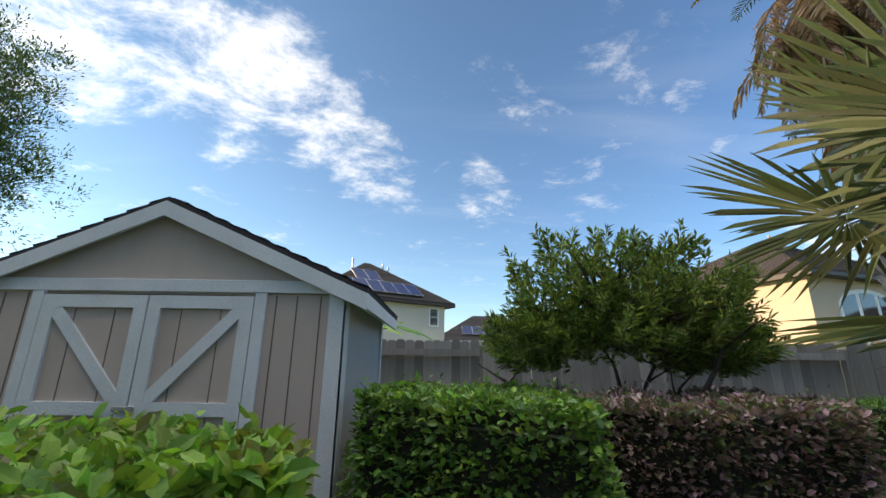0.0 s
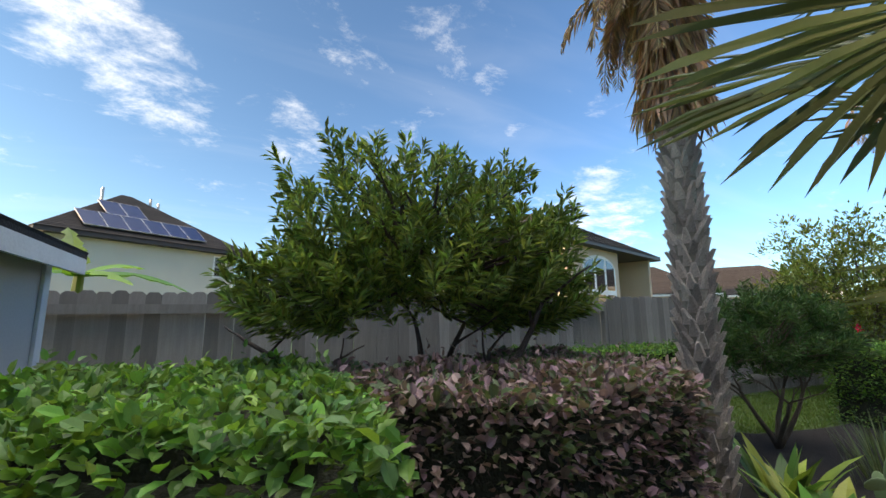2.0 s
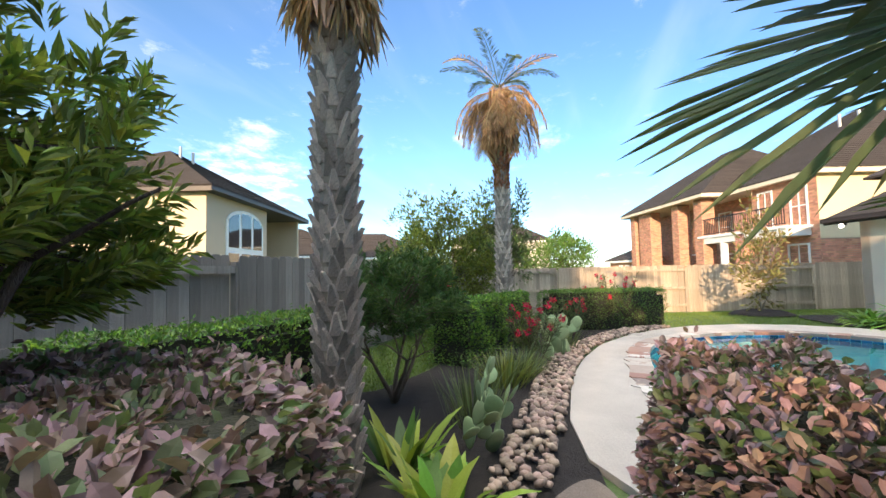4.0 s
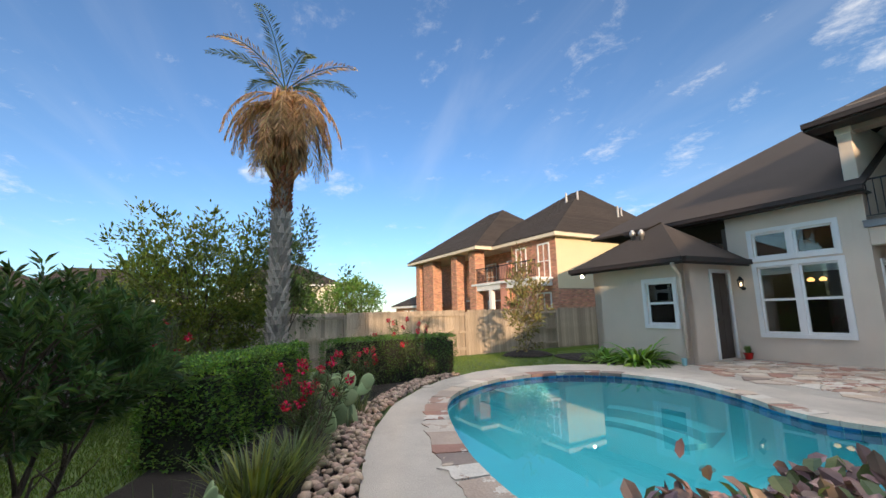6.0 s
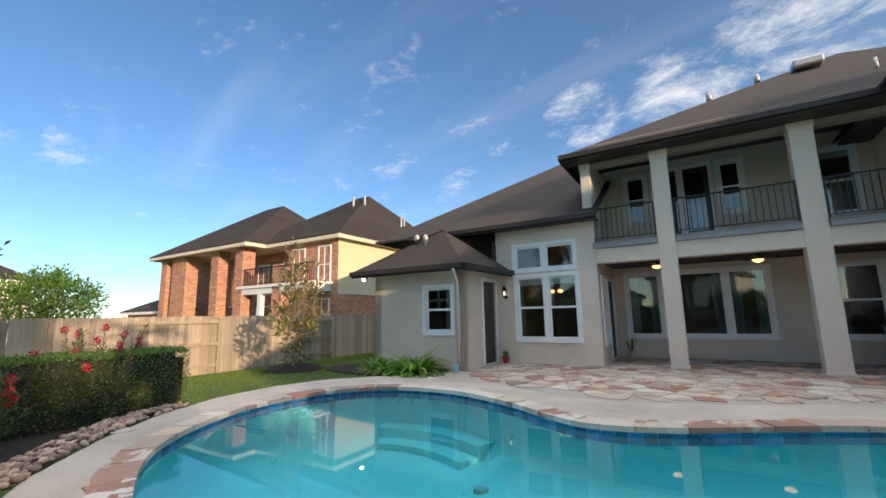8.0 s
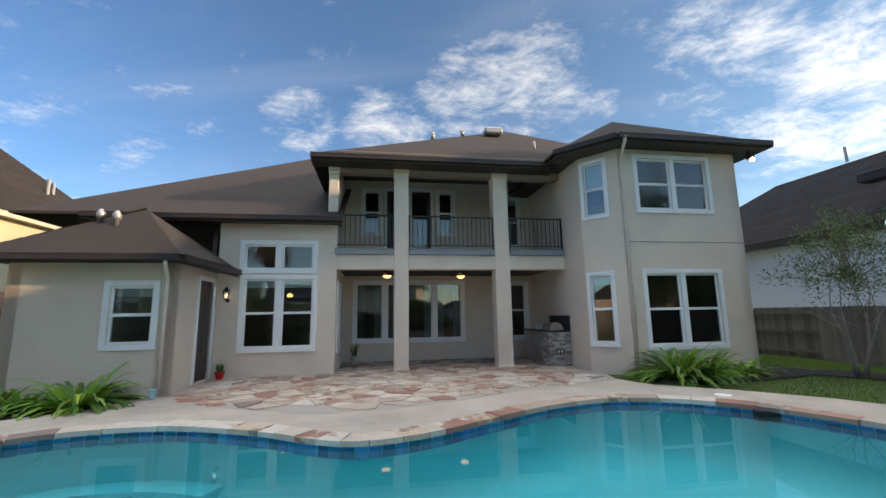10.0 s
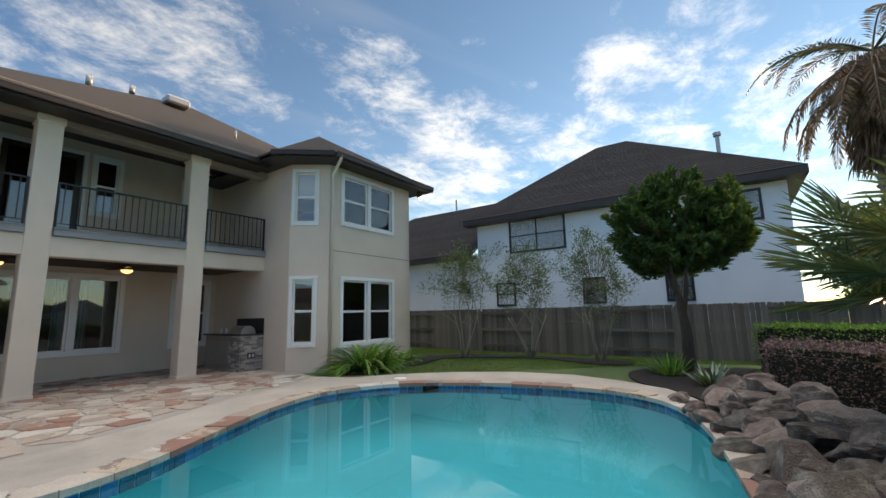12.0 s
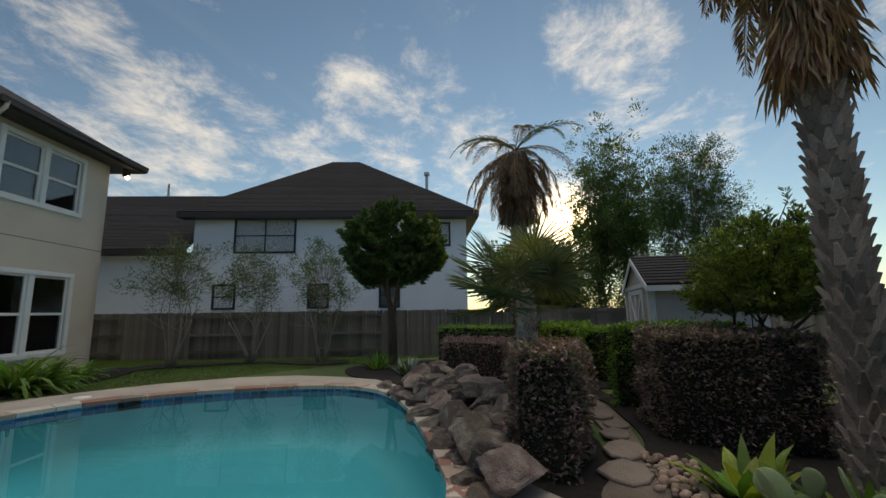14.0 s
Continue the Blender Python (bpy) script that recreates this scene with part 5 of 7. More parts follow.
# ---- planting ----
GREEN_BRIGHT = leaf_mat("bright green hedge leaf", (0.19, 0.33, 0.055), 0.45, 0.025)
GREEN_MID = leaf_mat("mid green hedge leaf", (0.11, 0.20, 0.05), 0.45, 0.025)
OLIVE = leaf_mat("olive narrow leaf", (0.135, 0.185, 0.048), 0.6, 0.035, 0.4, 0.36)
GREEN_DARK = leaf_mat("dark green leaf", (0.07, 0.12, 0.042), 0.5, 0.03)
GREEN_GREY = leaf_mat("grey green leaf", (0.12, 0.155, 0.075), 0.45, 0.03)
GREEN_GOLD = leaf_mat("yellow green leaf", (0.16, 0.19, 0.045), 0.45, 0.03)
PURPLE = leaf_mat("purple bronze leaf", (0.27, 0.17, 0.17), 0.5, 0.06, 0.5, 0.15)
BRONZE = leaf_mat("bronze magnolia leaf", (0.22, 0.19, 0.085), 0.5, 0.05)
PALM_GREEN = leaf_mat("palm blade", (0.10, 0.13, 0.068), 0.4, 0.025, 0.45, 0.22)
PALM_DEAD = leaf_mat("dead palm straw", (0.45, 0.29, 0.165), 0.4, 0.02, 0.8, 0.25)
PALM_FIBRE = leaf_mat("red brown palm fibre", (0.33, 0.15, 0.075), 0.4, 0.02, 0.85, 0.1)
PALM_BROWN = leaf_mat("brown palm straw", (0.40, 0.265, 0.16), 0.5, 0.02, 0.8, 0.22)
PALM_GREY = leaf_mat("weathered palm straw", (0.24, 0.165, 0.11), 0.4, 0.02, 0.8, 0.2)
BARK_DARK = mat("dark furrowed bark", (0.07, 0.05, 0.04), 0.95, 0.3, 9, 70, 0.9, stretch=(3, 3, 0.7))
CACTUS = leaf_mat("prickly pear pad", (0.27, 0.36, 0.18), 0.25, 0.02, 0.6, 0.1)
STRIPED = leaf_mat("yellow striped leaf", (0.30, 0.36, 0.06), 0.45, 0.04)
FLOWER = leaf_mat("crimson flower", (0.58, 0.006, 0.06), 0.3, 0.012, 0.6, 0.04)
BARK = mat("grey brown bark", (0.13, 0.095, 0.07), 0.95, 0.3, 9, 70, 0.9, stretch=(3, 3, 0.7))
BARK_PALE = mat("pale smooth bark", (0.30, 0.25, 0.20), 0.85, 0.25, 7, 60, 0.5)
PALM_BARK = mat("grey palm boots", (0.50, 0.41, 0.345), 0.95, 0.3, 8, 70, 0.7, island=0.45, stain=(6, 0.42, (0.11, 0.08, 0.06)))
HEDGE_CORE = mat("dark solid hedge core", (0.034, 0.034, 0.02), 0.95, 0.4, 14, 80, 0.8)
RNG = np.random.default_rng(7)


def unit(v):
    return v / np.maximum(np.linalg.norm(v, axis=1, keepdims=True), 1e-9)


def leaf_arrays(C, D, L, W, fold=0.22, up=None):
    """Folded leaves: base places, directions, lengths, widths."""
    n = len(C)
    D = unit(D)
    ref = RNG.normal(size=(n, 3)) * 0.5 + (np.array([0, 0, 1.0]) if up is None else up)
    S = unit(np.cross(D, ref))
    Nn = np.cross(S, D)
    L, W = np.broadcast_to(L, n)[:, None], np.broadcast_to(W, n)[:, None]
    mid = C + D * L * 0.52
    V = np.stack([C, mid + S * W / 2 + Nn * W * fold, C + D * L - Nn * L * 0.12, mid - S * W / 2 + Nn * W * fold], 1).reshape(-1, 3)
    k = np.arange(n)[:, None] * 4
    F = np.concatenate([k + [0, 1, 2], k + [0, 2, 3]], 1).reshape(-1, 3)
    return V, F


def oval_arrays(C, D, L, W, fold=0.16):
    """Rounded leaves with a folded midrib: eight triangles each."""
    n = len(C)
    D = unit(D)
    S = unit(np.cross(D, RNG.normal(size=(n, 3)) * 0.5 + np.array([0, 0, 1.0])))
    Nn = np.cross(S, D)
    L, W = np.broadcast_to(L, n)[:, None], np.broadcast_to(W, n)[:, None]
    rows = [C, C + D * L * 0.3 - Nn * L * 0.01, C + D * L * 0.72 - Nn * L * 0.07, C + D * L - Nn * L * 0.16]
    side = [(rows[1], 0.46), (rows[2], 0.42)]
    V = np.stack(rows + [m + S * W * k + Nn * W * fold for m, k in side] + [m - S * W * k + Nn * W * fold for m, k in side], 1).reshape(-1, 3)
    k = np.arange(n)[:, None] * 8
    tri = ([0, 4, 1], [4, 5, 2], [4, 2, 1], [5, 3, 2], [0, 1, 6], [6, 2, 7], [6, 1, 2], [7, 2, 3])
    return V, np.concatenate([k + t for t in tri], 1).reshape(-1, 3)


def leaf_part(name, C, D, L, W, ma, parent=None, fold=0.22, kind="", oval=False):
    V, F = oval_arrays(C, D, L, W) if oval else leaf_arrays(C, D, L, W, fold)
    ob = mesh_part(name, V, F, ma, parent)
    return tagged(ob, kind=kind) if kind else ob


def hedge(poly, z0, z1, ma, label, leaf=0.045, density=1500, rough=0.05, name="hedge", second=None, twigs=0, broad=0.55, oval=False):
    """A clipped hedge over an outline: a dark core and a shell of leaves with an uneven face."""
    h = thing(name, label, "hedge")
    area = 0.5 * sum(a[0] * b[1] - b[0] * a[1] for a, b in zip(poly, poly[1:] + poly[:1]))
    if area < 0:
        poly = poly[::-1]
        area = -area
    # solid near-black filling behind the leaves
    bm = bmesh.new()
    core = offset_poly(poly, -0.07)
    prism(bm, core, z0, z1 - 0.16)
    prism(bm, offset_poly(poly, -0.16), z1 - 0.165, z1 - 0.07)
    part("core", bm, HEDGE_CORE, h)
    P = np.array(poly)
    C, D = [], []
    n_top = int(area * density)
    lo, hi = P.min(0), P.max(0)
    while len(C) < n_top:
        x, y = RNG.uniform(lo, hi)
        if inside(x, y, poly):
            b = noise.noise(Vector((x * 3.1, y * 3.1, z1))) * rough + noise.noise(Vector((x * 9, y * 9, z1))) * rough * 0.5
            C.append((x, y, z1 - 0.03 + b - abs(RNG.normal()) * 0.03))
            D.append((RNG.normal() * 0.75, RNG.normal() * 0.75, 0.7 + RNG.random() * 0.5))
    for a, b in zip(poly, poly[1:] + poly[:1]):
        a, b = np.array(a), np.array(b)
        d = b - a
        L = np.linalg.norm(d)
        nrm = np.array([d[1], -d[0]]) / L
        for _ in range(int(L * (z1 - z0) * density * 0.8)):
            t, z = RNG.random(), z0 + (z1 - z0) * RNG.random() ** 0.85
            q = a + d * t
            w = noise.noise(Vector((q[0] * 3.1, q[1] * 3.1, z * 3.1))) * rough * 1.3 - abs(RNG.normal()) * 0.04
            w -= 0.10 * max(0.0, (z - z1 + 0.16) / 0.16) ** 2
            C.append((*(q + nrm * w), z))
            D.append((nrm[0] + RNG.normal() * 0.6, nrm[1] + RNG.normal() * 0.6, 0.35 + RNG.normal() * 0.5))
    C, D = np.array(C), np.array(D)
    sz = RNG.uniform(0.65, 1.25, len(C)) * leaf
    if second is not None:
        pick = RNG.random(len(C)) < 0.3
        leaf_part("foliage", C[pick], D[pick], sz[pick], sz[pick] * broad, second, h, kind="stuff", oval=oval)
        C, D, sz = C[~pick], D[~pick], sz[~pick]
    leaf_part("foliage", C, D, sz, sz * broad, ma, h, kind="stuff", oval=oval)
    # stray shoots that stand out of the face
    k = int(60 * math.sqrt(area)) if twigs == 0 else twigs
    base = C[RNG.integers(0, len(C), k)]
    CC, DD = [], []
    for p in base:
        d = np.array([RNG.normal() * 0.35, RNG.normal() * 0.35, 1.0])
        for j in range(4):
            CC.append(p + d * 0.03 * j)
            DD.append(d * 0.5 + RNG.normal(size=3) * 0.6)
    CC, DD = np.array(CC), np.array(DD)
    leaf_part("shoot", CC, DD, leaf * 0.9, leaf * 0.45, ma, h, kind="stuff", oval=oval)
    return h


def offset_poly(poly, d):
    """Moves a polygon's corners outwards by d (negative: inwards), counter-clockwise."""
    n, out = len(poly), []
    for i in range(n):
        p, c, q = (Vector((*poly[(i + k) % n], 0)) for k in (-1, 0, 1))
        n1, n2 = (c - p).normalized(), (q - c).normalized()
        v = Vector((n1.y + n2.y, -n1.x - n2.x, 0))
        v = v.normalized() / max(0.4, math.sqrt((1 + n1.dot(n2)) / 2))
        out.append((c.x + v.x * d, c.y + v.y * d))
    return out


def branch(bm, p, d, length, r, rnd, depth, tips, bend=0.25, split=3):
    """A limb that forks; the ends are gathered in tips."""
    pts, rad = [Vector(p)], [r]
    n = 4
    q, dd = Vector(p), Vector(d).normalized()
    for i in range(n):
        dd = (dd + Vector((rnd.gauss(0, bend), rnd.gauss(0, bend), rnd.gauss(0.05, bend * 0.6))) * 0.5).normalized()
        q = q + dd * length / n
        pts.append(q.copy())
        rad.append(r * (1 - 0.5 * (i + 1) / n))
    tube(bm, pts, rad, 6 if r > 0.02 else 4)
    if depth == 0:
        tips.append((q, dd))
        return
    for k in range(split):
        a = Vector((rnd.gauss(0, 0.7), rnd.gauss(0, 0.7), rnd.gauss(0.2, 0.4)))
        branch(bm, pts[-1 if k else -2], (dd + a).normalized(), length * rnd.uniform(0.45, 0.65), rad[-1] * 0.8, rnd, depth - 1, tips, bend, split)


def tree(name, label, base, stems, height, ma, bark, crown, clumps=200, per=26, leaf=0.06, width=0.3, clump_r=0.16, seed=1, stem_r=0.05, lean=0.25, droop=0.0, spread=0.0, split=3, category="tree", depth=2, ragged=0.25, lobes=None, tuft=0.0):
    """A tree: forked stems, and a crown of leaf clumps inside an uneven ellipsoid. crown: centre x, y, z and radii."""
    rnd = random.Random(seed)
    t = thing(name, label, category)
    bm = bmesh.new()
    tips = []
    for k in range(stems):
        a = 2 * math.pi * (k + rnd.random() * 0.6) / stems
        d = Vector((math.cos(a) * lean, math.sin(a) * lean, 1))
        b = Vector((base[0] + math.cos(a) * spread, base[1] + math.sin(a) * spread, base[2]))
        branch(bm, b, d, (crown[2] - base[2]) * 0.55, stem_r, rnd, depth, tips, 0.18, split)
    part("trunk", bm, bark, t, smooth=True)
    cx, cy, cz, rx, ry, rz = crown
    C, D = [], []
    cl = [tp[0] for tp in tips if ((tp[0].x - cx) / rx) ** 2 + ((tp[0].y - cy) / ry) ** 2 + ((tp[0].z - cz) / rz) ** 2 < 1.2]
    while len(cl) < clumps:
        v = Vector((rnd.gauss(0, 1), rnd.gauss(0, 1), rnd.gauss(0, 1))).normalized()
        r = rnd.uniform(0.45, 1.0) ** 0.6
        if lobes:
            cx, cy, cz, rx, ry, rz = lobes[len(cl) % len(lobes)]
        w = 1 + ragged * 1.6 * noise.noise(v * 1.7 + Vector((seed, 0, 0))) + ragged * rnd.gauss(0, 0.35)
        cl.append(Vector((cx + v.x * rx * r * w, cy + v.y * ry * r * w, cz + v.z * rz * r * w)))
    cx, cy, cz, rx, ry, rz = crown
    for p in cl:
        shoot = ((p - Vector((cx, cy, cz - rz))).normalized() + Vector((rnd.gauss(0, 0.35), rnd.gauss(0, 0.35), 0.45))).normalized()
        for _ in range(per if tuft else 0):
            o = Vector((rnd.gauss(0, 1), rnd.gauss(0, 1), rnd.gauss(0, 1)))
            o = (o - shoot * o.dot(shoot)).normalized()
            C.append(p + shoot * tuft * rnd.uniform(-0.6, 1.0) + o * 0.008)
            D.append(o * rnd.uniform(0.5, 1.0) + shoot * 0.75)
        for _ in range(0 if tuft else per):
            o = Vector((rnd.gauss(0, 1), rnd.gauss(0, 1), rnd.gauss(0, 1))).normalized()
            C.append(p + o * clump_r * rnd.random())
            out = (p - Vector((cx, cy, cz - rz * 0.6))).normalized()
            D.append(o * 0.8 + out * 0.6 + Vector((0, 0, 0.25 - droop)))
    C, D = np.array(C), np.array(D)
    sz = RNG.uniform(0.6, 1.2, len(C)) * leaf
    tagged(leaf_part("crown", C, D, sz, sz * width, ma, t), kind="stuff")
    # twigs inside the crown
    bm = bmesh.new()
    for p in cl[:min(len(cl), 140)]:
        q = Vector((cx, cy, cz - rz * 0.5)).lerp(p, 0.45)
        tube(bm, [q, q.lerp(p, 0.5) + Vector((rnd.gauss(0, 0.04), rnd.gauss(0, 0.04), 0.03)), p], [0.010 * (stem_r / 0.05), 0.007 * (stem_r / 0.05), 0.003], 4)
    tagged(part("twig", bm, bark, t), kind="stuff")
    return t


def frond_arrays(base, d, length, ma_side=0.16, droop=0.9, n=34, width=0.02, rnd=None, hang=0.0, leaflet=0.28):
    """A feather frond: a curved rib with two rows of narrow leaflets. Returns leaf places and the rib's points."""
    q, dd = Vector(base), Vector(d).normalized()
    pts = [q.copy()]
    steps = 12
    for i in range(steps):
        dd = (dd + Vector((0, 0, -droop / steps)) * (0.6 + i / steps)).normalized()
        q = q + dd * length / steps
        pts.append(q.copy())
    C, D, L = [], [], []
    side = Vector(d).cross(Vector((0, 0, 1)))
    side = side.normalized() if side.length > 1e-3 else Vector((1, 0, 0))
    for i in range(n):
        f = 0.12 + 0.88 * i / n
        k = f * steps
        a = min(int(k), steps - 1)
        p = pts[a].lerp(pts[a + 1], k - a)
        t = (pts[a + 1] - pts[a]).normalized()
        ln = leaflet * math.sin(math.pi * (0.12 + 0.8 * f)) * rnd.uniform(0.8, 1.15)
        for s in (1, -1):
            C.append(p)
            D.append(t * 0.65 + side * s * 0.8 + Vector((rnd.gauss(0, 0.1), rnd.gauss(0, 0.1), 0.1 - hang)))
            L.append(ln)
    return C, D, L, pts


def boot_mesh():
    bm = bmesh.new()
    # a palm boot: a wedge-shaped stub that leans out at its top
    lo = [(-0.5, 0, 0), (0.5, 0, 0), (0.40, 0.3, 0), (-0.40, 0.3, 0)]
    mi = [(-0.36, 0.10, 0.5), (0.36, 0.10, 0.5), (0.24, 0.6, 0.46), (-0.24, 0.6, 0.46)]
    hi = [(-0.15, 0.75, 1.0), (0.15, 0.75, 1.0), (0.08, 1.05, 0.95), (-0.08, 1.05, 0.95)]
    R = [[bm.verts.new(p) for p in r] for r in (lo, mi, hi)]
    for a, b in zip(R, R[1:]):
        for k in range(4):
            bm.faces.new((a[k], a[(k + 1) % 4], b[(k + 1) % 4], b[k]))
    bm.faces.new(R[0][::-1]); bm.faces.new(R[-1])
    bmesh.ops.recalc_face_normals(bm, faces=bm.faces)
    me = bpy.data.meshes.new("leaf_base")
    bm.to_mesh(me)
    bm.free()
    me.materials.append(PALM_BARK)
    return me


BOOT = boot_mesh()


def palm(name, label, x, y, z0, top, r0, r1, dead, green, seed, frond=1.1, boots=True, skirt=0.9, dead_mat=None, green_up=0.75, skirt_r=0.35, reach=1.0, per=9, step=0.125, boot_top=None, frond_len=None, stubs=0):
    """A feather palm: booted trunk, a skirt of hanging dead fronds, and a few green ones on top."""
    rnd = random.Random(seed)
    p = thing(name, label, "palm tree")
    bm = bmesh.new()
    zs = np.linspace(z0, top, 14)
    tube(bm, [(x, y, z) for z in zs], [r0 + (r1 - r0) * (i / 13) for i in range(14)], 16)
    part("trunk", bm, BARK_PALE, p, smooth=True)
    if boots:
        rows = int(((boot_top or top) - z0) / step)
        k = 0
        for i in range(rows):
            z = z0 + step * i
            r = r0 + (r1 - r0) * (z - z0) / (top - z0)
            for j in range(per):
                a = 2 * math.pi * (j + 0.5 * (i % 2)) / per + rnd.gauss(0, 0.07)
                o = new("leaf_base", BOOT)
                o.parent = p
                s = 2 * math.pi * r / per
                o.matrix_local = pose(x + math.cos(a) * (r - 0.012), y + math.sin(a) * (r - 0.012), z, 0, 0, math.degrees(a) - 90) @ Matrix.Diagonal((s * rnd.uniform(0.85, 1.08), rnd.uniform(0.055, 0.085), rnd.uniform(0.115, 0.155), 1))
                k += 1
    if stubs:
        # cut leaf stalks that stand out below the crown, and the red-brown fibre between them
        A = np.array([[rnd.uniform(0, 6.283), rnd.uniform(top - 1.75, top - 0.75)] for _ in range(stubs)])
        o = np.stack([np.cos(A[:, 0]), np.sin(A[:, 0])], 1)
        B = np.column_stack([x + o[:, 0] * r1, y + o[:, 1] * r1, A[:, 1]])
        tagged(leaf_part("leaf_stalk", B, np.column_stack([o * 0.5, np.ones(stubs)]), 0.42, 0.06, PALM_DEAD, p, 0.5), "cut straw-coloured leaf stalks", kind="stuff")
        A = np.array([[rnd.uniform(0, 6.283), rnd.uniform(top - 2.2, top - 0.5)] for _ in range(1600)])
        o = np.stack([np.cos(A[:, 0]), np.sin(A[:, 0])], 1)
        B = np.column_stack([x + o[:, 0] * (r1 + 0.01), y + o[:, 1] * (r1 + 0.01), A[:, 1]])
        tagged(leaf_part("fibre", B, np.column_stack([o * 0.3 + RNG.normal(size=(1600, 2)) * 0.35, np.ones(1600) * 0.8]), 0.11, 0.035, PALM_FIBRE, p), "red-brown fibre round the upper trunk", kind="stuff")
    C, D, L = [], [], []
    for i in range(dead):
        a = rnd.uniform(0, 2 * math.pi)
        zb = top - rnd.uniform(0.0, skirt * 0.35)
        d = Vector((math.cos(a) * reach, math.sin(a) * reach, rnd.uniform(-0.2, 0.45)))
        c, dd, l, pts = frond_arrays((x + math.cos(a) * r1, y + math.sin(a) * r1, zb), d, (frond_len or skirt * 0.95) * rnd.uniform(0.6, 1.05), droop=rnd.uniform(2.2, 4.2), n=30, rnd=rnd, hang=0.5, leaflet=0.26)
        C += c; D += dd; L += l
        bm = bmesh.new()
        tube(bm, pts, [0.014 * (1 - 0.75 * k / (len(pts) - 1)) for k in range(len(pts))], 4)
        part("rib", bm, dead_mat or PALM_DEAD, p)
    # matted straw against the trunk
    for i in range(dead * 55):
        a = rnd.uniform(0, 2 * math.pi)
        zz = top + 0.1 - skirt * rnd.random() ** 0.8
        rr = r1 + skirt_r * rnd.random() * (0.4 + 0.6 * (top - zz) / skirt) * 0.8
        C.append(Vector((x + math.cos(a) * rr, y + math.sin(a) * rr, zz)))
        D.append(Vector((math.cos(a) * 0.25 + rnd.gauss(0, 0.15), math.sin(a) * 0.25 + rnd.gauss(0, 0.15), -1)))
        L.append(rnd.uniform(0.15, 0.4))
    L = np.array(L)
    tagged(leaf_part("dead_frond", np.array(C), np.array(D), L, np.full(len(L), 0.016), dead_mat or PALM_DEAD, p), "hanging straw-brown dead fronds", kind="stuff")
    for i in range(green):
        a = 2 * math.pi * (i + rnd.random() * 0.7) / green
        d = Vector((math.cos(a), math.sin(a), rnd.uniform(green_up * 0.5, green_up * 1.6)))
        c, dd, l, pts = frond_arrays((x, y, top + 0.05), d, frond * rnd.uniform(0.85, 1.15), droop=rnd.uniform(1.0, 1.9), n=34, rnd=rnd, leaflet=0.24)
        fr_ = leaf_part("frond", np.array(c), np.array(dd), np.array(l), np.full(len(l), 0.017), PALM_GREEN if i % 3 else (dead_mat or PALM_DEAD), p)
        bm = bmesh.new()
        tube(bm, pts, [0.016 * (1 - 0.8 * k / (len(pts) - 1)) for k in range(len(pts))], 4)
        part("rib", bm, PALM_GREEN, fr_)
    return p


def fan_leaf(parent, base, hub, face, rnd, size=0.55, n=38, span=300, ma=None, droop=0.12):
    """A fan frond: a stalk from base to hub and folded blades round the hub; face: the way its flat side looks."""
    base, hub, face = Vector(base), Vector(hub), Vector(face).normalized()
    fwd = (hub - base).normalized()
    fwd = (fwd - face * fwd.dot(face)).normalized()
    sd = face.cross(fwd)
    vs, fs = [], []
    for i in range(n):
        a = radians(-span / 2 + span * i / (n - 1))
        d = fwd * math.cos(a) + sd * math.sin(a)
        ln = size * (0.72 + 0.28 * math.cos(a * 0.5)) * rnd.uniform(0.92, 1.06)
        w = ln * radians(span / n) * 0.24
        s = face.cross(d)
        k = len(vs)
        dz = Vector((0, 0, -droop * ln * rnd.uniform(0.3, 1.6)))
        c1, c2 = hub + d * ln * 0.4 + dz * 0.16, hub + d * ln + dz
        vs += [tuple(hub + d * 0.02), tuple(c1 + s * w * 0.8), tuple(c1 - face * w * 0.55), tuple(c1 - s * w * 0.8), tuple(hub + d * ln * 0.8 + dz * 0.6 + s * w * 0.5), tuple(hub + d * ln * 0.8 + dz * 0.6 - s * w * 0.5), tuple(c2)]
        fs += [(k, k + 1, k + 2), (k, k + 2, k + 3), (k + 1, k + 4, k + 2), (k + 3, k + 2, k + 5), (k + 2, k + 4, k + 6), (k + 2, k + 6, k + 5)]
    fr_ = mesh_part("frond", vs, fs, ma or PALM_GREEN, parent)
    bm = bmesh.new()
    mid = base.lerp(hub, 0.5) + Vector((0, 0, 0.08))
    tube(bm, [base, mid, hub], [0.016, 0.012, 0.009], 5)
    part("stalk", bm, PALM_GREEN, fr_)


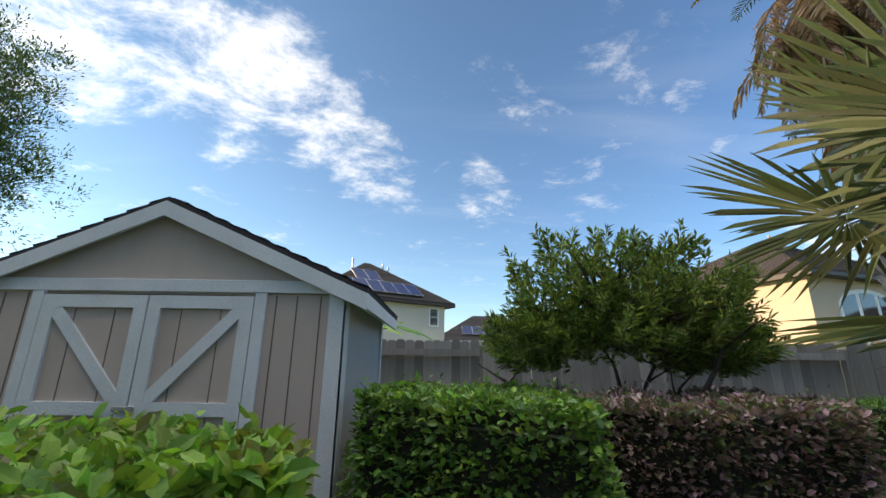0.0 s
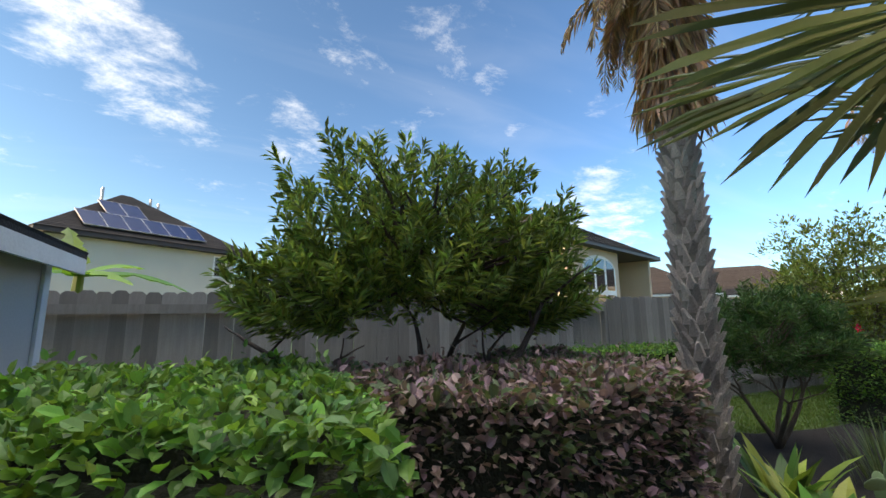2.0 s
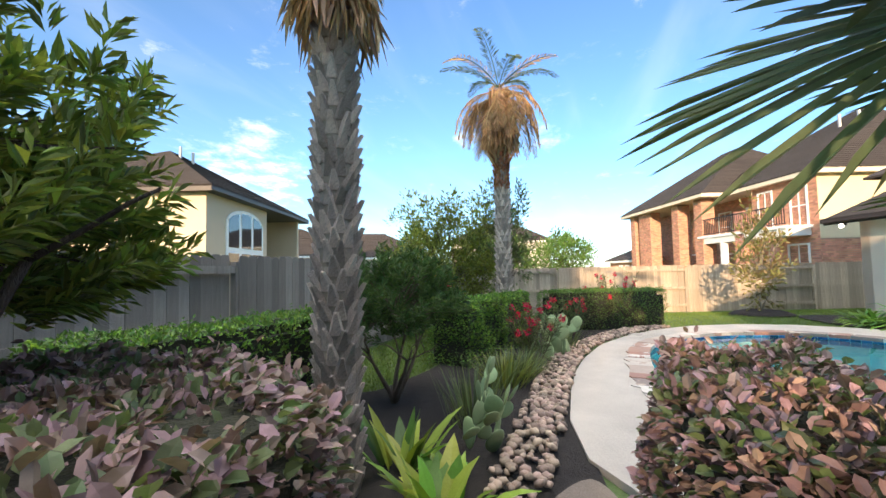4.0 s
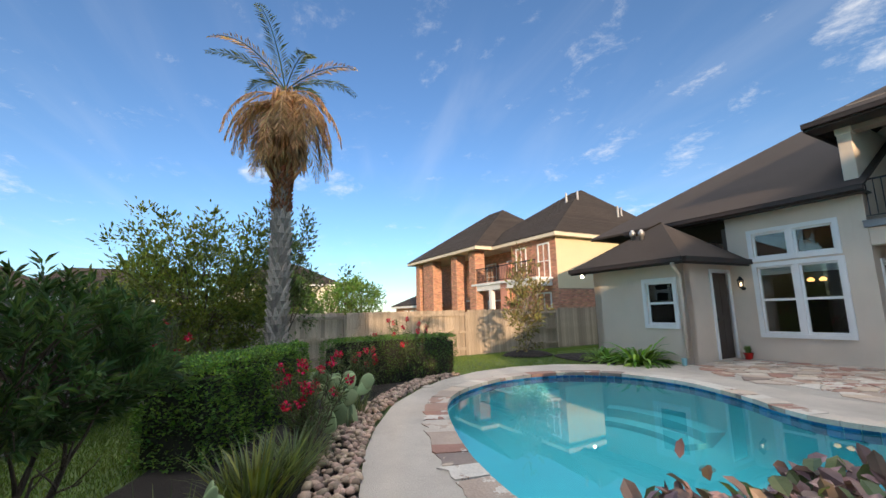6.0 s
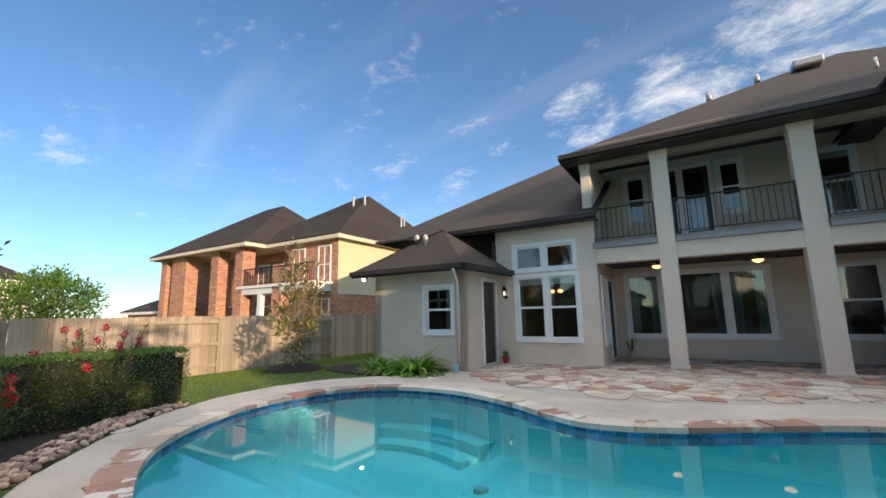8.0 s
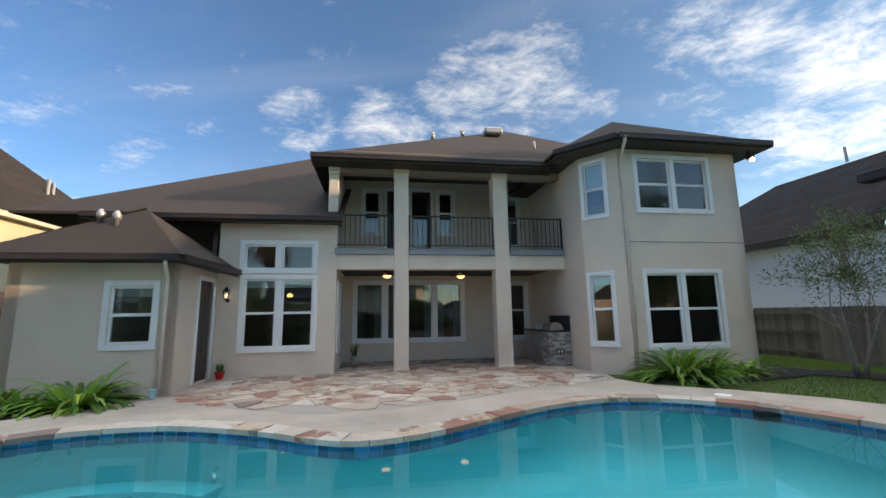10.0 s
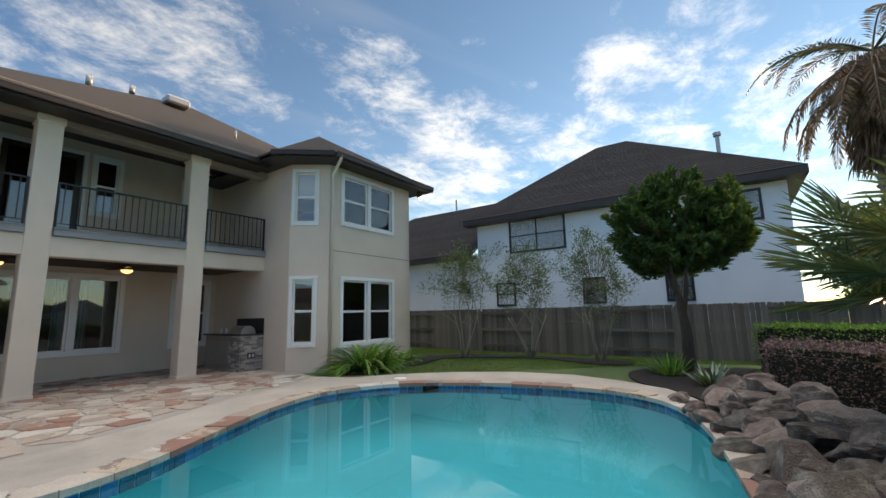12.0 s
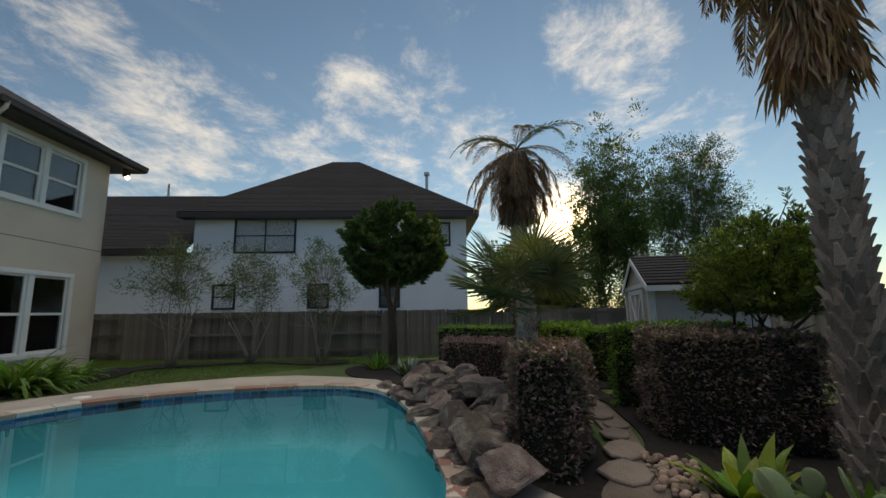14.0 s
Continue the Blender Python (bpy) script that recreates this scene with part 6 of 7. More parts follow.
def clump(name, label, x, y, z, n, h, w, ma, category="plant", lean=0.8, droop=0.5, seg=4, seed=3, spread=0.05, second=None):
    """A tuft of strap leaves that arch outwards."""
    rnd = random.Random(seed)
    t = thing(name, label, category)
    for mm, cnt in ((ma, n if second is None else n // 2), (second, n // 2)):
        if mm is None:
            continue
        vs, fs = [], []
        for i in range(cnt):
            a = rnd.uniform(0, 2 * math.pi)
            o = Vector((math.cos(a), math.sin(a), 0))
            p = Vector((x, y, z)) + o * spread * rnd.random() * 2
            d = (o * lean * rnd.uniform(0.2, 1.2) + Vector((0, 0, 1))).normalized()
            ln = h * rnd.uniform(0.7, 1.2)
            ww = w * rnd.uniform(0.7, 1.2)
            s = Vector((-o.y, o.x, 0))
            k = len(vs)
            for j in range(seg + 1):
                f = j / seg
                wd = ww * (0.45 + 1.1 * f * (1 - f) * 2) * (1 - f ** 3) + 0.001
                vs += [tuple(p + s * wd / 2), tuple(p - Vector((0, 0, wd * 0.15)) + o * 0.0), tuple(p - s * wd / 2)]
                d = (d + Vector((0, 0, -droop / seg)) * (0.5 + f)).normalized()
                p = p + d * ln / seg
            for j in range(seg):
                q = k + 3 * j
                fs += [(q, q + 1, q + 4, q + 3), (q + 1, q + 2, q + 5, q + 4)]
        tagged(mesh_part("leaves", vs, fs, mm, t), kind="stuff")
    return t


def prickly_pear(x, y, z, n, size, seed, label):
    """A prickly pear: thick oval pads growing out of one another."""
    rnd = random.Random(seed)
    t = thing("prickly_pear", label, "cactus")
    bm = bmesh.new()
    bmesh.ops.create_uvsphere(bm, u_segments=14, v_segments=9, radius=1.0)
    for v in bm.verts:
        v.co = Vector((v.co.x * (0.36 + 0.08 * v.co.z), v.co.y * 0.075, v.co.z * 0.5 + 0.5))
    me = bpy.data.meshes.new("pad")
    bm.to_mesh(me)
    bm.free()
    me.materials.append(CACTUS)
    me.polygons.foreach_set("use_smooth", [True] * len(me.polygons))
    ends = [(pose(x + rnd.gauss(0, 0.09 * size / 0.2), y + rnd.gauss(0, 0.09 * size / 0.2), z - 0.02, rnd.gauss(0, 14), rnd.gauss(0, 14), rnd.uniform(0, 180)), size * 1.25) for _ in range(max(3, n // 5))]
    made = 0
    while made < n:
        m, s = ends.pop(0)
        o = new("pad", me)
        o.parent = t
        o.matrix_local = m @ Matrix.Diagonal((s, s, s, 1))
        made += 1
        for sgn in ((-1, 1) if rnd.random() < 0.75 else (rnd.choice((-1, 1)),)):
            ends.append((m @ Matrix.Translation((sgn * 0.22 * s, 0, 0.86 * s)) @ pose(0, 0, 0, rnd.gauss(0, 10), sgn * rnd.uniform(12, 42), rnd.gauss(0, 30)), size * rnd.uniform(0.75, 1.05)))
    return t


def flower_shrub(x, y, z, r, h, seed, flowers, label):
    """An oleander: upright stems, narrow leaves, clusters of red flowers."""
    rnd = random.Random(seed)
    t = thing("oleander", label, "shrub")
    bm = bmesh.new()
    C, D, FC, FD = [], [], [], []
    for i in range(int(26 * r / 0.5)):
        a = rnd.uniform(0, 2 * math.pi)
        k = rnd.random() ** 0.5 * r
        q = Vector((x + math.cos(a) * k, y + math.sin(a) * k, z + h * rnd.uniform(0.55, 1.1)))
        b = Vector((x + math.cos(a) * k * 0.25, y + math.sin(a) * k * 0.25, z))
        tube(bm, [b, b.lerp(q, 0.5) + Vector((0, 0, 0.05)), q], [0.009, 0.006, 0.003], 4)
        for j in range(46):
            f = rnd.uniform(0.25, 1.0)
            C.append(b.lerp(q, f))
            D.append((q - b).normalized() * 0.8 + Vector((rnd.gauss(0, 0.8), rnd.gauss(0, 0.8), rnd.gauss(0.1, 0.4))))
        if i < flowers:
            for j in range(34):
                o = Vector((rnd.gauss(0, 1), rnd.gauss(0, 1), rnd.gauss(0, 1))).normalized()
                FC.append(q + o * rnd.uniform(0.005, 0.04))
                FD.append(o)
    tagged(tagged(part("stem", bm, BARK, t), kind="stuff"), kind="stuff")
    tagged(leaf_part("foliage", np.array(C), np.array(D), RNG.uniform(0.07, 0.12, len(C)), np.full(len(C), 0.014), GREEN_GREY, t), kind="stuff")
    tagged(leaf_part("flower", np.array(FC), np.array(FD), RNG.uniform(0.025, 0.045, len(FC)), RNG.uniform(0.022, 0.034, len(FC)), FLOWER, t), "crimson flower heads", kind="stuff")
    return t


# beds of black mulch
BEDS = []


def bed(poly, label, lift=0.012):
    BEDS.append(poly)
    def zz(x, y):
        return lie(x, y) + lift
    lp = spline(poly, 5)
    sheet("mulch_bed", lp, zz, MULCH, label, "mulch bed", thick=0.02)


bed([(-3.0, 0.6), (-0.25, 0.75), (0.2, 1.75), (1.1, 1.95), (2.4, 2.05), (3.6, 1.6), (4.4, 1.62), (5.4, 1.82), (7.2, 1.84), (8.4, 1.8), (9.6, 1.5), (10.7, 0.95), (11.6, 0.3), (12.2, -0.3), (13.0, 0.3), (12.4, 2.2), (11.4, 4.0), (8.6, 4.3), (7.5, 3.75), (6.2, 3.95), (5.75, 4.2), (5.6, 5.0), (2.5, 5.2), (-0.3, 4.6), (-0.5, 2.6), (-0.4, 1.9), (-3.0, 1.9)][::-1], "black mulch planting bed behind the pool path")
bed([(0.3, -1.3), (-0.6, -2.0), (-1.2, -3.2), (-2.4, -3.9), (-3.6, -3.3), (-4.6, -1.6), (-3.6, 2.6), (-1.2, 2.8), (-0.4, 0.7), (1.2, 0.75), (1.9, 0.6), (2.2, 1.45), (2.7, 1.62), (3.8, 1.5), (3.9, 0.95), (3.2, 0.45), (2.0, -0.1), (1.0, -0.7)], "black mulch bed round the rocks")
bed([tuple(loc(s, n)[:2]) for s, n in ((-5.2, 1.8), (-5.2, 2.9), (-6.6, 3.1), (-8.3, 2.9), (-9.2, 2.3), (-8.9, 1.3), (-8.2, 1.7))], "black mulch bed at the tower wall", 0.02)
bed([tuple(loc(s, n)[:2]) for s, n in ((4.35, 2.1), (4.35, 3.1), (5.6, 3.4), (7.2, 3.2), (8.2, 2.6), (7.6, 1.6))], "black mulch bed at the house corner", 0.02)
bed([(-0.9, -9.3), (-2.0, -8.1), (-2.9, -6.8), (-2.7, -5.1), (-3.4, -4.5), (-4.2, -5.2), (-4.2, -7.0), (-3.4, -8.4), (-1.9, -9.8)], "black mulch bed under the crape myrtles", 0.02)
bm = bmesh.new()
bmesh.ops.create_uvsphere(bm, u_segments=20, v_segments=10, radius=1.0)
for v in bm.verts:
    k = 1 + 0.12 * noise.noise(v.co * 3)
    v.co = Vector((15.5 + v.co.x * 0.8 * k, -3.3 + v.co.y * 0.8 * k, lie(15.5, -3.3) + v.co.z * 0.16 * k))
tagged(part("mulch_mound", bm, MULCH, smooth=True), "round mound of black mulch under the sapling", "mulch mound")

# hedges
hedge([(-2.6, 0.95), (-0.62, 0.75), (-0.30, 0.95), (-0.45, 1.5), (-2.6, 1.95)], -0.05, 1.04, GREEN_BRIGHT, "bright green clipped hedge beside the shed path", 0.072, 1300, second=GREEN_GOLD, broad=0.6, oval=True)
hedge([(-0.55, 2.66), (0.72, 1.92), (0.85, 2.6), (0.72, 3.7), (-0.4, 3.9)], -0.05, 1.10, GREEN_MID, "clipped green hedge in front of the shed wall", 0.052, 1900, 0.07, second=GREEN_BRIGHT, broad=0.6, oval=True)
hedge([(0.80, 2.40), (1.35, 2.16), (2.25, 2.28), (2.6, 2.9), (2.5, 3.7), (0.85, 3.35)], -0.05, 1.08, PURPLE, "purple-bronze clipped hedge beside the stepping path", 0.043, 2500, 0.08, second=GREEN_GREY, broad=0.66, oval=True)
hedge([(2.25, 0.8), (3.65, 0.83), (3.62, 1.36), (2.85, 1.52), (2.25, 1.42)], -0.05, 1.0, PURPLE, "purple-bronze hedge above the pool rocks", 0.043, 2500, 0.08, second=GREEN_GREY, broad=0.66, oval=True)
hedge([(-1.6, -1.1), (-0.6, -1.0), (-0.1, 0.3), (-1.4, 0.5)], -0.05, 0.80, PURPLE, "low purple-bronze clipped hedge behind the rocks", 0.045, 1300)
hedge([(-4.5, -1.7), (-3.6, -2.0), (-2.9, 0.6), (-1.3, 2.0), (-1.5, 2.7), (-3.5, 2.0)], -0.05, 0.95, GREEN_BRIGHT, "long clipped green hedge by the far lawn", 0.045, 800)
hedge([(2.9, 4.5), (5.6, 4.2), (5.7, 4.9), (3.1, 5.3)], -0.05, 0.95, GREEN_MID, "low green hedge along the grey fence", 0.05, 900, second=GREEN_BRIGHT)
hedge([(7.1, 3.2), (9.6, 2.6), (9.75, 3.0), (7.4, 3.95)], -0.05, 0.92, GREEN_MID, "clipped green boxwood hedge in the bed", 0.045, 2300, 0.09, second=GREEN_BRIGHT)
hedge([(11.35, 1.3), (12.0, -0.25), (12.75, 0.0), (12.6, 1.2), (12.0, 2.2), (11.0, 2.6)], -0.05, 0.86, GREEN_MID, "clipped green hedge at the bend of the path", 0.042, 1500, 0.04)

# trees and shrubs
tree("podocarpus_tree", "broad dark green tree with narrow leaves and several trunks", (1.42, 3.6, -0.05), 3, 2.5, OLIVE, BARK_DARK, (1.5, 3.62, 1.80, 1.0, 0.85, 0.5), 930, 32, 0.078, 0.27, 0.13, 11, 0.065, 0.36, spread=0.10, split=2, ragged=0.16, tuft=0.11,
     lobes=((1.12, 3.6, 1.85, 0.58, 0.6, 0.56), (2.08, 3.6, 1.82, 0.55, 0.6, 0.52), (1.6, 3.55, 1.62, 0.95, 0.75, 0.34), (1.6, 3.6, 1.9, 0.55, 0.6, 0.42), (0.80, 3.5, 1.45, 0.4, 0.45, 0.28), (2.2, 3.55, 1.45, 0.45, 0.5, 0.28)))
tree("podocarpus_shrub", "dark green shrub with spreading narrow leaves", (5.5, 3.65, -0.05), 4, 1.6, GREEN_DARK, BARK, (5.5, 3.65, 1.08, 0.85, 0.7, 0.42), 330, 34, 0.085, 0.26, 0.14, 12, 0.03, 0.5, category="shrub", tuft=0.12)
tree("garden_tree", "loose yellow-green tree with feathery shoots by the fence", (11.6, 4.7, -0.05), 3, 3.5, GREEN_GOLD, BARK, (11.4, 4.75, 1.75, 2.0, 1.2, 1.25), 420, 40, 0.10, 0.42, 0.26, 13, 0.05, 0.5, ragged=0.55)
tree("garden_tree", "sparse green tree with drooping leaves behind the palm", (12.6, 3.6, -0.05), 2, 3.6, GREEN_GREY, BARK, (12.4, 3.5, 2.2, 1.0, 0.9, 1.4), 130, 36, 0.11, 0.4, 0.22, 14, 0.04, 0.3, ragged=0.6)
tree("clipped_tree", "rounded dark green tree with tiered leaf clusters on a single trunk", (-3.1, -3.0, -0.1), 1, 4.4, GREEN_DARK, BARK, (-3.1, -3.0, 3.05, 1.25, 1.25, 1.35), 780, 44, 0.15, 0.4, 0.22, 15, 0.14, 0.05, depth=1, ragged=0.2, tuft=0.15,
     lobes=((-3.1, -3.0, 3.45, 0.85, 0.85, 0.85), (-2.5, -3.5, 3.0, 0.7, 0.7, 0.75), (-3.75, -2.5, 3.05, 0.7, 0.7, 0.8), (-3.1, -2.3, 2.85, 0.65, 0.65, 0.7), (-3.3, -3.6, 2.5, 0.7, 0.7, 0.5), (-2.9, -2.8, 2.4, 0.8, 0.8, 0.4)))
for i, (x, y, s) in enumerate(((-1.65, -8.75, 16), (-3.1, -7.45, 17), (-3.5, -5.4, 18))):
    tree("crape_myrtle", "slender multi-stem crape myrtle with sparse grey-green leaves", (x, y, lie(x, y)), 5, 3.4, GREEN_GREY, BARK_PALE, (x, y, 2.35, 0.85, 0.85, 1.0), 170, 30, 0.065, 0.5, 0.22, s, 0.032, 0.2, spread=0.08, split=2, ragged=0.5)
tree("magnolia_sapling", "young magnolia with sparse bronze leaves on a mulch mound", (15.5, -3.3, lie(15.5, -3.3) + 0.1), 2, 3.0, BRONZE, BARK_PALE, (15.5, -3.3, 1.65, 0.58, 0.58, 1.4), 105, 12, 0.16, 0.45, 0.2, 19, 0.025, 0.15, split=2, ragged=0.5)
tree("tall_tree", "tall dark tree with fine foliage against the sun", (-15.5, 3.6, -0.4), 2, 9, GREEN_DARK, BARK, (-15.5, 4.2, 5.1, 2.2, 2.2, 4.1), 1300, 46, 0.16, 0.4, 0.42, 21, 0.16, 0.2, ragged=0.75)
tree("tall_tree", "tall fine-leaved tree rising behind the shed", (-8.0, 5.7, -0.3), 2, 6, GREEN_DARK, BARK, (-8.2, 5.75, 4.35, 1.35, 1.35, 2.3), 1150, 46, 0.075, 0.36, 0.28, 22, 0.09, 0.2, ragged=0.4)
# greenery past the fence, added and raised to keep low sun off the pool
tree("sun_block_shrub", "dense green shrubs beyond the boundary fence, added to block the low sun", (-17.0, -0.3, -0.4), 4, 3.6, GREEN_DARK, BARK, (-17.0, -0.2, 2.5, 1.6, 2.5, 2.9), 1000, 44, 0.22, 0.5, 0.42, 24, 0.07, 0.5, category="shrub")
tree("far_tree", "distant green tree beyond the tan fence", (34, 2.5, -0.5), 2, 4, GREEN_MID, BARK, (34, 2.5, 2.2, 2.2, 2.2, 1.9), 260, 26, 0.22, 0.5, 0.5, 25, 0.12, 0.3)
tree("far_tree", "distant green tree in front of a far house", (30, 6.5, -0.5), 2, 4, GREEN_MID, BARK, (30, 6.5, 2.0, 2.0, 2.0, 1.8), 260, 26, 0.22, 0.5, 0.5, 26, 0.12, 0.3)

# palms
palm("date_palm", "tall palm with grey booted trunk and hanging dead fronds", 3.74, 3.24, -0.05, 5.0, 0.125, 0.105, 40, 8, 31, 1.3, dead_mat=PALM_BROWN, skirt=2.0, skirt_r=0.22, green_up=1.6, reach=0.7, per=8, step=0.092, boot_top=3.25, frond_len=1.15)
palm("date_palm", "date palm with straw-coloured dead fronds and few green ones", 10.1, 3.18, -0.05, 5.25, 0.155, 0.12, 48, 9, 32, 1.45, skirt=1.25, skirt_r=0.34, green_up=1.3, reach=1.5, frond_len=1.5, stubs=90, boot_top=3.1)
palm("date_palm", "date palm with a drooping brown skirt against the sun", -1.75, 0.5, -0.05, 4.85, 0.16, 0.14, 44, 10, 33, 1.6, skirt=1.6, skirt_r=0.36, green_up=0.75, dead_mat=PALM_GREY)


def build_fan_palm():
    rnd = random.Random(41)
    f = thing("fan_palm", "fan palm with grey-green folded fronds and fibrous trunk", "palm tree")
    x, y = 1.85, 0.86
    bm = bmesh.new()
    tube(bm, [(x, y, -0.05), (x, y, 0.6), (x, y, 1.2), (x, y, 1.6)], [0.15, 0.14, 0.14, 0.11], 12)
    part("trunk", bm, PALM_BARK, f, "brown fibrous trunk")
    C = [(x + 0.14 * math.cos(a), y + 0.14 * math.sin(a), z) for a, z in ((rnd.uniform(0, 6.3), rnd.uniform(0.2, 1.6)) for _ in range(900))]
    D = [(c[0] - x + rnd.gauss(0, 0.1), c[1] - y + rnd.gauss(0, 0.1), rnd.uniform(-0.3, 0.3)) for c in C]
    tagged(leaf_part("fibre", np.array(C), np.array(D), 0.07, 0.012, BARK, f), kind="stuff")
    top = Vector((x, y, 1.58))
    spec = [(-52, 0.05, 0.62), (-8, 0.32, 0.6), (28, 0.5, 0.62), (62, 0.35, 0.42), (148, 0.22, 0.7), (172, 0.62, 0.6), (200, 0.2, 0.6), (228, 0.4, 0.62), (255, 0.05, 0.6), (282, 0.35, 0.6), (312, 0.6, 0.6), (340, -0.1, 0.6), (80, 0.9, 0.45), (140, 0.85, 0.7), (20, 1.1, 0.6), (260, 1.2, 0.6), (330, -0.5, 0.5), (210, -0.45, 0.5), (170, -0.4, 0.5), (275, -0.5, 0.5)]
    for a, up, ln in spec:
        a = radians(a)
        d = Vector((math.cos(a), math.sin(a), up)).normalized()
        hub = top + d * ln
        face = Vector((-math.cos(a) * (0.45 + up), -math.sin(a) * (0.45 + up), 1.0))
        fan_leaf(f, top + Vector((0, 0, -0.06)), hub, face, rnd, 0.56 * rnd.uniform(0.9, 1.1))
    # broad fans that lean out over the path
    for hub, face, size, sag in (((1.58, 1.34, 1.83), (-0.5, -0.45, 0.8), 0.55, 0.16), ((2.08, 1.18, 1.70), (-0.6, 0.3, 0.8), 0.50, 0.12)):
        fan_leaf(f, top, hub, face, rnd, size, 46, 310, None, sag)


build_fan_palm()


# banana plant behind the shed
def build_banana():
    b = thing("banana_plant", "banana plant with broad torn green leaves behind the shed", "plant")
    x, y = -1.29, 7.4
    bm = bmesh.new()
    tube(bm, [(x, y, -0.1), (x, y, 1.2), (x + 0.02, y, 1.9)], [0.09, 0.07, 0.05], 8)
    part("stem", bm, GREEN_GOLD, b)
    rnd = random.Random(5)
    for a, up, ln in ((5, 0.35, 1.25), (120, 2.2, 0.9), (175, 1.5, 1.25), (40, 0.8, 0.8), (150, 0.5, 0.8), (260, 0.6, 0.8), (320, 0.35, 0.9)):
        o = Vector((math.cos(radians(a)), math.sin(radians(a)), up)).normalized()
        s = Vector((-math.sin(radians(a)), math.cos(radians(a)), 0))
        p, d = Vector((x, y, 1.85)), o.copy()
        vs, fs = [], []
        for j in range(15):
            f_ = j / 14
            w = 0.15 * math.sin(math.pi * min(0.08 + f_ * 0.92, 1)) ** 0.6 * (1 + rnd.uniform(-0.5, 0.1))
            vs += [tuple(p + s * w - Vector((0, 0, w * 0.35))), tuple(p), tuple(p - s * w - Vector((0, 0, w * 0.35)))]
            d = (d + Vector((0, 0, -0.07))).normalized()
            p = p + d * ln / 14
        for j in range(14):
            q = 3 * j
            fs += [(q, q + 1, q + 4, q + 3), (q + 1, q + 2, q + 5, q + 4)]
        mesh_part("leaf", vs, fs, GREEN_BRIGHT, b)


build_banana()
prickly_pear(4.8, 2.45, -0.03, 22, 0.2, 51, "pale green prickly pear in the mulch bed")
prickly_pear(8.3, 2.0, -0.03, 28, 0.25, 52, "large pale green prickly pear beside the path")
flower_shrub(7.75, 2.4, -0.05, 0.5, 0.85, 61, 16, "oleander with crimson flowers beside the path")
flower_shrub(11.9, 0.95, -0.05, 0.6, 1.15, 62, 14, "tall oleander with crimson flowers by the hedge")
flower_shrub(9.2, 4.3, -0.05, 0.4, 1.25, 63, 5, "oleander with a few red flowers behind the hedge")
flower_shrub(10.6, 1.9, -0.05, 0.5, 0.8, 64, 7, "oleander with scattered red flowers by the stones")
clump("ginger_plant", "variegated yellow-striped ginger clump beside the path", 3.65, 2.5, -0.03, 34, 0.40, 0.14, STRIPED, lean=1.1, droop=0.9, seed=71, spread=0.1, second=GREEN_BRIGHT)
clump("ginger_plant", "variegated green and yellow clump in the bed", 4.1, 2.95, -0.03, 20, 0.45, 0.11, GREEN_MID, lean=0.7, droop=0.7, seed=72, spread=0.1, second=STRIPED)
clump("grass_clump", "pale green ornamental grass clump at the bed's edge", 6.45, 2.62, -0.05, 220, 0.46, 0.02, GREEN_GOLD, lean=0.7, droop=0.8, seed=73, spread=0.14, second=GREEN_GREY)
clump("grass_clump", "grey-green ornamental grass clump in the mulch", 7.1, 2.45, -0.05, 150, 0.42, 0.018, GREEN_GREY, lean=0.9, droop=0.9, seed=74, spread=0.14)
clump("grass_clump", "fine green grass behind the prickly pear", 5.15, 2.7, -0.05, 120, 0.5, 0.014, GREEN_GREY, lean=0.5, droop=0.4, seed=75, spread=0.12)
clump("grass_clump", "fine green grass beside the prickly pear", 9.0, 1.95, -0.05, 110, 0.42, 0.014, GREEN_GREY, lean=0.6, droop=0.5, seed=76, spread=0.12)
clump("fern", "green sword fern beside the lawn", -2.45, -3.15, -0.1, 90, 0.5, 0.05, GREEN_MID, lean=1.0, droop=0.6, seed=77, spread=0.1, second=GREEN_BRIGHT)
clump("striped_agave", "pale striped agave clump beside the rocks", -1.75, -2.1, -0.08, 80, 0.46, 0.045, mat("pale striped leaf", (0.36, 0.42, 0.33), 0.5, 0.1, island=0.3), lean=1.1, droop=0.5, seed=78, spread=0.08, second=GREEN_GREY)
for i, (s, n, h_) in enumerate(((-5.75, 2.5, 0.85), (-6.5, 2.35, 0.7), (-7.4, 2.3, 0.45), (5.2, 2.75, 0.7), (5.9, 2.9, 0.45), (6.5, 2.6, 0.4))):
    q = loc(s, n)
    clump("fern", "large green sword fern at the foot of the wall" if h_ > 0.6 else "small fern in the mulch at the wall", q.x, q.y, lie(q.x, q.y), int(190 * h_), h_ * 1.35, 0.1, GREEN_MID, lean=1.5, droop=1.7, seed=80 + i, spread=0.12, second=GREEN_BRIGHT)


# lawn blades
def lawn(name, poly, n, label):
    P = np.array(poly)
    lo, hi = P.min(0), P.max(0)
    C = []
    dk = spline(DECK_OUT, 2)
    while len(C) < n:
        x, y = RNG.uniform(lo, hi)
        if inside(x, y, poly) and not any(inside(x, y, b) for b in BEDS) and not inside(x, y, dk):
            C.append((x, y, lie(x, y) - 0.005))
    C = np.array(C)
    D = RNG.normal(size=(n, 3)) * [0.4, 0.4, 0] + [0, 0, 1]
    ob = leaf_part(name, C, D, RNG.uniform(0.03, 0.07, n), np.full(n, 0.009), LAWN)
    tagged(ob, label, "grass", kind="stuff")


